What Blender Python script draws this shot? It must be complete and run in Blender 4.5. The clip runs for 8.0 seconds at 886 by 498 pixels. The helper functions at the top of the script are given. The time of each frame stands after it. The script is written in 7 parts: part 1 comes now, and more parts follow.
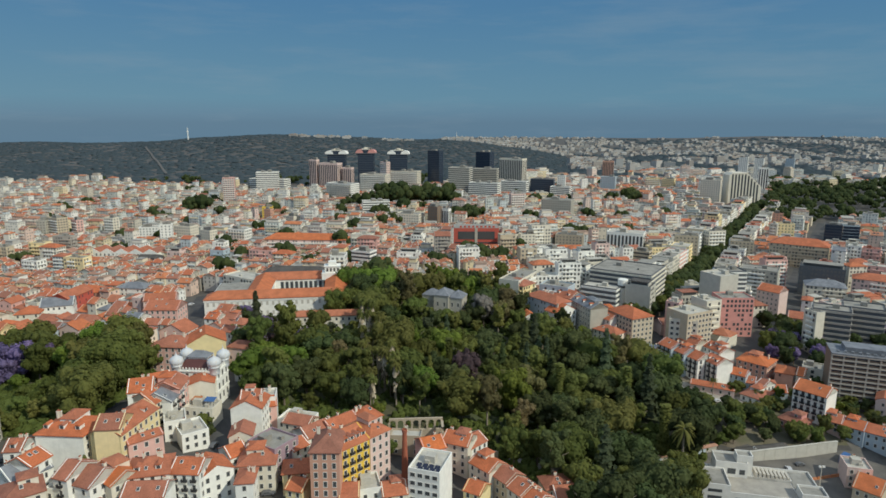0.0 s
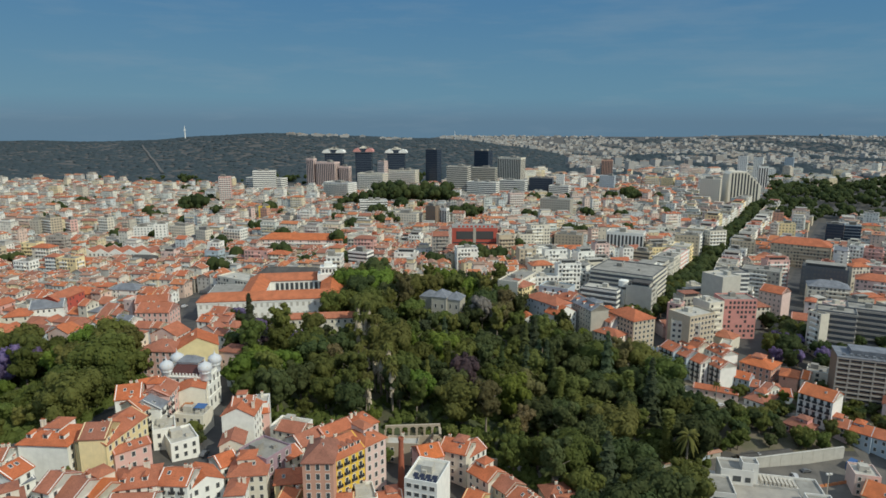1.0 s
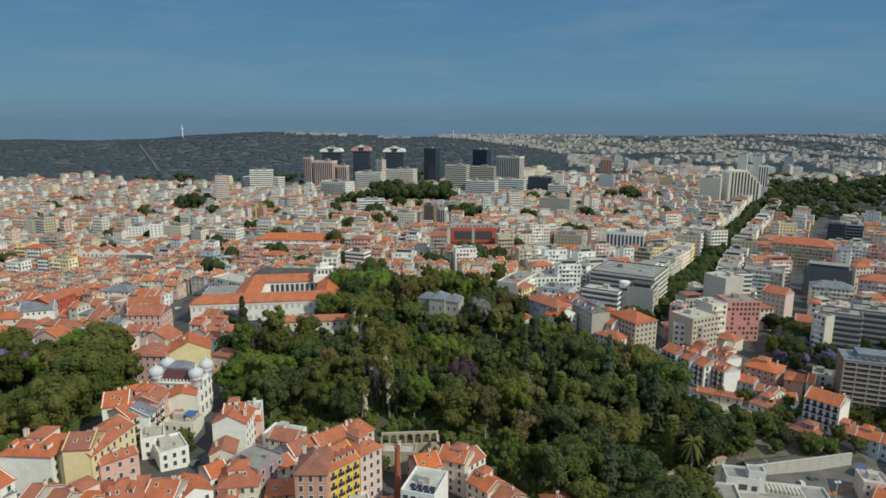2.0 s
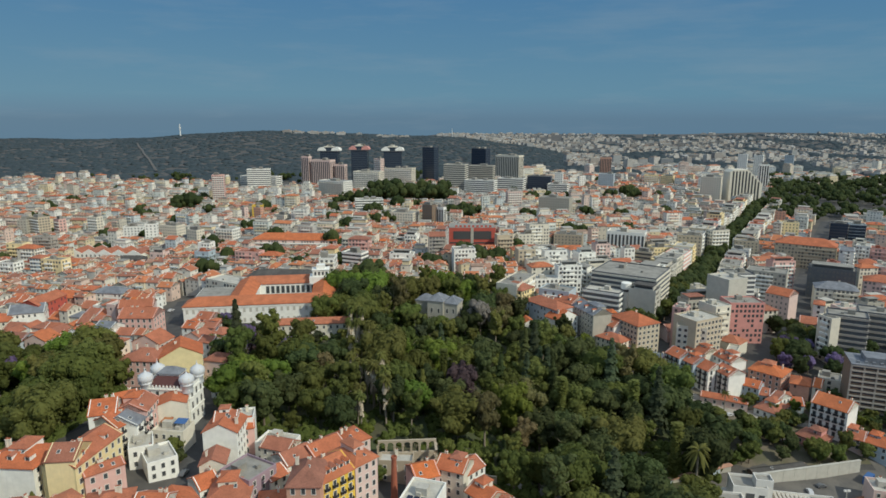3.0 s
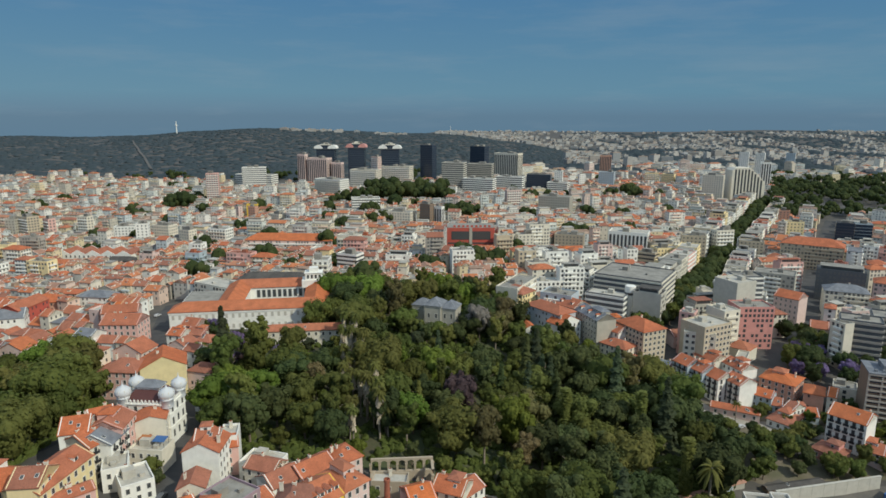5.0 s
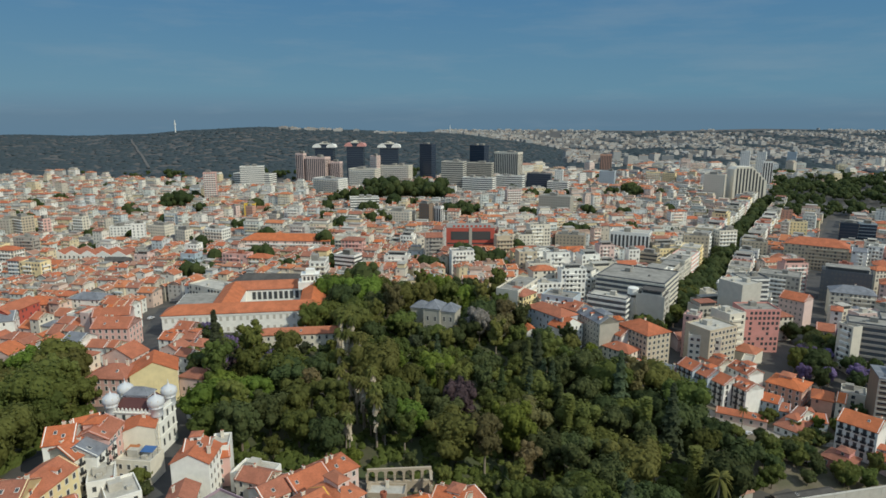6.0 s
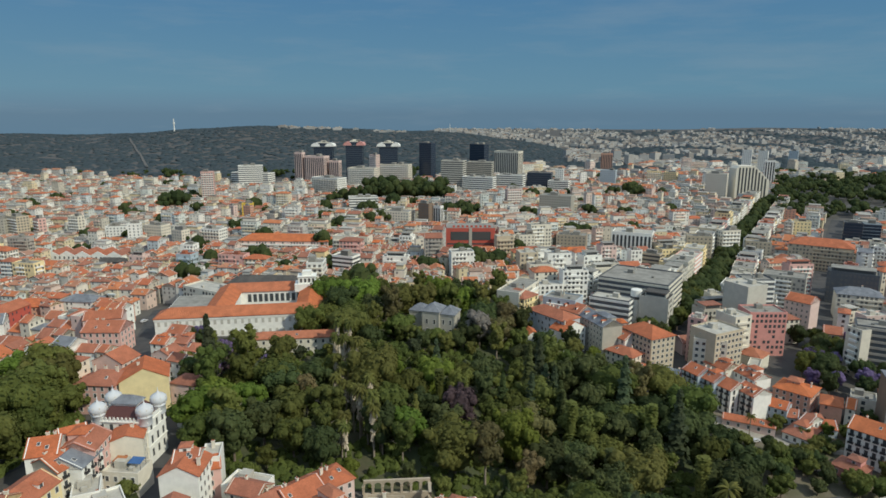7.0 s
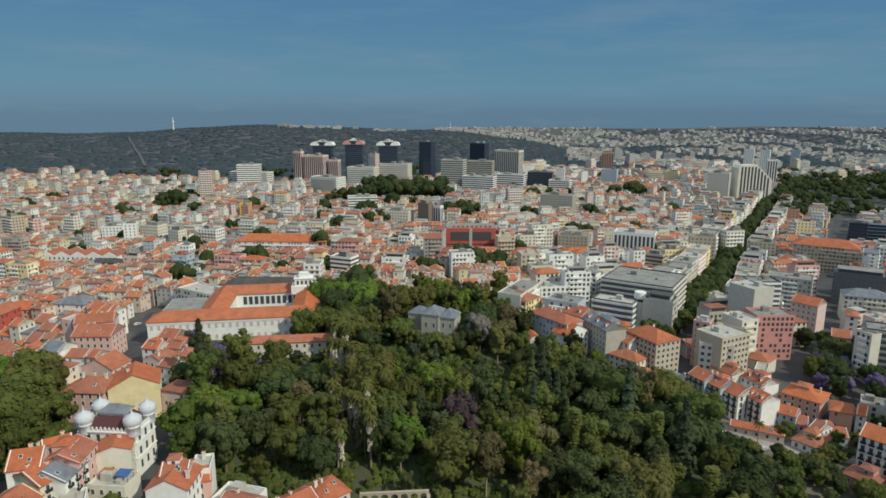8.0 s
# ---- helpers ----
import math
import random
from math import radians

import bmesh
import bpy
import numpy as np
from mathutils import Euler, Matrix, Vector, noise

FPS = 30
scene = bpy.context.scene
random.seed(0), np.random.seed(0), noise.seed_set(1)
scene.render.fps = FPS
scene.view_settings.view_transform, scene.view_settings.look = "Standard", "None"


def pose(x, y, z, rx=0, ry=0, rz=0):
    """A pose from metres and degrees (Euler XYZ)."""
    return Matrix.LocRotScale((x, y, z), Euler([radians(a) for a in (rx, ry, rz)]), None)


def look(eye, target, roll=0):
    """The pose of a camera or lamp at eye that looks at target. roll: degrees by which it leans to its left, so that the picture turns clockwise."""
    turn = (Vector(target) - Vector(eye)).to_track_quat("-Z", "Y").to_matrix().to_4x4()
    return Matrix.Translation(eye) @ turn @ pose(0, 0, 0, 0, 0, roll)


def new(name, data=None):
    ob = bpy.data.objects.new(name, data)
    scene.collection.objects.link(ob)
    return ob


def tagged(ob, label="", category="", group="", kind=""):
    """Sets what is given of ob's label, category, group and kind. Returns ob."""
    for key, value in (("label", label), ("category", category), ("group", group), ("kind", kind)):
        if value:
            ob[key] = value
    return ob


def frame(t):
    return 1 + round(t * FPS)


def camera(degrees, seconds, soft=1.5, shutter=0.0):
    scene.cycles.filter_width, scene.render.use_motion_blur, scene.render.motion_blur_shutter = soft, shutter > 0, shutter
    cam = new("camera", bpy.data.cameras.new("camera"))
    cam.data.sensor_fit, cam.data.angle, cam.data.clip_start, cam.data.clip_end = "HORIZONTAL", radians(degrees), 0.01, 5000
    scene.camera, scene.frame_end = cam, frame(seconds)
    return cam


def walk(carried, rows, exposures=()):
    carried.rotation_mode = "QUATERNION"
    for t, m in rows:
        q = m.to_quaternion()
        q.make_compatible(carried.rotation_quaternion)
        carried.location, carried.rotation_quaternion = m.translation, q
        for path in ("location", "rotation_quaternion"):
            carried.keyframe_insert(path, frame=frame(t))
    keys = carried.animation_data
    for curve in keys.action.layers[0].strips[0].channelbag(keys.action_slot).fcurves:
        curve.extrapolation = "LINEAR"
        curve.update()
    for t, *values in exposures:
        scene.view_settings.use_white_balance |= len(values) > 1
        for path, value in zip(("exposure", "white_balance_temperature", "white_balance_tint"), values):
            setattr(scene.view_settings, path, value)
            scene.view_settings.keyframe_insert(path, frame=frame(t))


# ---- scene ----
# ---- camera and its flight ----
cam = camera(70.0, 8.0, 1.6)
ROWS = [
    (0.0, 0.000, 0.000, 120.000, -11.2960, -0.0900, 0.0000),
    (0.5, 0.147, 3.559, 119.924, -11.3511, -0.0903, -0.0802),
    (1.0, 0.295, 7.144, 119.848, -11.4058, -0.0906, -0.1544),
    (1.5, 0.444, 10.754, 119.771, -11.4603, -0.0909, -0.2226),
    (2.0, 0.594, 14.389, 119.694, -11.5146, -0.0912, -0.2849),
    (2.5, 0.745, 18.050, 119.616, -11.5685, -0.0916, -0.3411),
    (3.0, 0.898, 21.736, 119.537, -11.6222, -0.0919, -0.3914),
    (3.5, 1.051, 25.448, 119.458, -11.6755, -0.0922, -0.4357),
    (4.0, 1.205, 29.186, 119.378, -11.7286, -0.0925, -0.4740),
    (4.5, 1.361, 32.948, 119.298, -11.7815, -0.0928, -0.5063),
    (5.0, 1.517, 36.736, 119.218, -11.8340, -0.0931, -0.5327),
    (5.5, 1.675, 40.550, 119.136, -11.8863, -0.0934, -0.5530),
    (6.0, 1.833, 44.389, 119.055, -11.9383, -0.0938, -0.5674),
    (6.5, 1.993, 48.254, 118.972, -11.9900, -0.0941, -0.5758),
    (7.0, 2.154, 52.144, 118.889, -12.0414, -0.0944, -0.5782),
    (7.5, 2.315, 56.059, 118.806, -12.0925, -0.0947, -0.5747),
    (8.0, 2.478, 60.000, 118.722, -12.1434, -0.0950, -0.5651),
]
walk(cam, [(t, pose(x, y, z, 90 + tilt, roll, yaw)) for t, x, y, z, tilt, roll, yaw in ROWS])

# ---- world, sun, exposure ----
SUN_AZ = 126.0      # degrees clockwise from straight ahead (+y): behind and to the right
SUN_EL = 39.0
world = bpy.data.worlds.new("morning_sky")
scene.world = world
world.use_nodes = True
wn, wl = world.node_tree.nodes, world.node_tree.links
wn.clear()
w_out = wn.new("ShaderNodeOutputWorld")
w_bg = wn.new("ShaderNodeBackground")
w_sky = wn.new("ShaderNodeTexSky")
w_sky.sky_type = "NISHITA"
w_sky.sun_disc = False
w_sky.sun_elevation = radians(SUN_EL)
w_sky.sun_rotation = radians(SUN_AZ)
w_sky.altitude = 200
w_sky.air_density = 1.3
w_sky.dust_density = 0.6
w_sky.ozone_density = 3.0
w_bg.inputs["Strength"].default_value = 0.085
w_tc = wn.new("ShaderNodeTexCoord")
w_map = wn.new("ShaderNodeMapping")
w_map.inputs["Scale"].default_value = (2.0, 2.0, 14.0)
w_map.inputs["Rotation"].default_value = (0.0, 0.03, 0.4)
w_cl = wn.new("ShaderNodeTexNoise")
w_cl.inputs["Scale"].default_value = 2.2
w_cl.inputs["Detail"].default_value = 7.0
w_cl.inputs["Roughness"].default_value = 0.6
w_clr = wn.new("ShaderNodeMapRange")
w_clr.inputs["From Min"].default_value = 0.50
w_clr.inputs["From Max"].default_value = 0.80
w_clr.inputs["To Max"].default_value = 0.30
w_sep = wn.new("ShaderNodeSeparateXYZ")
w_ramp = wn.new("ShaderNodeValToRGB")
w_el = w_ramp.color_ramp.elements
while len(w_el) < 6:
    w_el.new(0.5)
for w_i, (w_p, w_c) in enumerate(((0.0, (0.096, 0.196, 0.288)), (0.012, (0.100, 0.216, 0.318)), (0.035, (0.098, 0.242, 0.352)), (0.17, (0.066, 0.194, 0.345)), (0.28, (0.070, 0.196, 0.350)), (0.6, (0.440, 0.560, 0.680)))):
    w_el[w_i].position = w_p
    w_el[w_i].color = (*w_c, 1)
w_up = wn.new("ShaderNodeMix")
w_up.data_type = "RGBA"
w_up.blend_type = "MULTIPLY"
w_up.inputs["Factor"].default_value = 1.0
w_up.inputs["B"].default_value = (11.9, 11.7, 11.9, 1)
w_tint = wn.new("ShaderNodeMix")
w_tint.data_type = "RGBA"
w_tint.inputs["Factor"].default_value = 0.93
w_mix = wn.new("ShaderNodeMix")
w_mix.data_type = "RGBA"
w_mix.inputs["B"].default_value = (3.0, 3.9, 4.6, 1)
wl.new(w_tc.outputs["Generated"], w_sep.inputs["Vector"])
wl.new(w_sep.outputs["Z"], w_ramp.inputs["Fac"])
wl.new(w_ramp.outputs["Color"], w_up.inputs["A"])
wl.new(w_up.outputs["Result"], w_tint.inputs["B"])
wl.new(w_tc.outputs["Generated"], w_map.inputs["Vector"])
wl.new(w_map.outputs["Vector"], w_cl.inputs["Vector"])
wl.new(w_cl.outputs["Fac"], w_clr.inputs["Value"])
wl.new(w_sky.outputs["Color"], w_tint.inputs["A"])
wl.new(w_tint.outputs["Result"], w_mix.inputs["A"])
wl.new(w_clr.outputs["Result"], w_mix.inputs["Factor"])
wl.new(w_mix.outputs["Result"], w_bg.inputs["Color"])
wl.new(w_bg.outputs["Background"], w_out.inputs["Surface"])

sun = new("sun", bpy.data.lights.new("sun", "SUN"))
sun.data.energy = 2.72
sun.data.angle = radians(0.5)
sun.data.color = (0.975, 0.955, 0.80)
sx, sy = math.sin(radians(SUN_AZ)), math.cos(radians(SUN_AZ))
ce, se = math.cos(radians(SUN_EL)), math.sin(radians(SUN_EL))
sun.matrix_world = look((sx * ce * 300, sy * ce * 300, se * 300), (0, 0, 0))
scene.view_settings.exposure = 0.0

# ---- materials ----
def node_mat(name, rough=0.8, metal=0.0):
    m = bpy.data.materials.new(name)
    m.use_nodes = True
    nt = m.node_tree
    b = nt.nodes["Principled BSDF"]
    b.inputs["Roughness"].default_value = rough
    b.inputs["Metallic"].default_value = metal
    return m, nt, b


def noise_fac(nt, scale, detail=4.0, rough=0.6, coord="Object"):
    tc = nt.nodes.new("ShaderNodeTexCoord")
    n = nt.nodes.new("ShaderNodeTexNoise")
    n.inputs["Scale"].default_value = scale
    n.inputs["Detail"].default_value = detail
    n.inputs["Roughness"].default_value = rough
    nt.links.new(tc.outputs[coord], n.inputs["Vector"])
    return n.outputs["Fac"]


def mixed(nt, fac, a, b, lo=0.35, hi=0.65):
    r = nt.nodes.new("ShaderNodeMapRange")
    r.inputs["From Min"].default_value = lo
    r.inputs["From Max"].default_value = hi
    nt.links.new(fac, r.inputs["Value"])
    x = nt.nodes.new("ShaderNodeMix")
    x.data_type = "RGBA"
    nt.links.new(r.outputs["Result"], x.inputs["Factor"])
    for sock, v in (("A", a), ("B", b)):
        if isinstance(v, tuple):
            x.inputs[sock].default_value = (*v, 1)
        else:
            nt.links.new(v, x.inputs[sock])
    return x.outputs["Result"]


def scaled(c, k):
    return tuple(min(1.0, v * k) for v in c)


def bumped(nt, b, fac, strength, dist):
    u = nt.nodes.new("ShaderNodeBump")
    u.inputs["Strength"].default_value = strength
    u.inputs["Distance"].default_value = dist
    nt.links.new(fac, u.inputs["Height"])
    nt.links.new(u.outputs["Normal"], b.inputs["Normal"])


def plaster(name, c, rough=0.85):
    """Painted render: broad weather stains, vertical streaks, fine grain."""
    m, nt, b = node_mat(name, rough)
    broad = mixed(nt, noise_fac(nt, 0.35, 5), scaled(c, 0.92), scaled(c, 1.05))
    tc = nt.nodes.new("ShaderNodeTexCoord")
    mp = nt.nodes.new("ShaderNodeMapping")
    mp.inputs["Scale"].default_value = (1.6, 1.6, 0.12)
    n = nt.nodes.new("ShaderNodeTexNoise")
    n.inputs["Scale"].default_value = 1.0
    n.inputs["Detail"].default_value = 5.0
    nt.links.new(tc.outputs["Object"], mp.inputs["Vector"])
    nt.links.new(mp.outputs["Vector"], n.inputs["Vector"])
    col = mixed(nt, n.outputs["Fac"], scaled(c, 0.90), broad, 0.22, 0.42)
    nt.links.new(col, b.inputs["Base Color"])
    bumped(nt, b, noise_fac(nt, 3.0, 6), 0.3, 0.05)
    return m


def tiles(name, c, dark=0.55):
    """Clay pantiles: courses as bump, patched and weathered colour."""
    m, nt, b = node_mat(name, 0.9)
    a = mixed(nt, noise_fac(nt, 0.25, 3), scaled(c, 0.78), scaled(c, 1.1))
    oi = nt.nodes.new("ShaderNodeObjectInfo")
    hs = nt.nodes.new("ShaderNodeHueSaturation")
    rr = nt.nodes.new("ShaderNodeMapRange")
    rr.inputs["To Min"].default_value = 0.82
    rr.inputs["To Max"].default_value = 1.12
    nt.links.new(oi.outputs["Random"], rr.inputs["Value"])
    nt.links.new(rr.outputs["Result"], hs.inputs["Value"])
    rs = nt.nodes.new("ShaderNodeMapRange")
    rs.inputs["To Min"].default_value = 0.90
    rs.inputs["To Max"].default_value = 1.05
    nt.links.new(oi.outputs["Random"], rs.inputs["Value"])
    nt.links.new(rs.outputs["Result"], hs.inputs["Saturation"])
    col = mixed(nt, noise_fac(nt, 2.2, 5), scaled(c, dark), a, 0.30, 0.52)
    nt.links.new(col, hs.inputs["Color"])
    nt.links.new(hs.outputs["Color"], b.inputs["Base Color"])
    tc = nt.nodes.new("ShaderNodeTexCoord")
    w = nt.nodes.new("ShaderNodeTexWave")
    w.inputs["Scale"].default_value = 1.2
    w.inputs["Distortion"].default_value = 1.0
    nt.links.new(tc.outputs["Object"], w.inputs["Vector"])
    bumped(nt, b, w.outputs["Fac"], 0.5, 0.12)
    return m


def patchy(name, c, c2, scale, rough=0.9, bump=0.3, metal=0.0):
    m, nt, b = node_mat(name, rough, metal)
    fine = mixed(nt, noise_fac(nt, scale * 7, 4), scaled(c, 0.8), c)
    col = mixed(nt, noise_fac(nt, scale, 5), fine, c2)
    nt.links.new(col, b.inputs["Base Color"])
    bumped(nt, b, noise_fac(nt, scale * 9, 4), bump, 0.1)
    return m


def leafy(name, c, c2):
    """Foliage: each clump has its own tone, each tree a little of its own hue."""
    m, nt, b = node_mat(name, 0.75)
    g = nt.nodes.new("ShaderNodeNewGeometry")
    oi = nt.nodes.new("ShaderNodeObjectInfo")
    col = mixed(nt, g.outputs["Random Per Island"], c, c2, 0.1, 0.9)
    hs = nt.nodes.new("ShaderNodeHueSaturation")
    r = nt.nodes.new("ShaderNodeMapRange")
    r.inputs["To Min"].default_value = 0.70
    r.inputs["To Max"].default_value = 1.28
    nt.links.new(oi.outputs["Random"], r.inputs["Value"])
    nt.links.new(r.outputs["Result"], hs.inputs["Value"])
    mul = nt.nodes.new("ShaderNodeMath")
    mul.operation = "MULTIPLY"
    mul.inputs[1].default_value = 7.31
    fr = nt.nodes.new("ShaderNodeMath")
    fr.operation = "FRACT"
    hue = nt.nodes.new("ShaderNodeMapRange")
    hue.inputs["To Min"].default_value = 0.482
    hue.inputs["To Max"].default_value = 0.530
    nt.links.new(oi.outputs["Random"], mul.inputs[0])
    nt.links.new(mul.outputs["Value"], fr.inputs[0])
    nt.links.new(fr.outputs["Value"], hue.inputs["Value"])
    nt.links.new(hue.outputs["Result"], hs.inputs["Hue"])
    nt.links.new(col, hs.inputs["Color"])
    nt.links.new(hs.outputs["Color"], b.inputs["Base Color"])
    b.inputs["Specular IOR Level"].default_value = 0.15
    tr = nt.nodes.new("ShaderNodeBsdfTranslucent")
    nt.links.new(hs.outputs["Color"], tr.inputs["Color"])
    mx = nt.nodes.new("ShaderNodeMixShader")
    mx.inputs["Fac"].default_value = 0.45
    nt.links.new(b.outputs["BSDF"], mx.inputs[1])
    nt.links.new(tr.outputs["BSDF"], mx.inputs[2])
    nt.links.new(mx.outputs["Shader"], nt.nodes["Material Output"].inputs["Surface"])
    return m


def island_paint(name, stops, rough=0.85, lo=0.7):
    """Many painted fronts in one mesh: every island takes one colour of the list."""
    m, nt, b = node_mat(name, rough)
    g = nt.nodes.new("ShaderNodeNewGeometry")
    ramp = nt.nodes.new("ShaderNodeValToRGB")
    ramp.color_ramp.interpolation = "CONSTANT"
    el = ramp.color_ramp.elements
    while len(el) < len(stops):
        el.new(0.5)
    for i, c in enumerate(stops):
        el[i].position = i / len(stops)
        el[i].color = (*c, 1)
    nt.links.new(g.outputs["Random Per Island"], ramp.inputs["Fac"])
    x = nt.nodes.new("ShaderNodeMix")
    x.data_type = "RGBA"
    x.blend_type = "MULTIPLY"
    x.inputs["Factor"].default_value = 1.0
    nt.links.new(ramp.outputs["Color"], x.inputs["A"])
    st = mixed(nt, noise_fac(nt, 0.3, 5), (lo, lo, lo), (1.0, 1.0, 1.0))
    nt.links.new(st, x.inputs["B"])
    nt.links.new(x.outputs["Result"], b.inputs["Base Color"])
    return m


WALLS = {
    "white": plaster("paint_white", (0.87, 0.85, 0.78)),
    "offwhite": plaster("paint_offwhite", (0.74, 0.68, 0.56)),
    "cream": plaster("paint_cream", (0.88, 0.71, 0.40)),
    "yellow": plaster("paint_yellow", (0.80, 0.53, 0.07)),
    "paleyellow": plaster("paint_pale_yellow", (0.80, 0.66, 0.36)),
    "pink": plaster("paint_pink", (0.72, 0.44, 0.38)),
    "palepink": plaster("paint_pale_pink", (0.72, 0.54, 0.48)),
    "salmon": plaster("paint_salmon", (0.62, 0.34, 0.24)),
    "rosepink": plaster("paint_rose", (0.66, 0.30, 0.26)),
    "mauve": plaster("paint_mauve", (0.36, 0.26, 0.30)),
    "grey": plaster("paint_grey", (0.46, 0.43, 0.36)),
    "palegrey": plaster("paint_pale_grey", (0.54, 0.51, 0.44)),
    "beige": plaster("paint_beige", (0.56, 0.47, 0.34)),
    "blue": plaster("paint_blue_grey", (0.46, 0.53, 0.57)),
    "concrete": plaster("concrete", (0.42, 0.38, 0.33)),
    "brown": plaster("brown_panel", (0.24, 0.17, 0.12)),
    "red": plaster("red_cladding", (0.50, 0.10, 0.07)),
    "dark": plaster("dark_cladding", (0.06, 0.07, 0.09), 0.4),
    "charcoal": plaster("charcoal_cladding", (0.12, 0.13, 0.14), 0.6),
    "stone": plaster("weathered_stone", (0.46, 0.38, 0.28)),
    "maroon": plaster("maroon_metal", (0.12, 0.045, 0.04), 0.6),
}
ROOFS = {
    "terra": tiles("clay_tiles", (0.53, 0.165, 0.078), 0.66),
    "orange": tiles("new_clay_tiles", (0.58, 0.172, 0.066), 0.78),
    "old": tiles("old_clay_tiles", (0.42, 0.150, 0.085), 0.62),
    "slate": patchy("slate_roof", (0.16, 0.17, 0.19), (0.24, 0.25, 0.27), 0.3, 0.7),
    "felt": patchy("roof_felt", (0.25, 0.235, 0.205), (0.35, 0.33, 0.29), 0.2, 0.95),
    "gravel": patchy("pale_roof_gravel", (0.46, 0.43, 0.37), (0.56, 0.53, 0.46), 0.2, 0.95),
    "darkroof": patchy("dark_roof", (0.07, 0.065, 0.06), (0.11, 0.10, 0.09), 0.2, 0.9),
    "zinc": patchy("zinc_roof", (0.28, 0.31, 0.34), (0.36, 0.39, 0.42), 0.2, 0.6),
}
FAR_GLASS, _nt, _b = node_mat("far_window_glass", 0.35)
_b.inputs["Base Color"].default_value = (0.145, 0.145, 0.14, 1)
GLASS, _nt, _b = node_mat("window_glass", 0.12)
_b.inputs["Base Color"].default_value = (0.075, 0.080, 0.082, 1)
TOWER_GLASS, _nt, _b = node_mat("dark_blue_curtain_glass", 0.25)
_b.inputs["Base Color"].default_value = (0.028, 0.042, 0.065, 1)
TRIM = plaster("white_trim", (0.74, 0.71, 0.65))
STONE_TRIM = plaster("stone_trim", (0.55, 0.50, 0.42))
IRON, _nt, _b = node_mat("dark_iron", 0.55, 0.6)
_b.inputs["Base Color"].default_value = (0.05, 0.05, 0.055, 1)
BRICK = patchy("red_brick", (0.42, 0.13, 0.07), (0.30, 0.10, 0.06), 0.8)
SOLAR, _nt, _b = node_mat("solar_glass", 0.2)
_b.inputs["Base Color"].default_value = (0.02, 0.025, 0.05, 1)
GROUND = patchy("city_ground", (0.082, 0.077, 0.072), (0.115, 0.105, 0.092), 0.05)
GARDEN = patchy("garden_soil", (0.10, 0.09, 0.05), (0.07, 0.09, 0.035), 0.08)
ASPHALT = patchy("asphalt", (0.055, 0.055, 0.058), (0.085, 0.082, 0.08), 0.15)
PAVING = patchy("pale_paving", (0.34, 0.31, 0.27), (0.42, 0.38, 0.32), 0.2)
BARK = patchy("bark", (0.16, 0.12, 0.085), (0.24, 0.19, 0.14), 0.6)
PALE_BARK = patchy("pale_bark", (0.34, 0.29, 0.22), (0.26, 0.21, 0.16), 0.8)
LEAVES = {
    "green": leafy("leaves_green", (0.120, 0.138, 0.036), (0.169, 0.189, 0.050)),
    "bright": leafy("leaves_bright", (0.149, 0.194, 0.034), (0.201, 0.249, 0.048)),
    "olive": leafy("leaves_olive", (0.150, 0.153, 0.043), (0.205, 0.203, 0.058)),
    "dark": leafy("leaves_dark", (0.077, 0.097, 0.036), (0.111, 0.132, 0.050)),
    "blue": leafy("leaves_blue_green", (0.091, 0.113, 0.062), (0.126, 0.148, 0.078)),
    "brown": leafy("leaves_brownish", (0.158, 0.130, 0.058), (0.215, 0.176, 0.081)),
    "plum": leafy("leaves_plum", (0.073, 0.051, 0.057), (0.106, 0.070, 0.076)),
    "silver": leafy("leaves_silver", (0.236, 0.214, 0.189), (0.317, 0.276, 0.252)),
    "jacaranda": leafy("jacaranda_blossom", (0.182, 0.138, 0.268), (0.278, 0.212, 0.380)),
}
SKIRT = patchy("dry_palm_skirt", (0.62, 0.52, 0.39), (0.44, 0.36, 0.25), 1.2)
RUST = patchy("orange_barrier", (0.50, 0.20, 0.07), (0.42, 0.16, 0.08), 0.5)
BLUE = patchy("blue_tarpaulin", (0.06, 0.16, 0.38), (0.05, 0.12, 0.28), 0.5)
CAR_PAINT = [patchy("car_paint_white", (0.62, 0.62, 0.62), (0.56, 0.56, 0.57), 1.0, .3), patchy("car_paint_grey", (0.14, 0.15, 0.16), (0.12, 0.12, 0.13), 1.0, .3), patchy("car_paint_blue", (0.04, 0.08, 0.20), (0.03, 0.06, 0.16), 1.0, .3)]
RUBBER = patchy("tyre_rubber", (0.02, 0.02, 0.02), (0.03, 0.03, 0.03), 2.0)
# the blue in these leaves is distance haze, put into the colour
HAZED_LEAVES = leafy("hazed_forest_leaves", (0.078, 0.108, 0.118), (0.090, 0.118, 0.130))
CITY_WALLS = island_paint("city_fronts", [(0.84, 0.79, 0.68), (0.80, 0.70, 0.52), (0.76, 0.57, 0.47), (0.82, 0.78, 0.68), (0.64, 0.68, 0.68), (0.78, 0.65, 0.42), (0.86, 0.83, 0.75), (0.80, 0.74, 0.62),
                          (0.62, 0.56, 0.46), (0.74, 0.60, 0.52), (0.54, 0.52, 0.48), (0.86, 0.83, 0.76), (0.70, 0.72, 0.66)], 0.85, 0.86)
# duller greys: haze over the farthest blocks, painted into their colour
CITY_HAZED = island_paint("hazed_city_fronts", [(0.38, 0.38, 0.37), (0.44, 0.42, 0.39), (0.32, 0.33, 0.33), (0.40, 0.36, 0.32), (0.50, 0.48, 0.45), (0.30, 0.28, 0.26)], 0.9, 0.8)
FAR_TREE = leafy("far_garden_leaves", (0.070, 0.095, 0.034), (0.130, 0.150, 0.052))
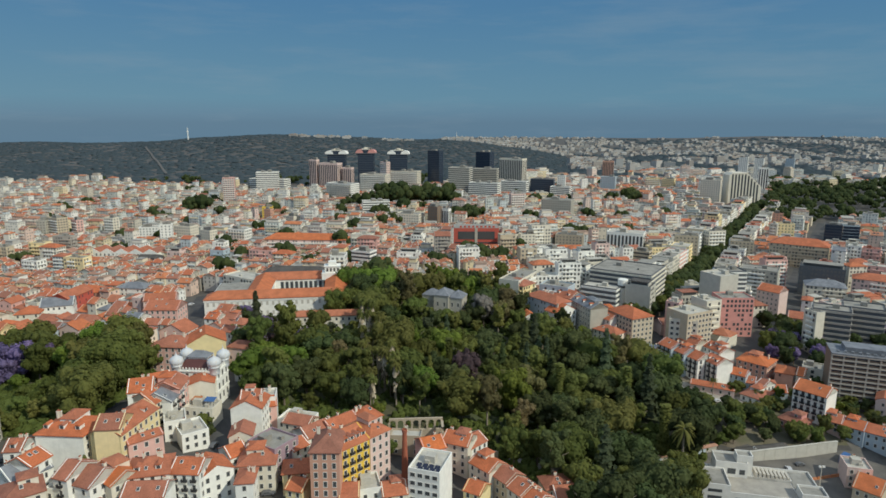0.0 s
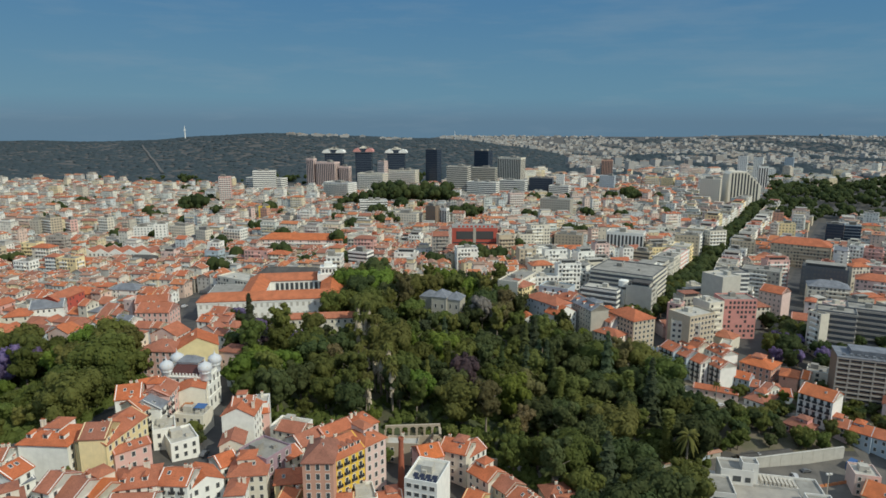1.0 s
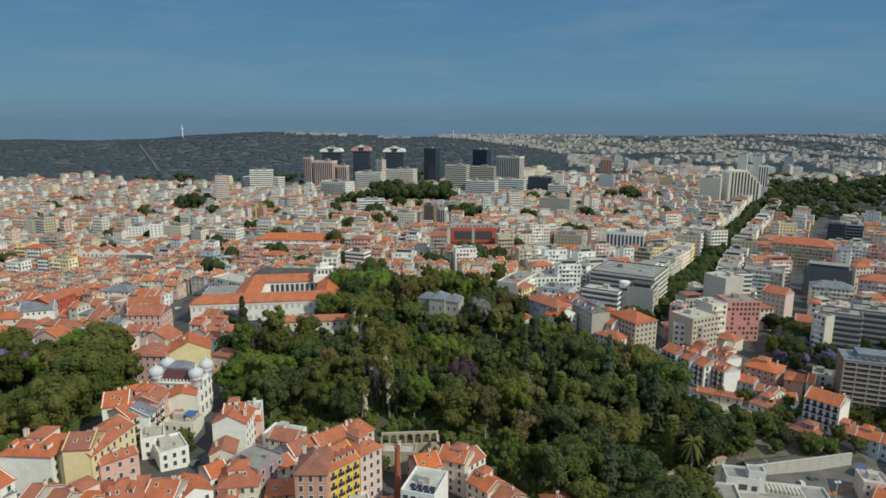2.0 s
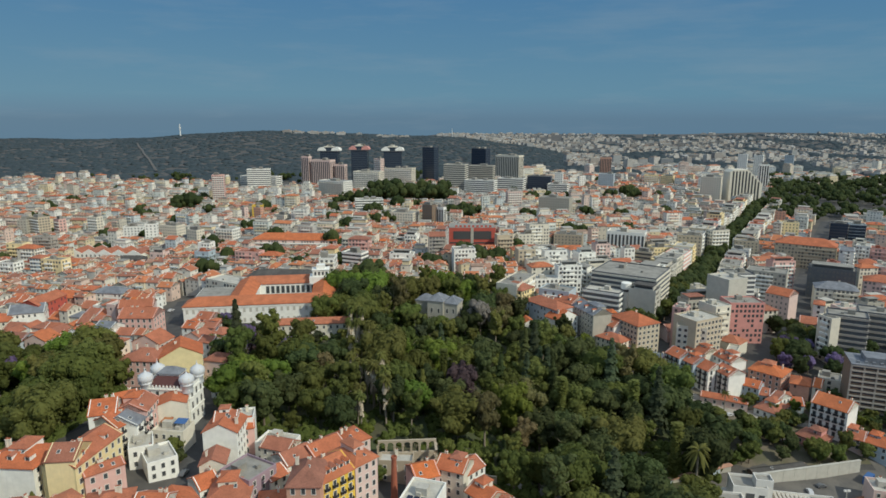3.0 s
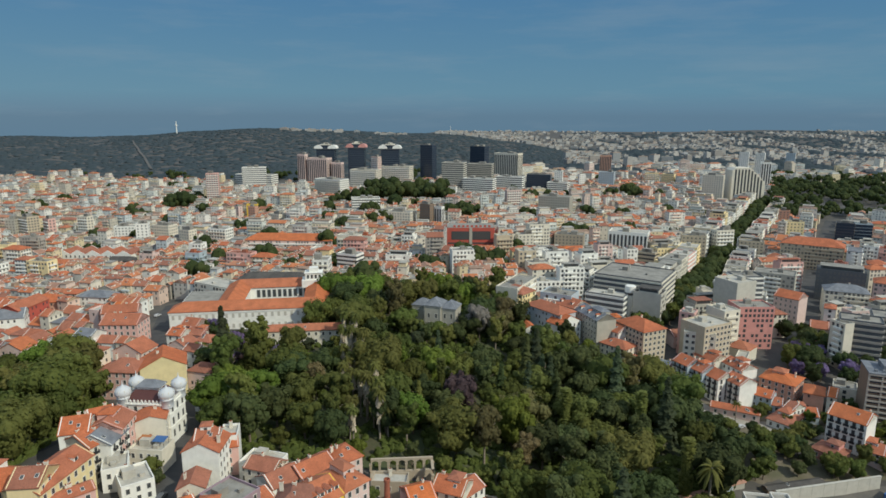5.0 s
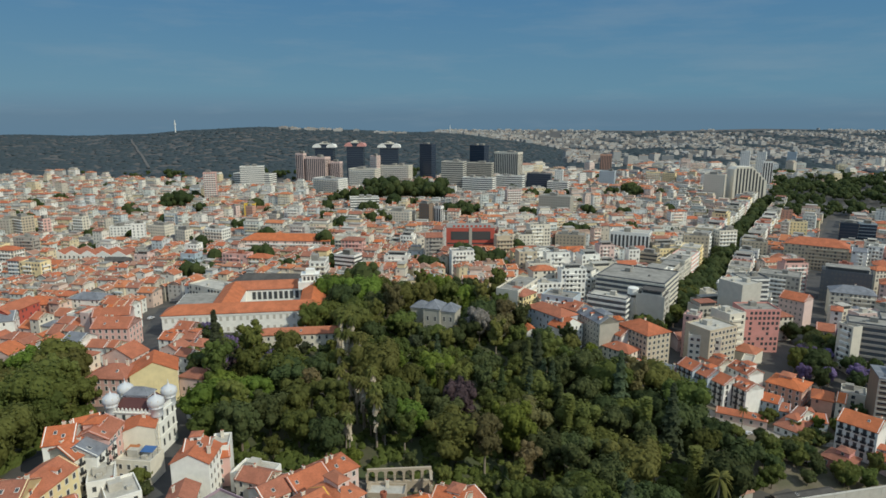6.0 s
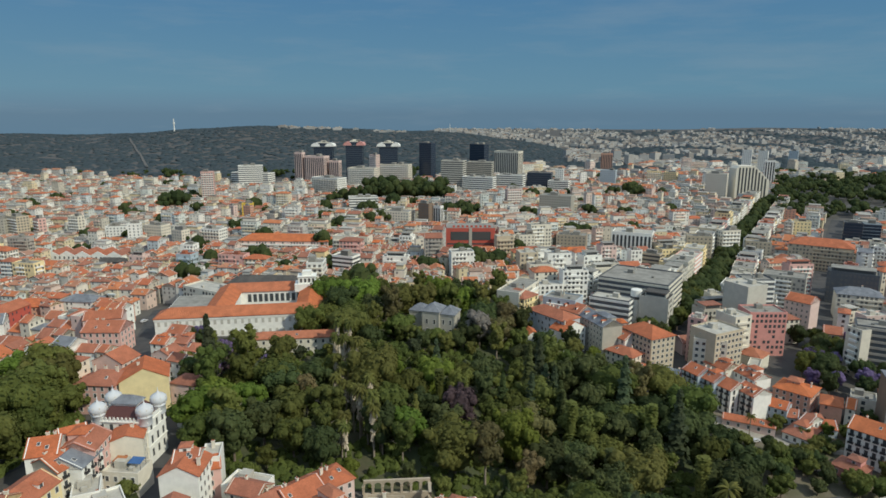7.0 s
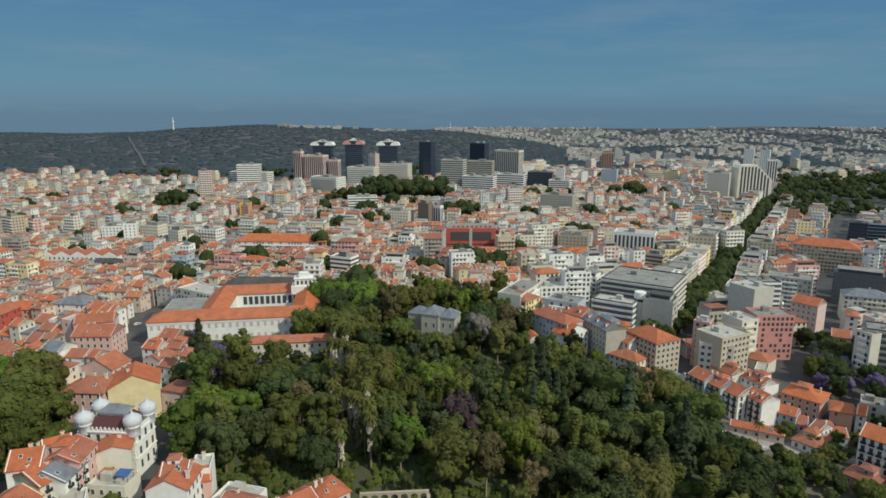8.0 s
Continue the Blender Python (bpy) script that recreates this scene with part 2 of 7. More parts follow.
CITY_ROOFS = island_paint("city_tiles", [(0.48, 0.168, 0.085), (0.54, 0.185, 0.080), (0.38, 0.155, 0.098), (0.48, 0.22, 0.13), (0.56, 0.20, 0.088), (0.34, 0.14, 0.09), (0.52, 0.155, 0.072), (0.42, 0.23, 0.16)], 0.9, 0.78)
CITY_FLATS = island_paint("city_flat_roofs", [(0.42, 0.39, 0.34), (0.50, 0.47, 0.41), (0.34, 0.32, 0.29), (0.54, 0.51, 0.45), (0.42, 0.28, 0.20)], 0.95, 0.7)
YARD_TOP = patchy("worn_yard_asphalt", (0.11, 0.102, 0.094), (0.16, 0.145, 0.125), 0.12)
EARTH = patchy("dry_garden_earth", (0.20, 0.165, 0.12), (0.12, 0.115, 0.065), 0.15)

# ---- the lie of the land ----
GX = (-600, -300, -120, 0, 80, 160, 300, 600)
GY = (100, 200, 262, 280, 370, 480, 650, 900, 1300)
GZ = ((-20, -6, 6, -12, -25, -35, -38, -38), (-20, -4, 8, -10, -27, -34, -36, -36), (-20, -4, 8, -6, -21.6, -27, -31.3, -33), (-20, -4, 8, -5, -20, -20.5, -26, -32),
      (-20, -6, 8, 3, -7, -14, -18, -26), (-22, -12, 3, 2, -3, -12, -18, -24), (-22, -18, -9, -6, -6, -10, -14, -20),
      (-14, -12, -6, -4, -4, -6, -10, -14), (0, 0, 2, 2, 2, 0, -5, -10))
HILL_X = (-1900, -1450, -1100, -840, -500, -160, 165, 415, 590, 800)
HILL_Z = (24, 25, 46, 60, 58, 47, 30, 0, -26, -16)


def smooth(a, b, v):
    u = min(1.0, max(0.0, (v - a) / (b - a)))
    return u * u * (3 - 2 * u)


def cell(axis, v):
    i = 0
    while i < len(axis) - 2 and v > axis[i + 1]:
        i += 1
    return i, min(1.0, max(0.0, (v - axis[i]) / (axis[i + 1] - axis[i])))


def ground(x, y):
    """Height of the ground: a ridge under the old town, a valley to its right, a wooded hill far off."""
    i, a = cell(GX, x)
    j, b = cell(GY, y)
    z = (GZ[j][i] * (1 - a) + GZ[j][i + 1] * a) * (1 - b) + (GZ[j + 1][i] * (1 - a) + GZ[j + 1][i + 1] * a) * b
    if y > 1250:
        i, a = cell(HILL_X, x * 2800 / max(1400.0, y))
        crest = HILL_Z[i] * (1 - a) + HILL_Z[i + 1] * a
        wave = 3 * math.sin(x / 170.0) + 2 * math.sin(x / 61.0 + 1)
        z += (crest + wave) * smooth(1420, 2800, y) * (1 - 0.6 * smooth(2900, 3600, y))
        z += (34 + 7 * math.sin(x / 310.0)) * smooth(3000, 4650, y) * smooth(0.0, 0.25, x / y)
        z -= 80 * smooth(2900, 4300, y) * smooth(0.03, -0.12, x / y)
    return z


# ---- mesh helpers ----
class Mesh:
    """Collects vertices and faces with a material slot each."""

    def __init__(self):
        self.v, self.f, self.m = [], [], []

    def face(self, pts, mat=0):
        n = len(self.v)
        self.v.extend(pts)
        self.f.append(tuple(range(n, n + len(pts))))
        self.m.append(mat)

    def solid(self, pts, faces, mat=0):
        n = len(self.v)
        self.v.extend(pts)
        for q in faces:
            self.f.append(tuple(n + i for i in q))
            self.m.append(mat)

    def box(self, x0, x1, y0, y1, z0, z1, mat=0, bottom=True):
        p = [(x0, y0, z0), (x1, y0, z0), (x1, y1, z0), (x0, y1, z0), (x0, y0, z1), (x1, y0, z1), (x1, y1, z1), (x0, y1, z1)]
        q = [(4, 5, 6, 7), (0, 1, 5, 4), (1, 2, 6, 5), (2, 3, 7, 6), (3, 0, 4, 7)]
        self.solid(p, q + ([(3, 2, 1, 0)] if bottom else []), mat)

    def tube(self, rings, n=10, mat=0, cx=0.0, cy=0.0, cap=True):
        """A turned shape: rings of (radius, z) round (cx, cy)."""
        base = len(self.v)
        for r, z in rings:
            for k in range(n):
                a = 2 * math.pi * k / n
                self.v.append((cx + r * math.cos(a), cy + r * math.sin(a), z))
        for i in range(len(rings) - 1):
            for k in range(n):
                k2 = (k + 1) % n
                self.f.append((base + i * n + k, base + i * n + k2, base + (i + 1) * n + k2, base + (i + 1) * n + k))
                self.m.append(mat)
        if cap:
            self.f.append(tuple(base + (len(rings) - 1) * n + k for k in range(n)))
            self.m.append(mat)

    def data(self, name, mats, smooth_all=False):
        me = bpy.data.meshes.new(name)
        me.from_pydata(self.v, [], self.f)
        for m in mats:
            me.materials.append(m)
        if len(mats) > 1:
            me.polygons.foreach_set("material_index", self.m)
        if smooth_all:
            me.polygons.foreach_set("use_smooth", [True] * len(self.f))
        me.update()
        return me


def part(name, mesh, mats, parent, label=""):
    """Links a mesh as one part under a thing or a part."""
    data = mesh if isinstance(mesh, bpy.types.Mesh) else mesh.data(name, mats if isinstance(mats, (list, tuple)) else [mats])
    ob = new(name, data)
    ob.parent = parent
    if label:
        tagged(ob, label)
    return ob


def place(x, y, z, yaw=0.0, s=(1, 1, 1)):
    return Matrix.LocRotScale((x, y, z), Euler((0, 0, radians(yaw))), s)


# ---- houses ----
def gable_roof(M, w, d, h, rise, over=0.45, t=0.28, mat=0, along_x=True):
    """Two sloping slabs with thickness; ridge along x or along y."""
    if not along_x:
        w, d = d, w
    a, b = w / 2 + over * 0.6, d / 2 + over
    k = rise / (d / 2)
    e = h - over * k + 0.12
    top = h + rise + 0.12
    sec = [(-b, e), (0, top), (b, e), (b, e + t), (0, top + t), (-b, e + t)]
    pts = [(-a, y, z) for y, z in sec] + [(a, y, z) for y, z in sec]
    if not along_x:
        pts = [(-y, x, z) for x, y, z in pts]
    fs = [(0, 1, 7, 6), (1, 2, 8, 7), (2, 3, 9, 8), (3, 4, 10, 9), (4, 5, 11, 10), (5, 0, 6, 11), (5, 4, 1, 0), (4, 3, 2, 1), (6, 7, 10, 11), (7, 8, 9, 10)]
    M.solid(pts, fs, mat)


def hip_roof(M, w, d, h, rise, over=0.5, t=0.3, mat=0, x0=0.0, y0=0.0):
    a, b = w / 2 + over, d / 2 + over
    r = max(0.3, abs(w - d) / 2)
    rx, ry = (r, 0.15) if w >= d else (0.15, r)
    e, top = h - 0.05, h + rise
    pts = [(-a, -b, e), (a, -b, e), (a, b, e), (-a, b, e), (-a, -b, e + t), (a, -b, e + t), (a, b, e + t), (-a, b, e + t),
           (-rx, -ry, top), (rx, -ry, top), (rx, ry, top), (-rx, ry, top)]
    pts = [(x + x0, y + y0, z) for x, y, z in pts]
    fs = [(3, 2, 1, 0), (0, 1, 5, 4), (1, 2, 6, 5), (2, 3, 7, 6), (3, 0, 4, 7), (4, 5, 9, 8), (5, 6, 10, 9), (6, 7, 11, 10), (7, 4, 8, 11), (8, 9, 10, 11)]
    M.solid(pts, fs, mat)


_windows = {}


def ringed(M, rings, mat):
    """Rectangular rings (x half-width, z0, z1, y) joined one to the next into a single shell."""
    base = len(M.v)
    for a, z0, z1, y in rings:
        M.v.extend([(-a, y, z0), (a, y, z0), (a, y, z1), (-a, y, z1)])
    for i in range(len(rings) - 1):
        for k in range(4):
            k2 = (k + 1) % 4
            M.f.append((base + 4 * i + k, base + 4 * i + k2, base + 4 * i + 4 + k2, base + 4 * i + 4 + k))
            M.m.append(mat)
    return base + 4 * (len(rings) - 1)


def window_mesh(ww, wh):
    """A framed window: raised surround, pane set back inside it."""
    key = (ww, wh)
    if key not in _windows:
        M = Mesh()
        a = ww / 2
        n = ringed(M, [(a + .14, -.14, wh + .14, .02), (a + .14, -.14, wh + .14, -.10), (a, 0, wh, -.10), (a, 0, wh, -.02)], 0)
        M.f.append((n, n + 1, n + 2, n + 3))
        M.m.append(1)
        _windows[key] = M.data("window", [TRIM, GLASS])
    return _windows[key]


def balcony_mesh(ww):
    """A slab with a dark iron front, one shell."""
    key = ("balcony", ww)
    if key not in _windows:
        a = ww / 2 + .35
        M = Mesh()
        p = [(-a, 0, -.15), (a, 0, -.15), (a, -.8, -.15), (-a, -.8, -.15), (-a, 0, .0), (a, 0, .0), (a, -.8, .0), (-a, -.8, .0), (-a, 0, .95), (a, 0, .95), (a, -.8, .95), (-a, -.8, .95)]
        M.solid(p, [(3, 2, 1, 0), (4, 5, 6, 7), (0, 1, 5, 4), (1, 2, 6, 5), (2, 3, 7, 6), (3, 0, 4, 7), (6, 7, 11, 10), (5, 6, 10, 9), (7, 4, 8, 11)])
        M.m = [0] * 6 + [1] * 3
        _windows[key] = M.data("balcony", [STONE_TRIM, IRON])
    return _windows[key]


_chimneys = []


def chimney_mesh():
    if not _chimneys:
        M = Mesh()
        M.box(-.5, .5, -.3, .3, -1.2, 1.2, 0)
        M.box(-.6, .6, -.4, .4, 1.2, 1.35, 0)
        for x in (-.3, 0, .3):
            M.box(x - .1, x + .1, -.1, .1, 1.35, 1.75, 1)
        _chimneys.append(M.data("chimney", [WALLS["offwhite"], ROOFS["terra"]]))
    return _chimneys[0]


_dormers = []


def dormer_mesh():
    if not _dormers:
        M = Mesh()
        M.box(-.8, .8, -.9, 1.6, -.3, 1.3, 0)
        M.box(-.55, .55, -.95, -.88, .05, 1.1, 1)
        pts = [(-1, -1.1, 1.25), (1, -1.1, 1.25), (1, 1.9, 1.25), (-1, 1.9, 1.25), (0, -1.1, 1.85), (0, 1.9, 1.85)]
        M.solid(pts, [(0, 1, 4), (1, 2, 5, 4), (2, 3, 5), (3, 0, 4, 5), (3, 2, 1, 0)], 2)
        _dormers.append(M.data("dormer", [WALLS["white"], GLASS, ROOFS["terra"]]))
    return _dormers[0]


def car(x, y, yaw, paint, words):
    """A parked car: body, cabin glass, four wheels."""
    ob = new("car", None)
    ob.matrix_basis = place(x, y, ground(x, y) + .25, yaw)
    tagged(ob, f"{words} parked car on the asphalt", "car")
    M = Mesh()
    for sec in (((-2.1, .35), (2.1, .35), (2.15, .8), (1.1, .95), (.6, 1.45), (-1.3, 1.45), (-2.0, .95), (-2.15, .7)),):
        n = len(sec)
        M.solid([(u, -.85, z) for u, z in sec] + [(u, .85, z) for u, z in sec], [tuple(range(n)), tuple(range(2 * n - 1, n - 1, -1))] + [(k, (k + 1) % n, n + (k + 1) % n, n + k) for k in range(n)])
    part("body", M, CAR_PAINT[paint], ob)
    G = Mesh()
    G.box(-1.2, .55, -.87, .87, 1.0, 1.32)
    part("side_glass", G, GLASS, ob)
    for u in (-1.35, 1.35):
        for v in (-.8, .8):
            W = Mesh()
            W.tube([(.32, -.1), (.32, .1)], 10)
            o = part("wheel", W, RUBBER, ob)
            o.matrix_basis = Matrix.LocRotScale((u, v, .32), Euler((radians(90), 0, 0)), None)
    return ob


footprints = []
landmarks = []


def claim(x, y, w, d, yaw):
    footprints.append((x, y, max(w, d) / 2, min(w, d) / 2, yaw if w >= d else yaw + 90, math.hypot(w, d) / 2))


def party_walls(M, w, d, h, rise, up=0.42):
    """White fire walls that stand a little above the tiles at both ends of a row house."""
    a, b = w / 2, d / 2 + .3
    for x0, x1 in ((-a, -a + .28), (a - .28, a)):
        sec = [(-b, h - .3), (b, h - .3), (b, h + up - .15), (0, h + rise + up), (-b, h + up - .15)]
        M.solid([(x0, y, z) for y, z in sec] + [(x1, y, z) for y, z in sec],
                [(4, 3, 2, 1, 0), (5, 6, 7, 8, 9), (2, 3, 8, 7), (3, 4, 9, 8), (1, 2, 7, 6), (4, 0, 5, 9)])


def walls(M, w, d, h, rise, roof, deep=7.0):
    a, b = w / 2, d / 2
    M.box(-a, a, -b, b, -deep, h, 0, False)
    if roof == "gable":
        M.solid([(-a, -b, h), (-a, b, h), (-a, 0, h + rise)], [(1, 0, 2)])
        M.solid([(a, -b, h), (a, b, h), (a, 0, h + rise)], [(0, 1, 2)])
        party_walls(M, w, d, h, rise)
    if roof == "gablef":
        M.solid([(-a, -b, h), (a, -b, h), (0, -b, h + rise)], [(0, 1, 2)])
        M.solid([(-a, b, h), (a, b, h), (0, b, h + rise)], [(1, 0, 2)])
    if roof == "flat":
        t = 0.3
        for x0, x1, y0, y1 in ((-a, a, -b, -b + t), (-a, a, b - t, b), (-a, -a + t, -b + t, b - t), (a - t, a, -b + t, b - t)):
            M.box(x0, x1, y0, y1, h, h + 0.9)


def window_spots(w, d, h, sides, step=2.7, floor=3.2, ww=1.05, top=0.9):
    """Places of windows on the four walls: x, y, z, turn."""
    spots = []
    n = max(1, round(h / floor))
    fh = h / n
    for side in sides:
        length, off, turn = {"f": (w, d / 2, 0), "b": (w, d / 2, 180), "r": (d, w / 2, 90), "l": (d, w / 2, -90)}[side]
        cols = max(1, int((length - 0.8) / step))
        for i in range(n):
            for j in range(cols):
                u = (j + 0.5) / cols * (length - 0.6) - (length - 0.6) / 2
                z = i * fh + fh * 0.3
                c, s = math.cos(radians(turn)), math.sin(radians(turn))
                spots.append((u * c + off * s, u * s - off * c, z, turn, i, n))
    return spots


def wall_windows(M, w, d, h, sides, step=2.7, floor=3.2, ww=1.1, wh=1.6, mat=0, skip=None):
    """Windows of a house too far off to pick apart: shallow panes, joined."""
    for x, y, z, turn, i, n in window_spots(w, d, h, sides, step, floor):
        if skip and skip.random() < .3:
            continue
        c, s = math.cos(radians(turn)), math.sin(radians(turn))
        p = []
        for u, dy, zz in ((-ww / 2, -.05, 0), (ww / 2, -.05, 0), (ww / 2, -.05, wh), (-ww / 2, -.05, wh)):
            p.append((x + u * c - dy * s, y + u * s + dy * c, z + zz))
        M.face(p, mat)


_skylights = []


def roof_extras(ob, w, d, h, rise, wall, tile, roof, rng):
    """What breaks up the old roofs: skylights, raised attics, small roof terraces."""
    slope = math.atan2(rise, d / 2)
    if not _skylights:
        S = Mesh()
        S.box(-.5, .5, -.65, .65, -.1, .16, 0)
        S.box(-.4, .4, -.55, .55, .16, .20, 1)
        _skylights.append(S.data("skylight", [TRIM, GLASS]))
    reach = .36 if roof == "gable" else .22
    for _ in range(rng.choice((0, 1, 1, 2))):
        o = part("skylight", _skylights[0], None, ob)
        f = rng.uniform(.25, .7)
        o.matrix_basis = Matrix.LocRotScale((rng.uniform(-reach, reach) * w, -d / 2 * f, h + rise * (1 - f) + .42), Euler((slope, 0, 0)), None)
    pick = rng.random()
    u = rng.uniform(-.2, .2) * w
    if pick < .34:
        ww, dd, hh = w * rng.uniform(.34, .5), d * rng.uniform(.4, .55), h + rise * .55 + rng.uniform(1.4, 2.2)
        A = Mesh()
        A.box(u - ww / 2, u + ww / 2, -dd / 2 + d * .1, dd / 2 + d * .1, h + .3, hh, 0, False)
        att = part("raised_attic", A, WALLS[wall], ob)
        R = Mesh()
        hip_roof(R, ww, dd, hh, dd * .22, .3, .2, 0, u, d * .1)
        part("attic_roof", R, ROOFS[tile], att)
        o = part("window", window_mesh(1.0, 1.1), None, att)
        o.matrix_basis = place(u, -dd / 2 + d * .1, hh - 1.5)


def house(x, y, w, d, h, yaw, roof="gable", wall="white", tile="terra", near=True, sides="fr", label="", rise=None, step=2.7, floor=3.2,
          balcony=False, dormers=0, chimneys=1, kind="house", group="", win=(1.05, 1.65), z=None, bands=""):
    """A town house: walls, roof, windows, chimneys."""
    z0 = ground(x, y) if z is None else z
    rng = random.Random(int(x * 13 + y * 7))
    if kind == "apartment_block" and win == (1.05, 1.65):
        win, step = (1.5, 1.6), min(step, 2.6)
    rise = rise if rise is not None else {"gable": d * 0.26, "gablef": w * 0.26, "hip": min(w, d) * 0.27, "flat": 0}[roof]
    M = Mesh()
    walls(M, w, d, h, rise, roof)
    ob = new(kind, M.data("wall", [WALLS[wall]]))
    ob.matrix_basis = place(x, y, z0, yaw)
    noun = {"house": "town house", "apartment_block": "apartment block", "office_block": "office block"}.get(kind, "building")
    look_of = {"terra": "terracotta tiled roof", "orange": "bright orange tiled roof", "old": "weathered brown tiled roof", "slate": "grey slate roof",
               "felt": "flat grey roof", "gravel": "flat pale roof", "darkroof": "dark roof", "zinc": "pale zinc roof"}[tile]
    tint = {"offwhite": "off-white", "paleyellow": "pale yellow", "palepink": "pale pink", "rosepink": "rose pink", "blue": "blue-grey", "palegrey": "pale grey"}.get(wall, wall)
    tagged(ob, label or f"{tint} plastered {noun} with a {look_of}", "house" if kind == "house" else "building", group)
    claim(x, y, w, d, yaw)
    landmarks.append((x, y, max(w, d) / 2, z0, h, .30))
    R = Mesh()
    if roof == "gable":
        gable_roof(R, w, d, h, rise)
    elif roof == "gablef":
        gable_roof(R, w, d, h, rise, along_x=False)
    elif roof == "hip":
        hip_roof(R, w, d, h, rise)
    else:
        R.box(-w / 2 + .3, w / 2 - .3, -d / 2 + .3, d / 2 - .3, h - .05, h + .12)
        if w > 6 and d > 6:
            u, v = rng.uniform(-w / 5, w / 5), rng.uniform(0, d / 5)
            R.box(u - 1.8, u + 1.8, v - 1.6, v + 1.6, h + .1, h + 2.6)
            u2 = -u + rng.uniform(-1, 1)
            R.box(u2 - .8, u2 + .8, -v - 1.2, -v, h + .1, h + 1.3)
    part("roof", R, ROOFS[tile], ob)
    if kind == "apartment_block" and roof == "flat" and min(w, d) > 9 and rng.random() < .35:
        q, e = w / 2 - rng.uniform(1.6, 3.0), d / 2 - rng.uniform(2.0, 3.2)
        P = Mesh()
        P.box(-q, q, -e, e, h + .1, h + 2.9)
        pent = part("penthouse", P, WALLS[wall], ob)
        P = Mesh()
        P.box(-q - .5, q + .5, -e - .7, e + .3, h + 2.9, h + 3.2)
        part("penthouse_roof", P, ROOFS[tile], pent)
        P = Mesh()
        P.box(-q * .9, q * .9, -e - .05, -e + .1, h + .9, h + 2.5)
        part("window_band", P, GLASS, pent)
    if bands:
        nb = max(2, round(h / floor))
        for i in range(nb):
            B = Mesh()
            zb = h - (nb - i) * h / nb
            B.box(-w / 2 - .5, w / 2 + .5, -d / 2 - .5, d / 2 + .5, zb + h / nb * .62, zb + h / nb)
            part("floor_band", B, WALLS[bands], ob)
        sides = ""
    close = near and math.hypot(x, y) < 390
    if close:
        me = window_mesh(*win)
        for wx, wy, wz, turn, i, n in window_spots(w, d, h, sides, step, floor):
            o = part("window", me, None, ob)
            o.matrix_basis = place(wx, wy, wz, turn)
            if balcony and 0 < i < n and turn == 0:
                o = part("balcony", balcony_mesh(win[0]), None, ob)
                o.matrix_basis = place(wx, wy, wz - .35, turn)
    if near:
        if roof != "flat":
            for k in range(chimneys):
                o = part("chimney", chimney_mesh(), None, ob)
                u = rng.uniform(-.4, .4) * w
                o.matrix_basis = place(u, d * 0.12 if roof != "gablef" else rng.uniform(-.3, .3) * d, h + rise * 0.8, rng.choice((0, 90)))
            for k in range(dormers):
                o = part("dormer", dormer_mesh(), None, ob)
                o.matrix_basis = place((k + .5) / dormers * w - w / 2, -d * 0.30, h + rise * 0.38, 0)
        elif rng.random() < 0.7:
            o = part("chimney", chimney_mesh(), None, ob)
            o.matrix_basis = place(rng.uniform(-.3, .3) * w, d * .3, h + 1.2, 0)
    if close and roof in ("gable", "hip") and w > 6.5 and kind == "house":
        roof_extras(ob, w, d, h, rise, wall, tile, roof, rng)
    if kind == "apartment_block" and not close and not bands and h > 12 and "f" in sides and wall != "rosepink" and rng.random() < .7:
        # one bay of balconies, floor by floor
        n = max(2, round(h / floor))
        u0, u1 = sorted((rng.uniform(-.48, -.05) * w, rng.uniform(.05, .48) * w))
        B = Mesh()
        for i in range(1, n):
            B.box(u0, u1, -d / 2 - 1.2, -d / 2 - .02, i * h / n - .15, i * h / n + .95)
            if "r" in sides:
                B.box(w / 2 + .02, w / 2 + 1.1, -d * .38, d * .3, i * h / n - .15, i * h / n + .95)
        part("balcony_bay", B, WALLS["white" if rng.random() < .6 else wall], ob)["kind"] = "stuff"
    if not close and not bands:
        G = Mesh()
        wall_windows(G, w, d, h, sides, step, floor, 1.5 if kind == "apartment_block" else .95, 1.75 if kind == "apartment_block" else 1.45, 0, rng)
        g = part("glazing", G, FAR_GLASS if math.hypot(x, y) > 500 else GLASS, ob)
        g["kind"] = "stuff"
    return ob


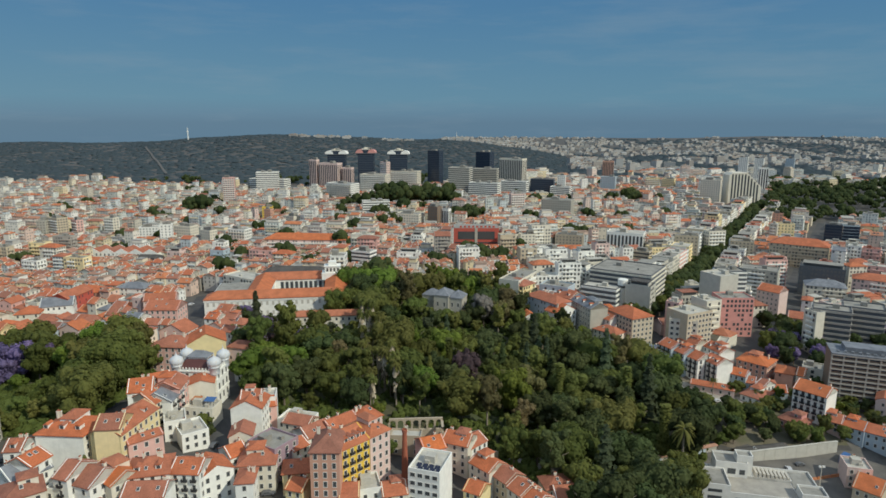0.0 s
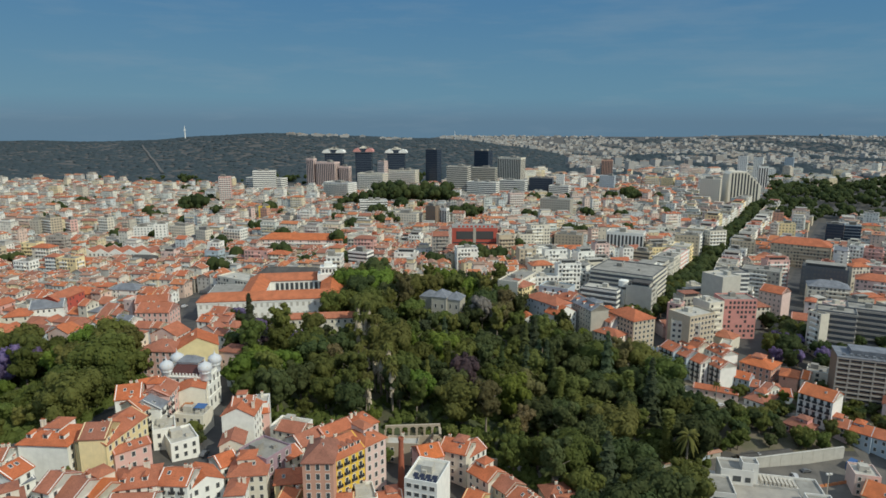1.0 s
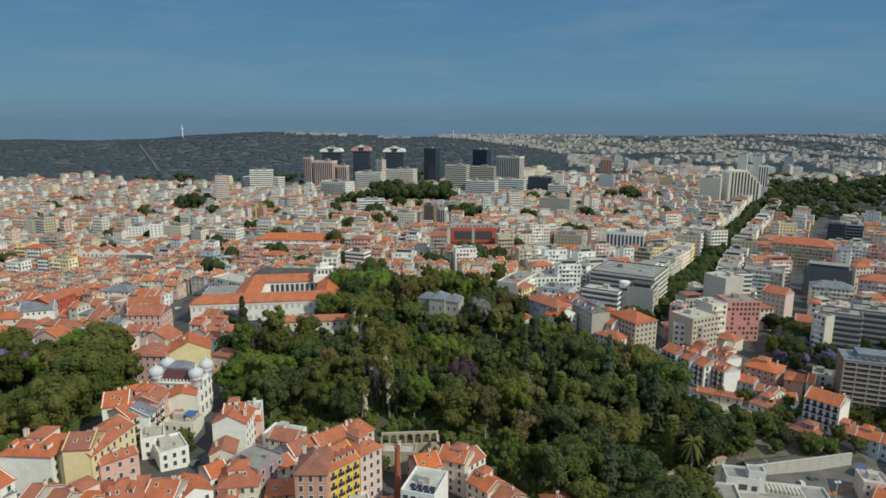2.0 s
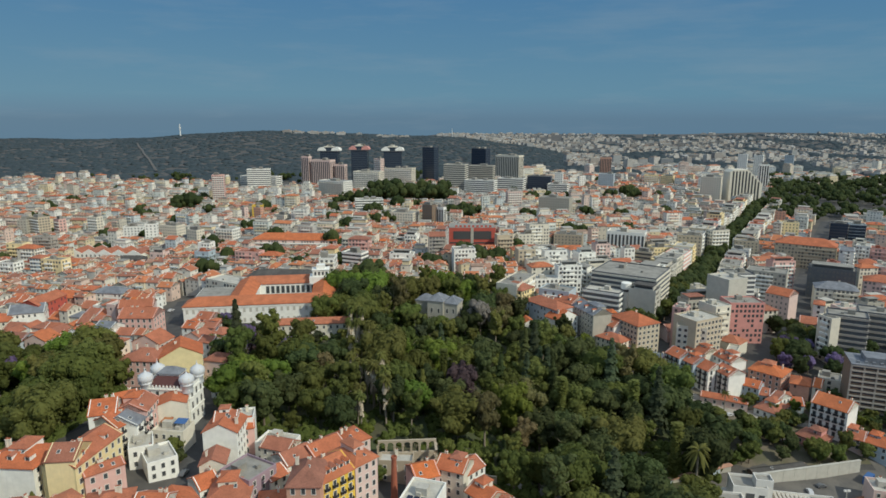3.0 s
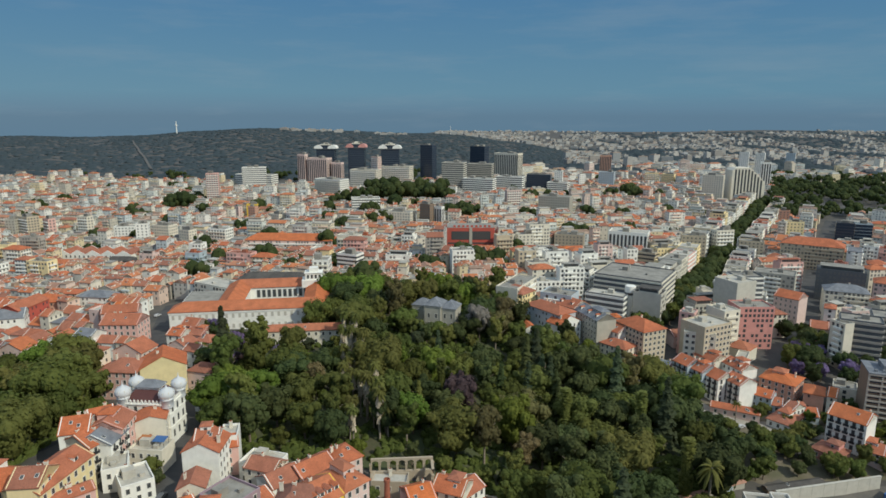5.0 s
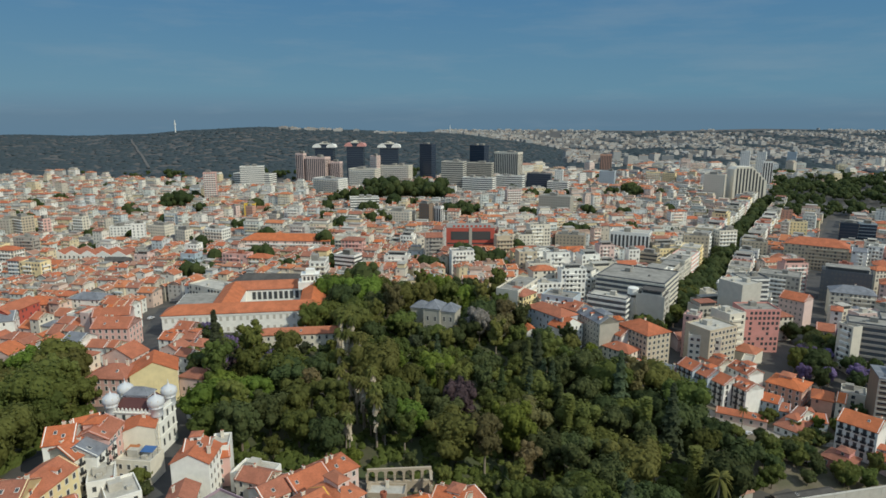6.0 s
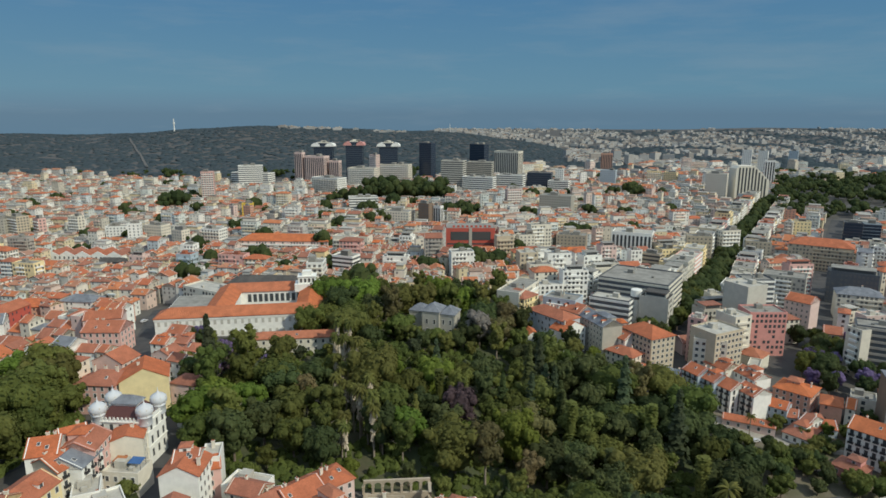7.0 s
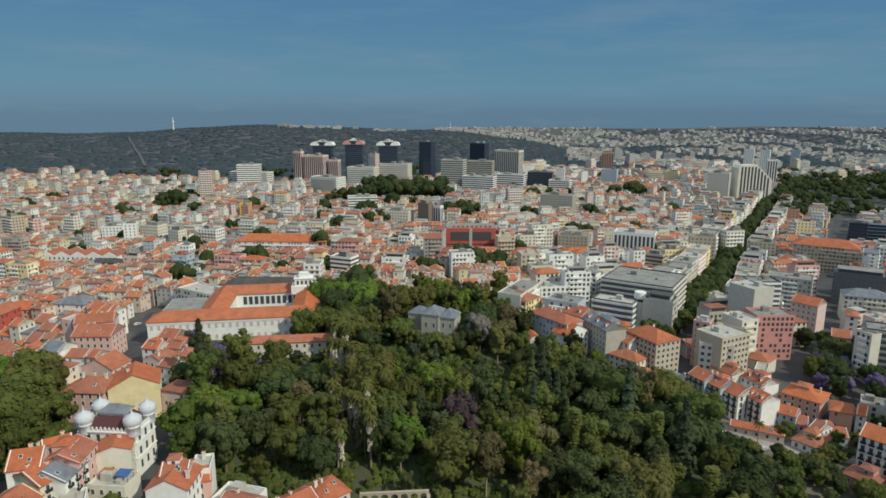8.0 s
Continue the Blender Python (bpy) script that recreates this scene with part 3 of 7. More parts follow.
def tower(x, y, w, d, h, yaw, style="windows", wall="white", tile="felt", label="", z=None, kind="apartment_block", floor=3.2, step=3.0, crown=""):
    """A tall block with its floors as bands, ribs or windows, and plant rooms on the roof."""
    z0 = ground(x, y) if z is None else z
    rng = random.Random(int(x * 3 + y * 11))
    if not crown and w > 11:
        # most blocks stand askew to the main streets
        yaw = rng.choice((-30, -24, -18, 10, -34))
        d = min(d, w * .55)
        w = max(8.0, (w - d * math.sin(radians(abs(yaw)))) / math.cos(radians(yaw)))
    a, b = w / 2, d / 2
    M = Mesh()
    M.box(-a, a, -b, b, -8, h, 0, False)
    for x0, x1, y0, y1 in ((-a, a, -b, -b + .4), (-a, a, b - .4, b), (-a, -a + .4, -b + .4, b - .4), (a - .4, a, -b + .4, b - .4)):
        M.box(x0, x1, y0, y1, h, h + 1.0)
    ob = new(kind, M.data("wall", [WALLS[wall]]))
    ob.matrix_basis = place(x, y, z0, yaw)
    tagged(ob, label or f"tall {wall} block of flats with a flat roof", "building")
    claim(x, y, w, d, yaw)
    landmarks.append((x, y, max(w, d) / 2, z0, h, .25))
    R = Mesh()
    R.box(-a + .4, a - .4, -b + .4, b - .4, h - .05, h + .15)
    for k in range(2 if w > 12 else 1):
        u = rng.uniform(-.25, .25) * w
        r = min(3.0, w / 5)
        R.box(u - r, u + r, -b * .4, b * .5, h + .1, h + rng.uniform(2.5, 4.5))
    part("roof", R, ROOFS[tile], ob)
    if crown:
        for u0, rr in ((-a * .78, a * .50), (a * .78, a * .50)):
            # a rounded white lobe on each shoulder
            Q = Mesh()
            n = 8
            ring = [(u0 + rr * math.cos(math.pi * k / n), h - 5 + 6.0 * math.sin(math.pi * k / n)) for k in range(n + 1)]
            m = n + 1
            Q.solid([(u, -b * 1.1, z) for u, z in ring] + [(u, b * 1.1, z) for u, z in ring], [tuple(range(m)), tuple(range(2 * m - 1, m - 1, -1)), (0, m, 2 * m - 1, m - 1)] + [(k + 1, k, m + k, m + k + 1) for k in range(n)])
            part("crown_lobe", Q, WALLS[crown], ob)
        Q = Mesh()
        Q.box(-a * .5, a * .5, -b * .9, b * .9, h, h + 2.4)
        Q.box(-a * .22, a * .22, -b * .4, b * .4, h + 2.4, h + 4.6)
        part("crown_block", Q, WALLS["offwhite"], ob)
        Q = Mesh()
        Q.box(-a * 1.3, a * 1.3, -b * 1.12, b * 1.12, h - 6.2, h - 5)
        part("crown_ledge", Q, WALLS["charcoal"], ob)
    n = max(2, round(h / floor))
    fh = h / n
    if style == "bands":
        for i in range(n):
            B = Mesh()
            z1 = i * fh
            B.box(-a - .06, a + .06, -b - .06, b + .06, z1 + fh * .38, z1 + fh * .82)
            part("window_band", B, GLASS, ob)
    elif style == "balconies":
        G = Mesh()
        wall_windows(G, w, d, h, "fblr", step, floor, 1.7, 1.7, 0)
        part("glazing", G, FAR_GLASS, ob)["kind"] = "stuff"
        for i in range(1, n):
            B = Mesh()
            B.box(-a * .94, a * .94, -b - 1.1, -b, i * fh - .12, i * fh + .9)
            part("balcony", B, WALLS["white" if wall != "white" else "offwhite"], ob)
    elif style == "ribs":
        G = Mesh()
        cols = max(3, int(w / 3.4))
        for j in range(cols):
            u = (j + .5) / cols * w - a
            G.box(u - w / cols * .28, u + w / cols * .28, -b - .08, -b + .1, 2, h - 2)
            G.box(u - w / cols * .28, u + w / cols * .28, b - .1, b + .08, 2, h - 2)
        cols = max(2, int(d / 3.4))
        for j in range(cols):
            v = (j + .5) / cols * d - b
            G.box(-a - .08, a + .08, v - .9, v + .9, 2, h - 2)
        part("rib_glazing", G, GLASS, ob)["kind"] = "stuff"
    elif style == "glass":
        G = Mesh()
        for i in range(n):
            G.box(-a - .05, a + .05, -b - .05, b + .05, i * fh + .35, i * fh + fh - .1)
        part("curtain_glass", G, TOWER_GLASS, ob)["kind"] = "stuff"
    else:
        G = Mesh()
        wall_windows(G, w, d, h, "fblr", step, floor, 1.3, 1.4, 0)
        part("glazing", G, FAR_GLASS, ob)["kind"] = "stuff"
    return ob


# ---- trees ----
def leaf_crown(lobes, count, size, seed, core=True, flat=1.0):
    """A crown: many small leaf clumps scattered over overlapping lobes, with gaps between."""
    rng = random.Random(seed)
    M = Mesh()
    weights = [r * r for _, _, _, r in lobes]
    for _ in range(count):
        cx, cy, cz, r = rng.choices(lobes, weights)[0]
        u, v = rng.uniform(-0.6, 1), rng.uniform(0, 2 * math.pi)
        q = math.sqrt(max(0, 1 - u * u))
        n = Vector((q * math.cos(v), q * math.sin(v), u * flat))
        k = r * rng.uniform(0.74, 1.14) * (1 + 0.22 * noise.noise(n * 2.3 + Vector((cx, cy, seed))))
        c = Vector((cx, cy, cz)) + n * k
        nn = (n + Vector((rng.uniform(-.35, .35), rng.uniform(-.35, .35), rng.uniform(-.1, .5)))).normalized()
        t1 = nn.orthogonal().normalized()
        t2 = nn.cross(t1)
        s = size * rng.uniform(0.6, 1.4)
        a = rng.uniform(0, 6.28)
        e1 = t1 * math.cos(a) + t2 * math.sin(a)
        e2 = t2 * math.cos(a) - t1 * math.sin(a)
        lift = nn * s * 0.4
        M.solid([c - e1 * s - lift * .3, c - e2 * s * .85 - lift, c + e1 * s - lift * .3, c + e2 * s * .85 - lift], [(0, 1, 2), (2, 3, 0)])
    if core:
        for cx, cy, cz, r in lobes:
            rings = [(r * .45, -.85), (r * .80, -.4), (r * .86, 0), (r * .62, .55), (r * .15, .84)]
            M.tube([(a, cz + b * r) for a, b in rings], 7, 0, cx, cy)
    return M


def trunk_mesh(height, r, limbs, seed):
    rng = random.Random(seed)
    M = Mesh()
    M.tube([(r * 1.5, -1.5), (r, .8), (r * .8, height * .6), (r * .45, height)], 7)
    for k in range(limbs):
        a = k * 6.28 / limbs + rng.uniform(-.3, .3)
        z = height * rng.uniform(.45, .75)
        ln = height * rng.uniform(.3, .5)
        dx, dy = math.cos(a), math.sin(a)
        p0, p1 = Vector((0, 0, z)), Vector((dx * ln * .8, dy * ln * .8, z + ln * .7))
        w0, w1 = r * .4, r * .15
        s = Vector((-dy, dx, 0))
        u = Vector((0, 0, 1))
        M.solid([p0 - s * w0, p0 + u * w0, p0 + s * w0, p0 - u * w0, p1 - s * w1, p1 + u * w1, p1 + s * w1, p1 - u * w1],
                [(0, 1, 5, 4), (1, 2, 6, 5), (2, 3, 7, 6), (3, 0, 4, 7), (4, 5, 6, 7)])
    return M


TREE_WORDS = {"plum": "dark plum-leaved", "silver": "silvery green", "green": "mid-green", "bright": "bright green", "olive": "olive-green", "dark": "dark green", "blue": "blue-green", "brown": "brownish", "jacaranda": "violet-flowering"}
tree_kinds = {}


def broadleaf(seed, leaf, height=14.0, spread=5.0, count=620):
    rng = random.Random(seed)
    lobes = [(0, 0, height * .68, spread * .66), (0, 0, height * .45, spread * .6)]
    for k in range(15):
        a = k * 2.4 + rng.uniform(-.4, .4)
        q = spread * rng.uniform(.3, .85)
        lobes.append((q * math.cos(a), q * math.sin(a), height * rng.uniform(.38, .88), spread * rng.uniform(.18, .42)))
    return trunk_mesh(height * .7, .34, 5, seed), leaf_crown(lobes, int(count * 1.75), .47, seed)


def conifer(seed, height=20.0, spread=3.4, count=520):
    """A cone or column of drooping sprays in uneven layers."""
    rng = random.Random(seed)
    M = Mesh()
    column = spread < 2.5

    def radius(u):
        return spread * ((.55 + .45 * math.sin(min(1, u * 1.15) * 2.8)) if column else (1 - u) ** .85) + .12

    M.tube([(radius(u) * .72, height * (.10 + .90 * u)) for u in (0, .15, .3, .5, .7, .85, 1.0)], 8)
    for _ in range(count):
        u = rng.random() ** (1.0 if column else 1.35)
        layer = .80 + .28 * math.sin(u * (9 if column else 42) + rng.uniform(-.5, .5))
        a = rng.uniform(0, 6.28)
        r = radius(u) * layer * rng.uniform(.8, 1.08)
        c = Vector((r * math.cos(a), r * math.sin(a), height * (.10 + .90 * u)))
        out = Vector((math.cos(a), math.sin(a), .35 if column else -.15)).normalized()
        side = Vector((-math.sin(a), math.cos(a), rng.uniform(-.3, .3))).normalized()
        up = out.cross(side)
        s = rng.uniform(.45, .85)
        M.solid([c - side * s, c + out * s * .9 - up * .2, c + side * s, c - out * s * .5 + up * .35], [(0, 1, 2), (2, 3, 0)])
    return trunk_mesh(height * .5, .3, 0, seed), M


def palm(seed, height=13.0, fronds=34, reach=3.2):
    rng = random.Random(seed)
    T = Mesh()
    T.tube([(.42, -1), (.30, 1), (.26, height * .6), (.30, height)], 8)
    M = Mesh()
    for k in range(fronds):
        a = rng.uniform(0, 6.28)
        up = rng.uniform(-.7, 1.0)
        d = Vector((math.cos(a), math.sin(a), 0))
        s = Vector((-d.y, d.x, 0))
        pts = []
        for i in range(5):
            u = i / 4
            c = Vector((0, 0, height)) + d * reach * u * (1 - .2 * abs(up)) + Vector((0, 0, reach * (up * u - .75 * u * u)))
            wd = .42 * math.sin(math.pi * min(.96, .15 + .8 * u))
            pts.append((c - s * wd - Vector((0, 0, wd * .5)), c, c + s * wd - Vector((0, 0, wd * .5))))
        flat = [p for row in pts for p in row]
        fs = []
        for i in range(4):
            fs += [(3 * i, 3 * i + 1, 3 * i + 4, 3 * i + 3), (3 * i + 1, 3 * i + 2, 3 * i + 5, 3 * i + 4)]
        M.solid(flat, fs)
    return T, M


def fan_palm(seed, height=15.0):
    """A tall fan palm: green head over a hanging skirt of dead fronds."""
    rng = random.Random(seed)
    T, M = palm(seed, height, 44, 2.3)
    for i in range(64):
        a = rng.uniform(0, 6.28)
        d, s = Vector((math.cos(a), math.sin(a), 0)), Vector((-math.sin(a), math.cos(a), 0))
        z, ln = height - .2 - 6.5 * rng.random() ** 1.6, rng.uniform(1.4, 2.8)
        p0, p1 = Vector((0, 0, z)) + d * .3, Vector((0, 0, z - ln)) + d * rng.uniform(.5, 1.1)
        M.solid([p0 - s * .15, p0 + s * .15, p1 + s * .4, p1 - s * .4], [(0, 1, 2, 3)], 1)
    return T, M


def tree_parts(key):
    if key not in tree_kinds:
        form, leaf, seed = key
        if form == "conifer":
            t, c = conifer(seed)
        elif form == "palm":
            t, c = palm(seed)
        elif form == "fan_palm":
            t, c = fan_palm(seed)
        elif form == "tall":
            t, c = broadleaf(seed, leaf, 19.0, 4.3, 620)
        elif form == "wide":
            t, c = broadleaf(seed, leaf, 15.0, 7.5, 980)
        elif form == "column":
            t, c = conifer(seed, 17.0, 1.8, 380)
        elif form == "bush":
            t, c = broadleaf(seed, leaf, 5.0, 2.6, 170)
        else:
            t, c = broadleaf(seed, leaf)
        bark = PALE_BARK if form in ("palm", "tall", "fan_palm") else BARK
        tree_kinds[key] = t.data("trunk", [bark], True), c.data("crown", [LEAVES[leaf], SKIRT] if form == "fan_palm" else [LEAVES[leaf]])
    return tree_kinds[key]


def tree(x, y, form, leaf, s=1.0, seed=0, where="in the park", group="park trees", z=None, tall=1.0):
    tr, cr = tree_parts((form, leaf, seed % 3))
    word = {"conifer": "conical conifer", "palm": "palm tree with a bare trunk", "fan_palm": "fan palm with hanging dead fronds", "tall": "tall tree", "wide": "wide-crowned tree", "bush": "shrub", "column": "narrow column-shaped cypress"}.get(form, "round-crowned tree")
    ob = new("jacaranda_tree" if leaf == "jacaranda" else {"palm": "palm_tree", "fan_palm": "palm_tree", "bush": "shrub", "conifer": "conifer", "column": "cypress_tree", "tall": "eucalyptus_tree"}.get(form, "avenue_tree" if "avenue" in where else "small_tree" if s < .75 else "tree"), None)
    ob.matrix_basis = place(x, y, (ground(x, y) if z is None else z) - .3, (x * 37 + y * 17) % 360, (s, s, s * tall))
    tagged(ob, f"{TREE_WORDS[leaf]} {word} {where}", "tree" if form != "bush" else "shrub", group)
    part("trunk", tr, None, ob)
    part("crown", cr, None, ob)
    return ob


# ---- ground ----
def ground_axis():
    ys = list(range(-500, 100, 60)) + list(range(100, 700, 10)) + list(range(700, 1400, 28)) + list(range(1400, 4701, 75))
    xs = [-3600 + 110 * k for k in range(24)] + [-960 + 40 * k for k in range(12)] + [-480 + 12 * k for k in range(81)] + [520 + 40 * k for k in range(12)] + [1000 + 110 * k for k in range(25)]
    return xs, ys


def make_ground():
    xs, ys = ground_axis()
    v = [(x, y, ground(x, y)) for y in ys for x in xs]
    n = len(xs)
    f = [(j * n + i, j * n + i + 1, (j + 1) * n + i + 1, (j + 1) * n + i) for j in range(len(ys) - 1) for i in range(n - 1)]
    me = bpy.data.meshes.new("ground")
    me.from_pydata(v, [], f)
    me.materials.append(GROUND)
    me.polygons.foreach_set("use_smooth", [True] * len(f))
    return tagged(new("ground", me), "pale dusty city ground rising to a far wooded hill", "ground", kind="structure")


make_ground()


def strip(name, pts, width, mat, label, lift=0.12, category="road"):
    """A road or path that follows the ground along a line of points."""
    fine = []
    for (x0, y0), (x1, y1) in zip(pts, pts[1:]):
        n = max(2, int(math.hypot(x1 - x0, y1 - y0) / 6))
        fine += [(x0 + (x1 - x0) * k / n, y0 + (y1 - y0) * k / n) for k in range(n)]
    fine.append(pts[-1])
    M = Mesh()
    rows = []
    for k, (x, y) in enumerate(fine):
        xa, ya = fine[max(0, k - 1)]
        xb, yb = fine[min(len(fine) - 1, k + 1)]
        q = math.hypot(xb - xa, yb - ya)
        nx, ny = (yb - ya) / q, -(xb - xa) / q
        rows.append([(x + nx * width * s, y + ny * width * s, ground(x + nx * width * s, y + ny * width * s) + lift) for s in (-.5, -.25, 0, .25, .5)])
    for k in range(len(rows) - 1):
        for i in range(4):
            M.face([rows[k][i], rows[k][i + 1], rows[k + 1][i + 1], rows[k + 1][i]])
    return tagged(new(name, M.data(name, [mat])), label, category, kind="structure")


def inside(x, y, poly):
    hit = False
    for (x0, y0), (x1, y1) in zip(poly, poly[1:] + poly[:1]):
        if (y0 > y) != (y1 > y) and x < (x1 - x0) * (y - y0) / (y1 - y0) + x0:
            hit = not hit
    return hit


def patch(name, poly, mat, label, step=5.0, lift=0.2, category="ground"):
    """A planted or paved area laid on the ground."""
    M = Mesh()
    xs, ys = [p[0] for p in poly], [p[1] for p in poly]
    x = min(xs)
    while x < max(xs):
        y = min(ys)
        while y < max(ys):
            if inside(x + step / 2, y + step / 2, poly):
                M.face([(a, b, ground(a, b) + lift) for a, b in ((x, y), (x + step, y), (x + step, y + step), (x, y + step))])
            y += step
        x += step
    return tagged(new(name, M.data(name, [mat])), label, category, kind="structure")


PARK = [(-84, 258), (-98, 300), (-72, 326), (-66, 425), (-25, 424), (44, 436), (50, 376), (84, 374), (110, 326), (117, 298), (121, 262), (90, 214), (58, 192), (40, 206), (16, 232), (-22, 244), (-50, 236), (-68, 234), (-78, 246)]
SQUARE = [(-235, 300), (-146, 297), (-128, 266), (-138, 222), (-170, 214), (-225, 225)]
RIGHT_GREEN = [(440, 840), (640, 840), (1080, 1420), (730, 1420)]
GREENS = [(-72, 975, 20), (-45, 975, 22), (-10, 975, 20), (30, 800, 15), (-108, 720, 12), (-95, 620, 12), (-160, 545, 10), (-178, 550, 9), (-138, 542, 9), (-405, 590, 8), (-60, 760, 12), (150, 690, 11), (215, 720, 9), (-520, 820, 12), (-320, 800, 9), (30, 530, 9), (-75, 520, 8)]
green_rng = random.Random(61)
for _k in range(120):
    _y = 440 + 860 * green_rng.random()
    _b, _r = green_rng.uniform(-.62, .42), green_rng.uniform(3, 9)
    if not (-.60 < _b < -.42 and _y < 640):
        GREENS.append((_b * _y, _y, _r))
YARD = [(92, 215), (96, 248), (125, 260), (190, 268), (225, 240), (200, 200), (120, 190)]
TERRACES = [(114, 324), (134, 330), (165, 312), (205, 300), (225, 275), (190, 268), (136, 258), (124, 262), (120, 298)]
AVENUE = [(110, 376), (131, 405), (168, 455), (217, 527), (293, 662), (402, 830), (520, 1020)]
AVENUE_B = [(235, 420), (262, 465), (328, 561), (417, 698), (520, 850)]
STREET = [(-70, 150), (-78, 201), (-85, 227), (-100, 264), (-118, 300), (-139, 335), (-157, 392), (-166, 424)]
STREET_B = [(-150, 170), (-152, 193), (-150, 215), (-122, 262), (-110, 272)]
STREET_C = [(40, 120), (28, 165), (10, 215)]
patch("park_ground", PARK, GARDEN, "shaded earth and grass under the park trees")
patch("museum_garden_ground", [(-126, 306), (-70, 306), (-66, 346), (-118, 348)], GARDEN, "shaded earth and grass before the long museum")
patch("square_ground", SQUARE, GARDEN, "shaded earth under the trees of a square")
patch("terrace_ground", TERRACES, EARTH, "dry earth and paths of terraced gardens", lift=.2)
patch("yard_paving", YARD, YARD_TOP, "worn asphalt yard and car park", lift=.25)
strip("garden_path", [(20, 236), (40, 232), (60, 236), (80, 243)], 5, PAVING, "pale dusty path at the foot of the park", lift=.3, category="path")
CLEARING = [(118, 316), (130, 308), (146, 301), (160, 300)]
strip("garden_path", CLEARING, 8, PAVING, "pale dusty clearing beside the park", lift=.3, category="path")
strip("garden_path", [(128, 318), (140, 304), (158, 296), (180, 290), (205, 284)], 4.5, PAVING, "pale path through the terraced gardens", lift=.35, category="path")
strip("road", AVENUE, 16, ASPHALT, "tree-lined asphalt avenue in shade")
strip("road", AVENUE_B, 18, ASPHALT, "asphalt avenue between tall blocks")
strip("road", STREET, 9, ASPHALT, "narrow asphalt street between old houses")
strip("road", STREET_B, 8, ASPHALT, "asphalt street beside the tree-filled square")
strip("road", STREET_C, 7, ASPHALT, "narrow asphalt lane between town houses")


def market_hall(x, y, w, d, h, yaw):
    """A white hall under a row of gables that face the front."""
    z0 = ground(x, y)
    n, rise = 5, 3.6
    M = Mesh()
    M.box(-w / 2, w / 2, -d / 2, d / 2, -5, h, 0, False)
    g = w / n
    for k in range(n):
        u = -w / 2 + g * k
        for v, t in ((-d / 2, .4), (d / 2 - .4, .4)):
            M.solid([(u, v, h), (u + g, v, h), (u + g / 2, v, h + rise + .5), (u, v + t, h), (u + g, v + t, h), (u + g / 2, v + t, h + rise + .5)],
                    [(0, 1, 2), (5, 4, 3), (1, 4, 5, 2), (0, 2, 5, 3)])
    ob = new("market_hall", M.data("wall", [WALLS["white"]]))
    ob.matrix_basis = place(x, y, z0, yaw)
    tagged(ob, "long white market hall under a row of tiled gables", "building")
    claim(x, y, w, d, yaw)
    landmarks.append((x, y, w / 2, z0, h + 4, .2))
    for k in range(n):
        u = -w / 2 + g * k
        R = Mesh()
        for a0, a1, z0_, z1_ in ((u, u + g / 2, h, h + rise), (u + g / 2, u + g, h + rise, h)):
            R.solid([(a0, -d / 2 + .4, z0_), (a1, -d / 2 + .4, z1_), (a1, d / 2 - .4, z1_), (a0, d / 2 - .4, z0_), (a0, -d / 2 + .4, z0_ - .3), (a1, -d / 2 + .4, z1_ - .3), (a1, d / 2 - .4, z1_ - .3), (a0, d / 2 - .4, z0_ - .3)],
                    [(0, 1, 2, 3), (7, 6, 5, 4), (0, 4, 5, 1), (2, 6, 7, 3)])
        part("roof", R, ROOFS["old"], ob)
    for wx, wy, wz, turn, i, m in window_spots(w, d, h, "f", 4.2, 5.0):
        o = part("window", window_mesh(1.4, 2.2), None, ob)
        o.matrix_basis = place(wx, wy, wz, turn)
    return ob


# ---- town houses and blocks ----

# houses between the two streets, near the square
house(-124.5, 197.0, 16.3, 14.0, 12.2, -3.8, "hip", "white", "terra", sides='r', dormers=3, chimneys=3)
house(-109.0, 194.4, 8.2, 11.0, 16.3, 5.6, "gable", "cream", "old", sides='r', chimneys=1)
house(-108.2, 200.4, 21.0, 11.0, 14.0, 80.9, "gable", "paleyellow", "terra", sides='fr', chimneys=2, dormers=2)
house(-100.9, 196.7, 11.2, 5.5, 11.1, 43.4, "gable", "pink", "terra", sides='f', chimneys=2, rise=1.2)
house(-114.4, 226.0, 8.6, 12.0, 14.3, 17.1, "gable", "white", "terra", sides='fr', chimneys=2)
house(-109.8, 222.0, 8.4, 12.0, 12.1, 68.4, "gable", "offwhite", "terra", sides='fr', balcony=True, chimneys=2)
house(-106.5, 224.6, 11.1, 12.0, 12.1, 88.2, "gable", "white", "slate", sides='fr', balcony=True)
house(-112.4, 236.1, 7.8, 11.0, 12.9, 34.1, "gable", "white", "terra", sides='fr', chimneys=2)
house(-106.1, 230.9, 12.0, 11.0, 14.1, 94.0, "gable", "pink", "terra", sides='fr')
house(-97.3, 240.6, 9.6, 9.0, 12.6, 15.5, "gablef", "offwhite", "terra", sides='r', chimneys=1, rise=1.6)
house(-94.0, 231.3, 11.8, 8.0, 6.6, -7.0, "flat", "offwhite", "gravel", sides='f')
house(-99.9, 219.1, 7.6, 10.0, 7.0, 24.2, "flat", "white", "gravel", sides='fr')
house(-92.4, 215.1, 9.4, 12.0, 5.9, 35.7, "flat", "white", "gravel", sides='f')
house(-91.2, 180.6, 12.2, 12.0, 11.3, 15.1, "hip", "white", "terra", sides='fr', chimneys=3, dormers=2)
house(-79.2, 182.3, 9.3, 10.0, 12.3, -3.8, "gable", "white", "terra", sides='fr', balcony=True, chimneys=2)
house(-74.5, 186.8, 10.4, 10.0, 9.9, 39.3, "gablef", "white", "terra", sides='f')
house(-125.9, 172.7, 11.4, 12.0, 10.9, 58.7, "gable", "white", "slate", sides='fr', chimneys=2)
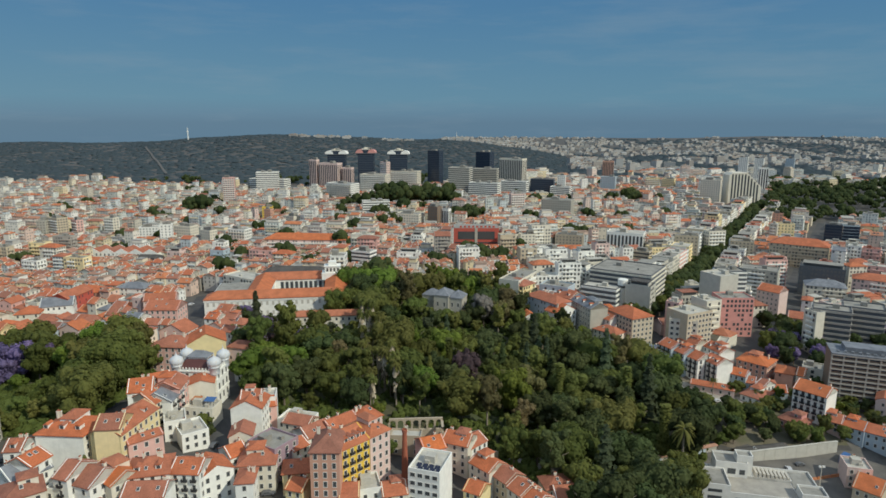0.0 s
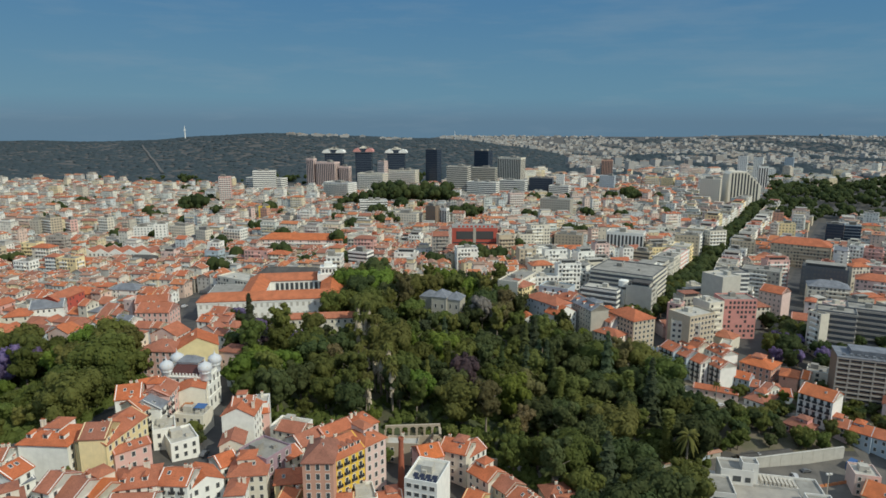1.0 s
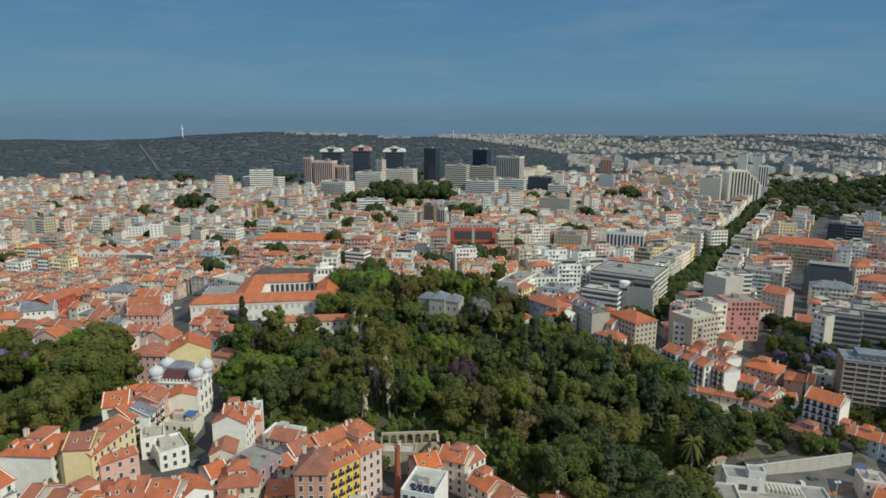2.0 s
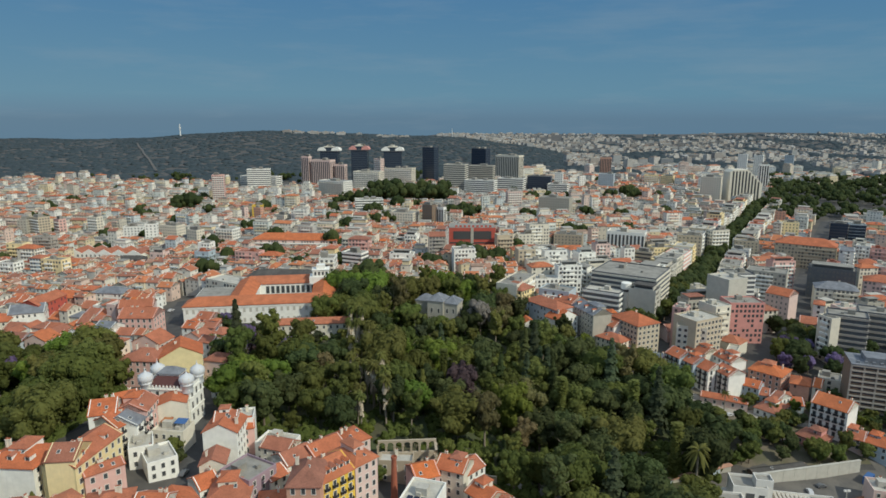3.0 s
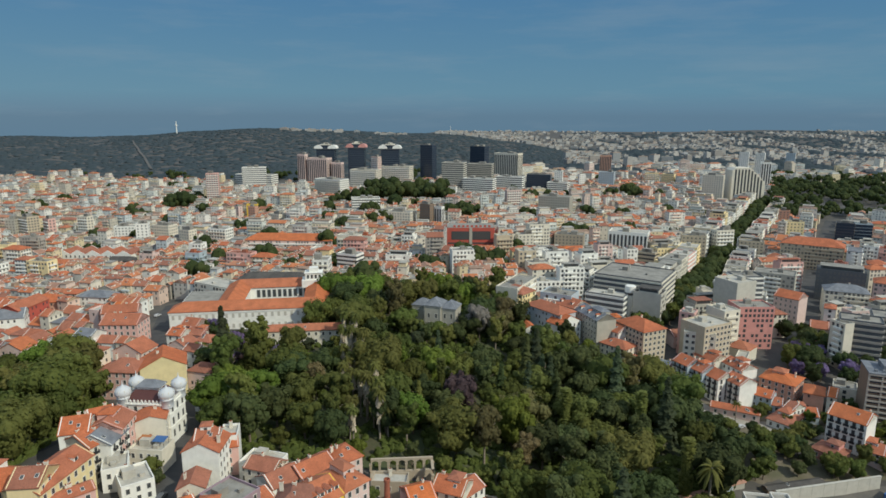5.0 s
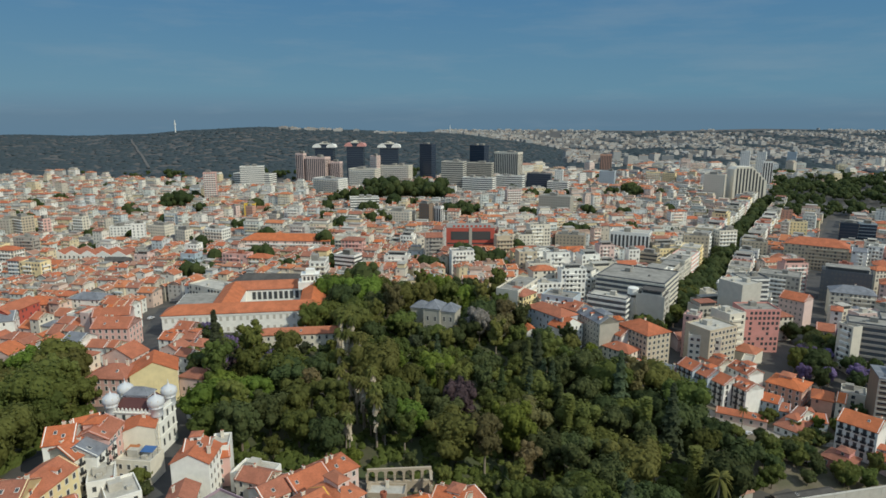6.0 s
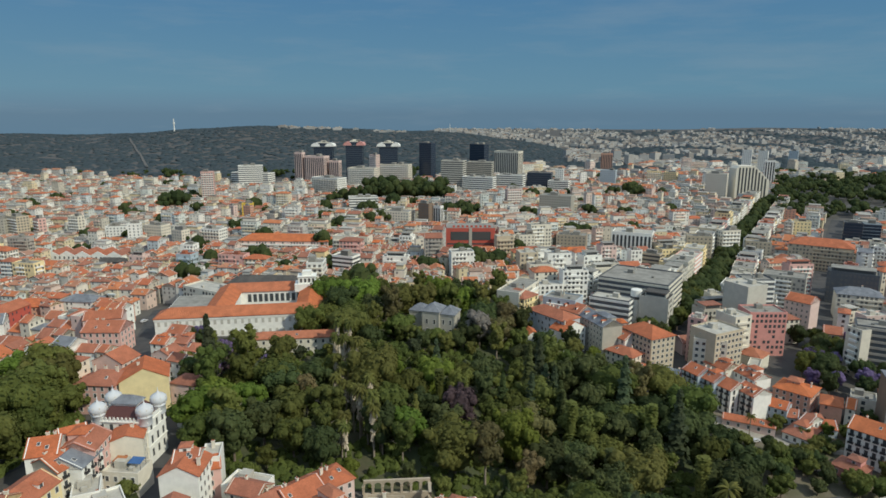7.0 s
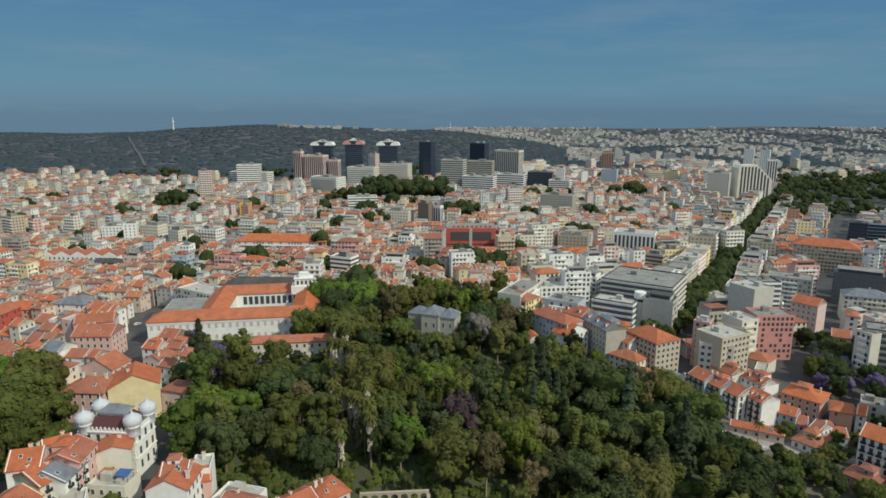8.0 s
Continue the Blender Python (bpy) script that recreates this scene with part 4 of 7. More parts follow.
house(-109.7, 172.4, 5.2, 11.0, 12.3, -16.5, "gable", "white", "terra", sides='fr', balcony=True)
house(-104.4, 173.1, 8.7, 12.0, 10.7, -19.4, "gable", "white", "old", sides='fr')
house(-100.1, 176.7, 12.9, 10.0, 10.1, -34.4, "gable", "offwhite", "orange", sides='r')
house(-123.5, 173.0, 7.3, 9.0, 13.9, 75.4, "gable", "white", "terra", sides='f', chimneys=2)
house(-163.5, 208.0, 6.2, 14.0, 14.8, 16.0, "flat", "grey", "felt", sides='fr')
house(-119.3, 163.0, 9.9, 10.0, 10.7, 37.2, "hip", "offwhite", "old", sides='fr')
house(-88.2, 171.9, 12.5, 9.0, 9.5, 2.8, "gable", "white", "terra", sides='f')

# houses across the street, below the park
house(-73.4, 225.7, 11.6, 12.0, 13.5, 0.2, "gablef", "white", "terra", sides='r', chimneys=1)
house(-73.4, 228.1, 7.7, 8.0, 15.3, 7.7, "gable", "white", "terra", sides='f', chimneys=1)
house(-69.3, 236.5, 5.6, 9.0, 12.0, 10.9, "flat", "white", "gravel", sides='f')
house(-69.3, 234.3, 5.8, 9.0, 9.9, 20.5, "gable", "pink", "terra", sides='f')
house(-56.7, 230.6, 13.2, 9.0, 6.9, -16.4, "flat", "white", "gravel", sides='f')
house(-72.0, 210.2, 7.9, 9.0, 10.2, 9.1, "gablef", "offwhite", "terra", sides='r')
house(-72.5, 201.5, 6.6, 9.0, 7.5, 43.5, "gable", "white", "terra", sides='f')
house(-62.4, 197.1, 12.0, 12.0, 9.4, 6.9, "hip", "offwhite", "terra", sides='fr', chimneys=1)
house(-59.6, 205.1, 11.4, 13.0, 11.3, 59.3, "flat", "mauve", "felt", sides='fr')
house(-54.1, 224.0, 11.0, 8.0, 9.7, -19.1, "gable", "offwhite", "terra", sides='f')
house(-48.5, 219.9, 11.3, 10.0, 8.7, 43.8, "gable", "white", "terra", sides='fr')
house(-53.1, 208.5, 7.1, 8.0, 8.6, 51.8, "gable", "white", "terra", sides='f')
house(-39.8, 225.5, 13.0, 11.0, 9.6, 44.1, "gable", "palepink", "terra", sides='f', chimneys=2)
house(-31.0, 233.0, 9.7, 11.0, 10.6, 40.0, "hip", "palepink", "terra", sides='fr', chimneys=2)
house(-49.4, 195.9, 8.8, 9.0, 8.3, 9.2, "hip", "cream", "terra", sides='f')
house(-46.9, 189.1, 6.2, 8.0, 6.4, -17.8, "gable", "paleyellow", "terra", sides='f')
house(-37.3, 190.0, 9.4, 14.0, 22.4, 0.2, "hip", "salmon", "old", sides='f', chimneys=2, win=(1.1, 1.9), rise=4.0)
house(-33.5, 197.0, 12.0, 13.0, 20.5, 45.9, "gable", "yellow", "orange", sides='f', balcony=True, dormers=5, chimneys=1, win=(1.1, 1.7))
house(-26.3, 206.4, 9.0, 13.0, 20.3, 46.4, "hip", "palepink", "orange", sides='f', chimneys=1, win=(1.1, 1.8))
house(-4.0, 194.3, 10.9, 14.0, 17.8, -17.9, "flat", "white", "gravel", sides='f', step=2.2, win=(1.6, 1.4), chimneys=0)
house(-4.4, 214.1, 8.4, 10.0, 12.9, 22.8, "gable", "pink", "orange", sides='f')
house(6.5, 222.1, 10.5, 10.0, 12.0, -23.6, "gable", "offwhite", "terra", sides='f')
house(10.0, 225.0, 12.1, 9.0, 9.6, 45.6, "gable", "white", "terra", sides='fr')
house(-30.3, 187.3, 6.4, 9.0, 8.1, 5.7, "gable", "paleyellow", "terra", sides='f')
house(-24.9, 192.7, 7.5, 10.0, 8.0, 15.3, "flat", "white", "gravel", sides='f')
house(-16.4, 191.5, 8.2, 9.0, 8.1, 13.7, "gable", "offwhite", "terra", sides='f')
house(-14.0, 227.1, 11.9, 6.0, 7.6, -4.0, "flat", "stone", "gravel", sides='f', chimneys=0, step=3.2, label='roofless beige stone house with empty windows beside the ruin')

# row along the lane under the park
house(16.3, 208.7, 10.1, 9.0, 12.4, -47.7, "gable", "offwhite", "terra", sides='f', chimneys=1)
house(22.9, 204.2, 9.0, 9.0, 12.3, -52.3, "gable", "beige", "terra", sides='f', chimneys=2)
house(27.9, 196.8, 7.3, 9.0, 13.2, -55.5, "gable", "offwhite", "terra", sides='f', chimneys=2)
house(31.9, 192.0, 6.8, 9.0, 13.1, -47.9, "gable", "white", "terra", sides='f', chimneys=2)
house(12.0, 198.4, 6.5, 8.0, 8.9, -30.7, "gable", "paleyellow", "terra", sides='f')
house(42.3, 213.4, 10.9, 9.0, 7.2, 11.7, "hip", "beige", "old", sides='f')
house(45.3, 208.8, 10.7, 9.0, 7.4, 7.6, "gable", "white", "terra", sides='f')

# houses right of the park
# blue-grey on the first two stands in for shade on white fronts
house(128.5, 337.0, 9.9, 11.0, 12.7, -65.5, "gable", "blue", "terra", sides='f', balcony=True, win=(1.35, 2.2))
house(133.7, 331.3, 9.6, 11.0, 12.5, -65.5, "gable", "blue", "terra", sides='f', balcony=True, win=(1.35, 2.2))
house(139.1, 325.7, 10.1, 11.0, 11.9, -66.0, "gable", "white", "terra", sides='fr', balcony=True, win=(1.35, 2.2))
house(147.5, 321.0, 10.5, 11.0, 11.9, -67.9, "gable", "white", "terra", sides='f', balcony=True, dormers=2, win=(1.35, 2.2))
house(156.4, 340.4, 13.4, 10.0, 10.7, -71.3, "gable", "white", "terra", sides='f', dormers=2)
house(145.4, 350.1, 13.0, 10.0, 10.3, -62.0, "gable", "offwhite", "old", sides='f')
house(174.3, 332.2, 16.1, 15.0, 8.6, -46.0, "hip", "salmon", "orange", sides='fr', chimneys=2, rise=3)
house(158.9, 319.3, 9.1, 9.0, 6.6, -41.8, "gable", "blue", "terra", sides='f')
house(162.5, 317.4, 8.7, 9.0, 3.6, -30.5, "gable", "blue", "terra", sides='f')
house(166.2, 306.1, 4.8, 9.0, 7.0, -62.0, "gable", "white", "terra", sides='fr')
house(172.8, 308.5, 10.3, 9.0, 3.6, -15.3, "gable", "blue", "terra", sides='f')
house(160.5, 302.4, 10.2, 14.0, 3.6, -50.6, "hip", "white", "terra", sides='f', chimneys=0)
house(140.9, 309.7, 21.1, 6.0, 3.6, -27.6, "gable", "palepink", "terra", sides='f', chimneys=0, step=4)
house(181.0, 288.0, 15.0, 13.0, 13.9, -50.4, "gable", "white", "orange", sides='f', balcony=True, chimneys=2, win=(1.35, 2.2))
house(185.1, 278.5, 8.7, 10.0, 4.9, -40.6, "gable", "palepink", "terra", sides='f')
house(192.9, 273.4, 9.1, 10.0, 6.2, -46.5, "gable", "blue", "terra", sides='f')
house(200.3, 268.7, 9.6, 10.0, 7.4, -41.0, "gable", "blue", "terra", sides='f')
house(167.1, 278.2, 11.0, 10.0, 3.9, -54.5, "hip", "rosepink", "old", sides='f', chimneys=0)
house(172.4, 373.2, 14.0, 12.0, 7.3, -48.1, "hip", "offwhite", "orange", sides='f')
house(172.9, 231.3, 9.6, 14.0, 7.9, -46.9, "gable", "beige", "orange", sides='f', chimneys=0)
house(174.2, 243.6, 9.4, 10.0, 8.6, -15.8, "flat", "palepink", "gravel", sides='f')
house(107.7, 347.6, 12.6, 9.0, 6.5, -36.0, "gable", "offwhite", "terra", sides='f')
house(119.7, 348.9, 10.5, 8.0, 5.1, -44.8, "gable", "pink", "zinc", sides='f')
house(99.7, 360.7, 16.0, 11.0, 8.7, -50.1, "hip", "offwhite", "terra", sides='fr')

# blocks along the avenue
house(143.5, 360.4, 15.7, 16.0, 20.2, -23.7, "flat", "offwhite", "gravel", sides='fr', kind='apartment_block')
house(146.4, 360.6, 20.1, 16.0, 24.8, 26.4, "flat", "beige", "gravel", sides='fr', kind='apartment_block')
house(187.8, 395.6, 20.9, 15.0, 24.6, 0.3, "flat", "rosepink", "felt", sides='fr', win=(1.7, 1.6), step=2.3, kind='apartment_block')
house(163.7, 379.2, 11.2, 14.0, 26.9, 19.7, "flat", "offwhite", "gravel", sides='f', kind='apartment_block')
house(186.0, 413.9, 17.4, 16.0, 34.7, -66.4, "flat", "palegrey", "gravel", sides='', kind='apartment_block')
house(204.6, 439.3, 17.5, 14.0, 31.8, 0.4, "flat", "charcoal", "felt", kind='apartment_block', bands='white', label='white apartment block with continuous balconies')
house(135.1, 449.5, 43.5, 38.0, 26.5, -33.0, "flat", "charcoal", "felt", near=True, kind='office_block', bands='offwhite', label='long office block with pale bands between dark floors')
house(113.2, 367.4, 22.6, 16.0, 17.7, -64.8, "hip", "beige", "terra", sides='fr', near=True, kind='apartment_block')
house(134.5, 416.5, 17.0, 14.0, 23.0, -33.0, "flat", "palegrey", "darkroof", sides='r', kind='apartment_block', label='pale grey office block with a blank front wall')
house(66.8, 387.9, 28.2, 13.0, 15.7, -55.4, "hip", "blue", "terra", sides='f', near=True, chimneys=5)
house(72.8, 375.8, 16.8, 10.0, 12.7, 34.3, "gablef", "white", "terra", sides='f', near=True)
house(78.8, 399.7, 24.2, 14.0, 16.4, -51.9, "gable", "offwhite", "terra", sides='f', near=True, dormers=3)
house(90.4, 377.4, 23.5, 12.0, 18.1, -70.7, "gable", "grey", "slate", sides='f', near=True, dormers=3)
house(100.8, 373.1, 16.0, 11.0, 12.4, -58.5, "gable", "white", "terra", sides='f', near=True)
house(110.0, 424.0, 24.0, 13.0, 17.5, -33.0, "flat", "charcoal", "gravel", kind='office_block', bands='white', label='low office block with white bands and blue-grey glass')
house(75.8, 405.8, 19.5, 14.0, 20.2, -30.9, "flat", "blue", "felt", sides='f', kind='apartment_block')
house(50.8, 412.6, 17.6, 14.0, 17.1, -42.4, "hip", "paleyellow", "terra", sides='fr', near=True, kind='apartment_block')
house(51.6, 420.5, 33.1, 14.0, 19.8, 60.9, "flat", "offwhite", "felt", sides='f', kind='apartment_block')
house(223.6, 365.5, 9.5, 6.0, 25.3, -76.7, "flat", "offwhite", "felt", sides='f', kind='apartment_block', step=4)
house(235.5, 368.1, 20.0, 14.0, 26.6, -30.0, "flat", "charcoal", "felt", kind='apartment_block', bands='concrete', label='dark apartment block with continuous pale balconies')
house(258.4, 373.7, 22.0, 16.0, 26.8, -30.0, "flat", "charcoal", "felt", kind='apartment_block', bands='concrete', label='grey apartment block with continuous balconies')
house(288.5, 463.1, 26.9, 16.0, 18.0, -25.1, "hip", "offwhite", "slate", sides='f', kind='apartment_block')
house(345.6, 601.4, 50.0, 22.0, 21.8, -34.0, "hip", "beige", "terra", sides='f', kind='apartment_block')
house(307.8, 499.5, 32.0, 18.0, 23.9, -33.0, "flat", "charcoal", "felt", sides='f', kind='apartment_block')
house(338.0, 478.4, 32.0, 16.0, 19.8, -33.0, "hip", "palepink", "terra", sides='f', kind='apartment_block')
house(248.3, 482.8, 27.0, 18.0, 24.1, -33.0, "flat", "grey", "felt", sides='f', kind='apartment_block')
house(238.7, 443.2, 15.9, 14.0, 17.4, -51.0, "gable", "palepink", "terra", sides='f', near=False)
house(235.4, 403.9, 9.8, 12.0, 10.0, -29.7, "gable", "palepink", "terra", sides='f', near=False)

# the old town beyond the square
house(-157.0, 345.1, 18.5, 14.0, 12.3, 0.3, "gable", "pink", "terra", sides='fr', near=True, chimneys=2)
house(-133.7, 306.4, 14.5, 11.0, 10.4, -13.6, "gablef", "palepink", "terra", sides='r', near=True)
house(-125.7, 281.8, 15.7, 14.0, 11.4, -5.2, "hip", "pink", "terra", sides='fr', near=True, chimneys=3)
house(-112.0, 285.3, 17.2, 14.0, 12.4, 21.1, "gablef", "paleyellow", "terra", sides='r', near=True)
house(-167.1, 362.5, 17.9, 11.0, 13.4, 15.1, "gable", "palepink", "old", sides='f', near=True)
house(-233.8, 371.4, 17.7, 14.0, 12.7, 19.9, "gable", "white", "slate", sides='fr', near=True)
house(-243.8, 359.8, 13.1, 13.0, 11.7, 15.0, "hip", "offwhite", "terra", sides='fr', near=True)
house(-210.7, 420.0, 20.7, 12.0, 11.3, -7.9, "hip", "white", "slate", sides='fr', near=True)
house(-238.2, 414.4, 18.2, 14.0, 11.8, 9.4, "hip", "salmon", "terra", sides='fr', near=True)
house(-232.1, 382.6, 24.0, 12.0, 16.0, 84.2, "gable", "red", "terra", sides='f', near=False, label='town house wrapped in red scaffold netting')
market_hall(-321.0, 632.0, 74.0, 24.0, 9.5, -3.7)
house(-287.0, 606.0, 29.0, 11.0, 6.0, -3.7, "hip", "charcoal", "darkroof", sides="f", near=True, chimneys=0, label="low shed with a dark hipped roof before the market hall")
house(-136.6, 625.9, 83.0, 20.0, 14.1, -3.8, "hip", "palepink", "orange", sides='f', near=True, step=4, kind='apartment_block', label='long pink palace with an orange tiled roof')
house(-101.9, 433.6, 47.7, 16.0, 12.2, -3.6, "hip", "maroon", "darkroof", sides='f', near=False, kind='office_block', label='long dark hall with a black roof')
house(-130.8, 417.7, 36.2, 15.0, 12.3, -30.8, "flat", "offwhite", "gravel", sides='f', kind='apartment_block')

# far blocks and towers
tower(-307.6, 1127.0, 73.6, 22.0, 26.5, 0.0, "bands", "white", "felt", label='white stepped block with a dark glass front')
tower(-307.0, 1112.7, 41.2, 21.0, 39.9, 0.0, "bands", "white", "felt", label='white stepped block with dark glass floors')
tower(-325.5, 963.4, 18.7, 20.0, 47.5, 0.0, "balconies", "pink", "felt", label='slim pink tower with white balconies')
tower(-225.5, 1116.6, 17.6, 22.0, 59.5, 0.0, "ribs", "palepink", "felt")
tower(-196.0, 1111.1, 40.0, 20.0, 53.5, 0.0, "ribs", "palepink", "felt", label='pale pink tower block with tall vertical ribs')
tower(-165.2, 1106.1, 20.4, 20.0, 45.6, 0.0, "ribs", "palepink", "felt")
tower(-157.2, 994.0, 52.6, 22.0, 31.4, 0.0, "balconies", "white", "felt")
tower(-113.6, 1063.8, 50.6, 22.0, 37.3, 0.0, "balconies", "offwhite", "felt")
tower(-103.1, 1135.5, 18.0, 18.0, 51.8, 0.0, "balconies", "palepink", "felt")
tower(-66.7, 1135.1, 55.0, 20.0, 35.8, 0.0, "balconies", "offwhite", "felt")
tower(-193.5, 1165.9, 31.0, 24.0, 71.1, 0.0, "glass", "charcoal", "felt", label='dark glass tower under a white stepped crown', crown='white')
tower(-139.0, 1158.4, 28.0, 24.0, 72.6, 0.0, "glass", "charcoal", "felt", label='dark glass tower with a red and white crown', crown='rosepink')
tower(-80.0, 1153.9, 31.0, 24.0, 70.4, 0.0, "glass", "charcoal", "felt", label='dark glass tower under a white stepped crown', crown='white')
tower(-13.4, 1151.0, 28.2, 24.0, 70.3, 0.0, "glass", "dark", "felt", label='near-black glass tower with a flat top')
tower(83.9, 1273.7, 36.8, 24.0, 61.0, 0.0, "glass", "dark", "felt", label='dark blue glass tower')
tower(130.6, 1188.1, 51.1, 22.0, 55.0, 0.0, "ribs", "offwhite", "felt", label='pale tower with vertical ribs')
tower(29.1, 1044.6, 40.3, 26.0, 49.4, 0.0, "bands", "palegrey", "felt")
tower(74.4, 1093.2, 45.2, 20.0, 43.2, 0.0, "bands", "grey", "felt")
tower(67.1, 1014.0, 52.0, 18.0, 27.7, 0.0, "bands", "white", "felt")
tower(121.1, 1063.4, 47.0, 18.0, 26.2, 0.0, "bands", "white", "felt")
tower(-90.1, 845.4, 39.0, 20.0, 22.5, 0.0, "bands", "white", "felt")
tower(-39.7, 753.7, 33.5, 18.0, 18.9, 0.0, "windows", "offwhite", "felt")
tower(-9.6, 742.6, 16.5, 18.0, 28.0, 0.0, "windows", "brown", "felt")
tower(4.2, 740.6, 11.2, 16.0, 25.3, 0.0, "ribs", "white", "felt", label='slim white tower with vertical ribs')
tower(104.4, 890.1, 21.3, 18.0, 26.1, 0.0, "balconies", "palepink", "felt")
tower(155.5, 852.0, 45.3, 20.0, 24.9, 0.0, "windows", "grey", "felt")
tower(195.1, 1045.1, 37.0, 18.0, 21.1, 0.0, "bands", "white", "felt")
tower(187.3, 636.4, 40.9, 20.0, 21.7, 0.0, "ribs", "white", "gravel")
tower(423.9, 1000.1, 35.3, 22.0, 42.4, 0.0, "windows", "offwhite", "felt")
tower(577.4, 1145.2, 18.1, 20.0, 52.3, 0.0, "ribs", "white", "felt")
tower(631.1, 1338.3, 21.2, 20.0, 58.7, 0.0, "windows", "white", "felt")
tower(664.5, 1338.8, 21.2, 20.0, 56.4, 0.0, "windows", "white", "felt")
tower(819.5, 1504.5, 22.5, 20.0, 47.5, 0.0, "windows", "blue", "felt")
tower(435.4, 696.2, 19.9, 16.0, 25.0, 0.0, "glass", "dark", "felt")
tower(455.8, 697.6, 18.7, 16.0, 23.9, 0.0, "glass", "blue", "felt")
tower(-466.2, 733.0, 10.5, 16.0, 25.0, 0.0, "windows", "grey", "felt")
tower(-451.2, 733.5, 23.5, 18.0, 27.6, 0.0, "balconies", "beige", "felt")
tower(-431.6, 738.7, 14.5, 18.0, 23.8, 0.0, "balconies", "pink", "felt")
tower(-390.1, 736.7, 15.8, 18.0, 26.4, 0.0, "balconies", "offwhite", "felt")
tower(-338.1, 721.0, 23.2, 16.0, 18.1, 0.0, "windows", "white", "felt")
tower(-308.0, 695.9, 13.7, 16.0, 25.1, 0.0, "windows", "white", "felt")
tower(-295.1, 718.5, 25.7, 16.0, 19.3, 0.0, "windows", "offwhite", "felt")
tower(-257.6, 686.6, 18.4, 16.0, 18.6, 0.0, "windows", "offwhite", "felt")
tower(-221.3, 680.3, 24.3, 18.0, 19.5, 0.0, "balconies", "white", "felt")
tower(-64.9, 511.0, 20.6, 16.0, 15.5, 0.0, "bands", "white", "felt")
tower(-77.9, 463.5, 10.8, 14.0, 19.5, 0.0, "balconies", "white", "felt")
tower(128.1, 628.3, 30.8, 20.0, 18.2, 0.0, "windows", "stone", "felt")
tower(82.6, 612.1, 16.4, 18.0, 18.0, 0.0, "windows", "offwhite", "felt")
tower(234.6, 599.8, 24.1, 20.0, 27.0, 0.0, "windows", "beige", "felt")
tower(273.8, 628.7, 19.6, 20.0, 27.1, 0.0, "balconies", "offwhite", "felt")
tower(302.2, 627.5, 25.3, 20.0, 18.0, 0.0, "windows", "beige", "felt")
tower(287.6, 607.1, 19.0, 20.0, 13.6, 0.0, "windows", "white", "felt")
tower(169.2, 1073.9, 42.7, 18.0, 30.2, 0.0, "glass", "dark", "felt", label='low dark glass block')
tower(205.4, 1097.2, 15.5, 16.0, 34.8, 0.0, "windows", "white", "felt")
tower(252.5, 1133.2, 12.0, 16.0, 26.9, 0.0, "windows", "white", "felt")
tower(297.5, 1138.5, 30.2, 18.0, 32.0, 0.0, "windows", "blue", "felt")
tower(377.0, 1452.2, 28.1, 18.0, 40.8, 0.0, "ribs", "salmon", "felt")
tower(404.8, 1223.0, 29.2, 18.0, 23.6, 0.0, "balconies", "cream", "felt")
tower(431.1, 1208.6, 26.7, 18.0, 23.4, 0.0, "windows", "cream", "felt")
tower(303.4, 745.8, 9.3, 14.0, 18.8, 0.0, "windows", "white", "felt")
tower(207.1, 593.4, 24.0, 16.0, 16.2, 0.0, "windows", "cream", "felt")
tower(183.1, 568.0, 17.9, 16.0, 16.6, 0.0, "bands", "beige", "felt")
tower(-228.5, 824.6, 12.5, 14.0, 19.1, 0.0, "windows", "salmon", "felt")
tower(-237.2, 851.2, 15.2, 12.0, 18.2, 0.0, "windows", "yellow", "felt")
tower(-192.5, 800.4, 21.5, 14.0, 12.9, 0.0, "windows", "offwhite", "felt")
tower(-249.0, 829.1, 11.1, 14.0, 19.2, 0.0, "windows", "palepink", "felt")
tower(434.6, 813.9, 14.5, 14.0, 18.2, 0.0, "windows", "salmon", "felt")
tower(395.1, 721.4, 20.7, 14.0, 20.8, 0.0, "windows", "cream", "felt")


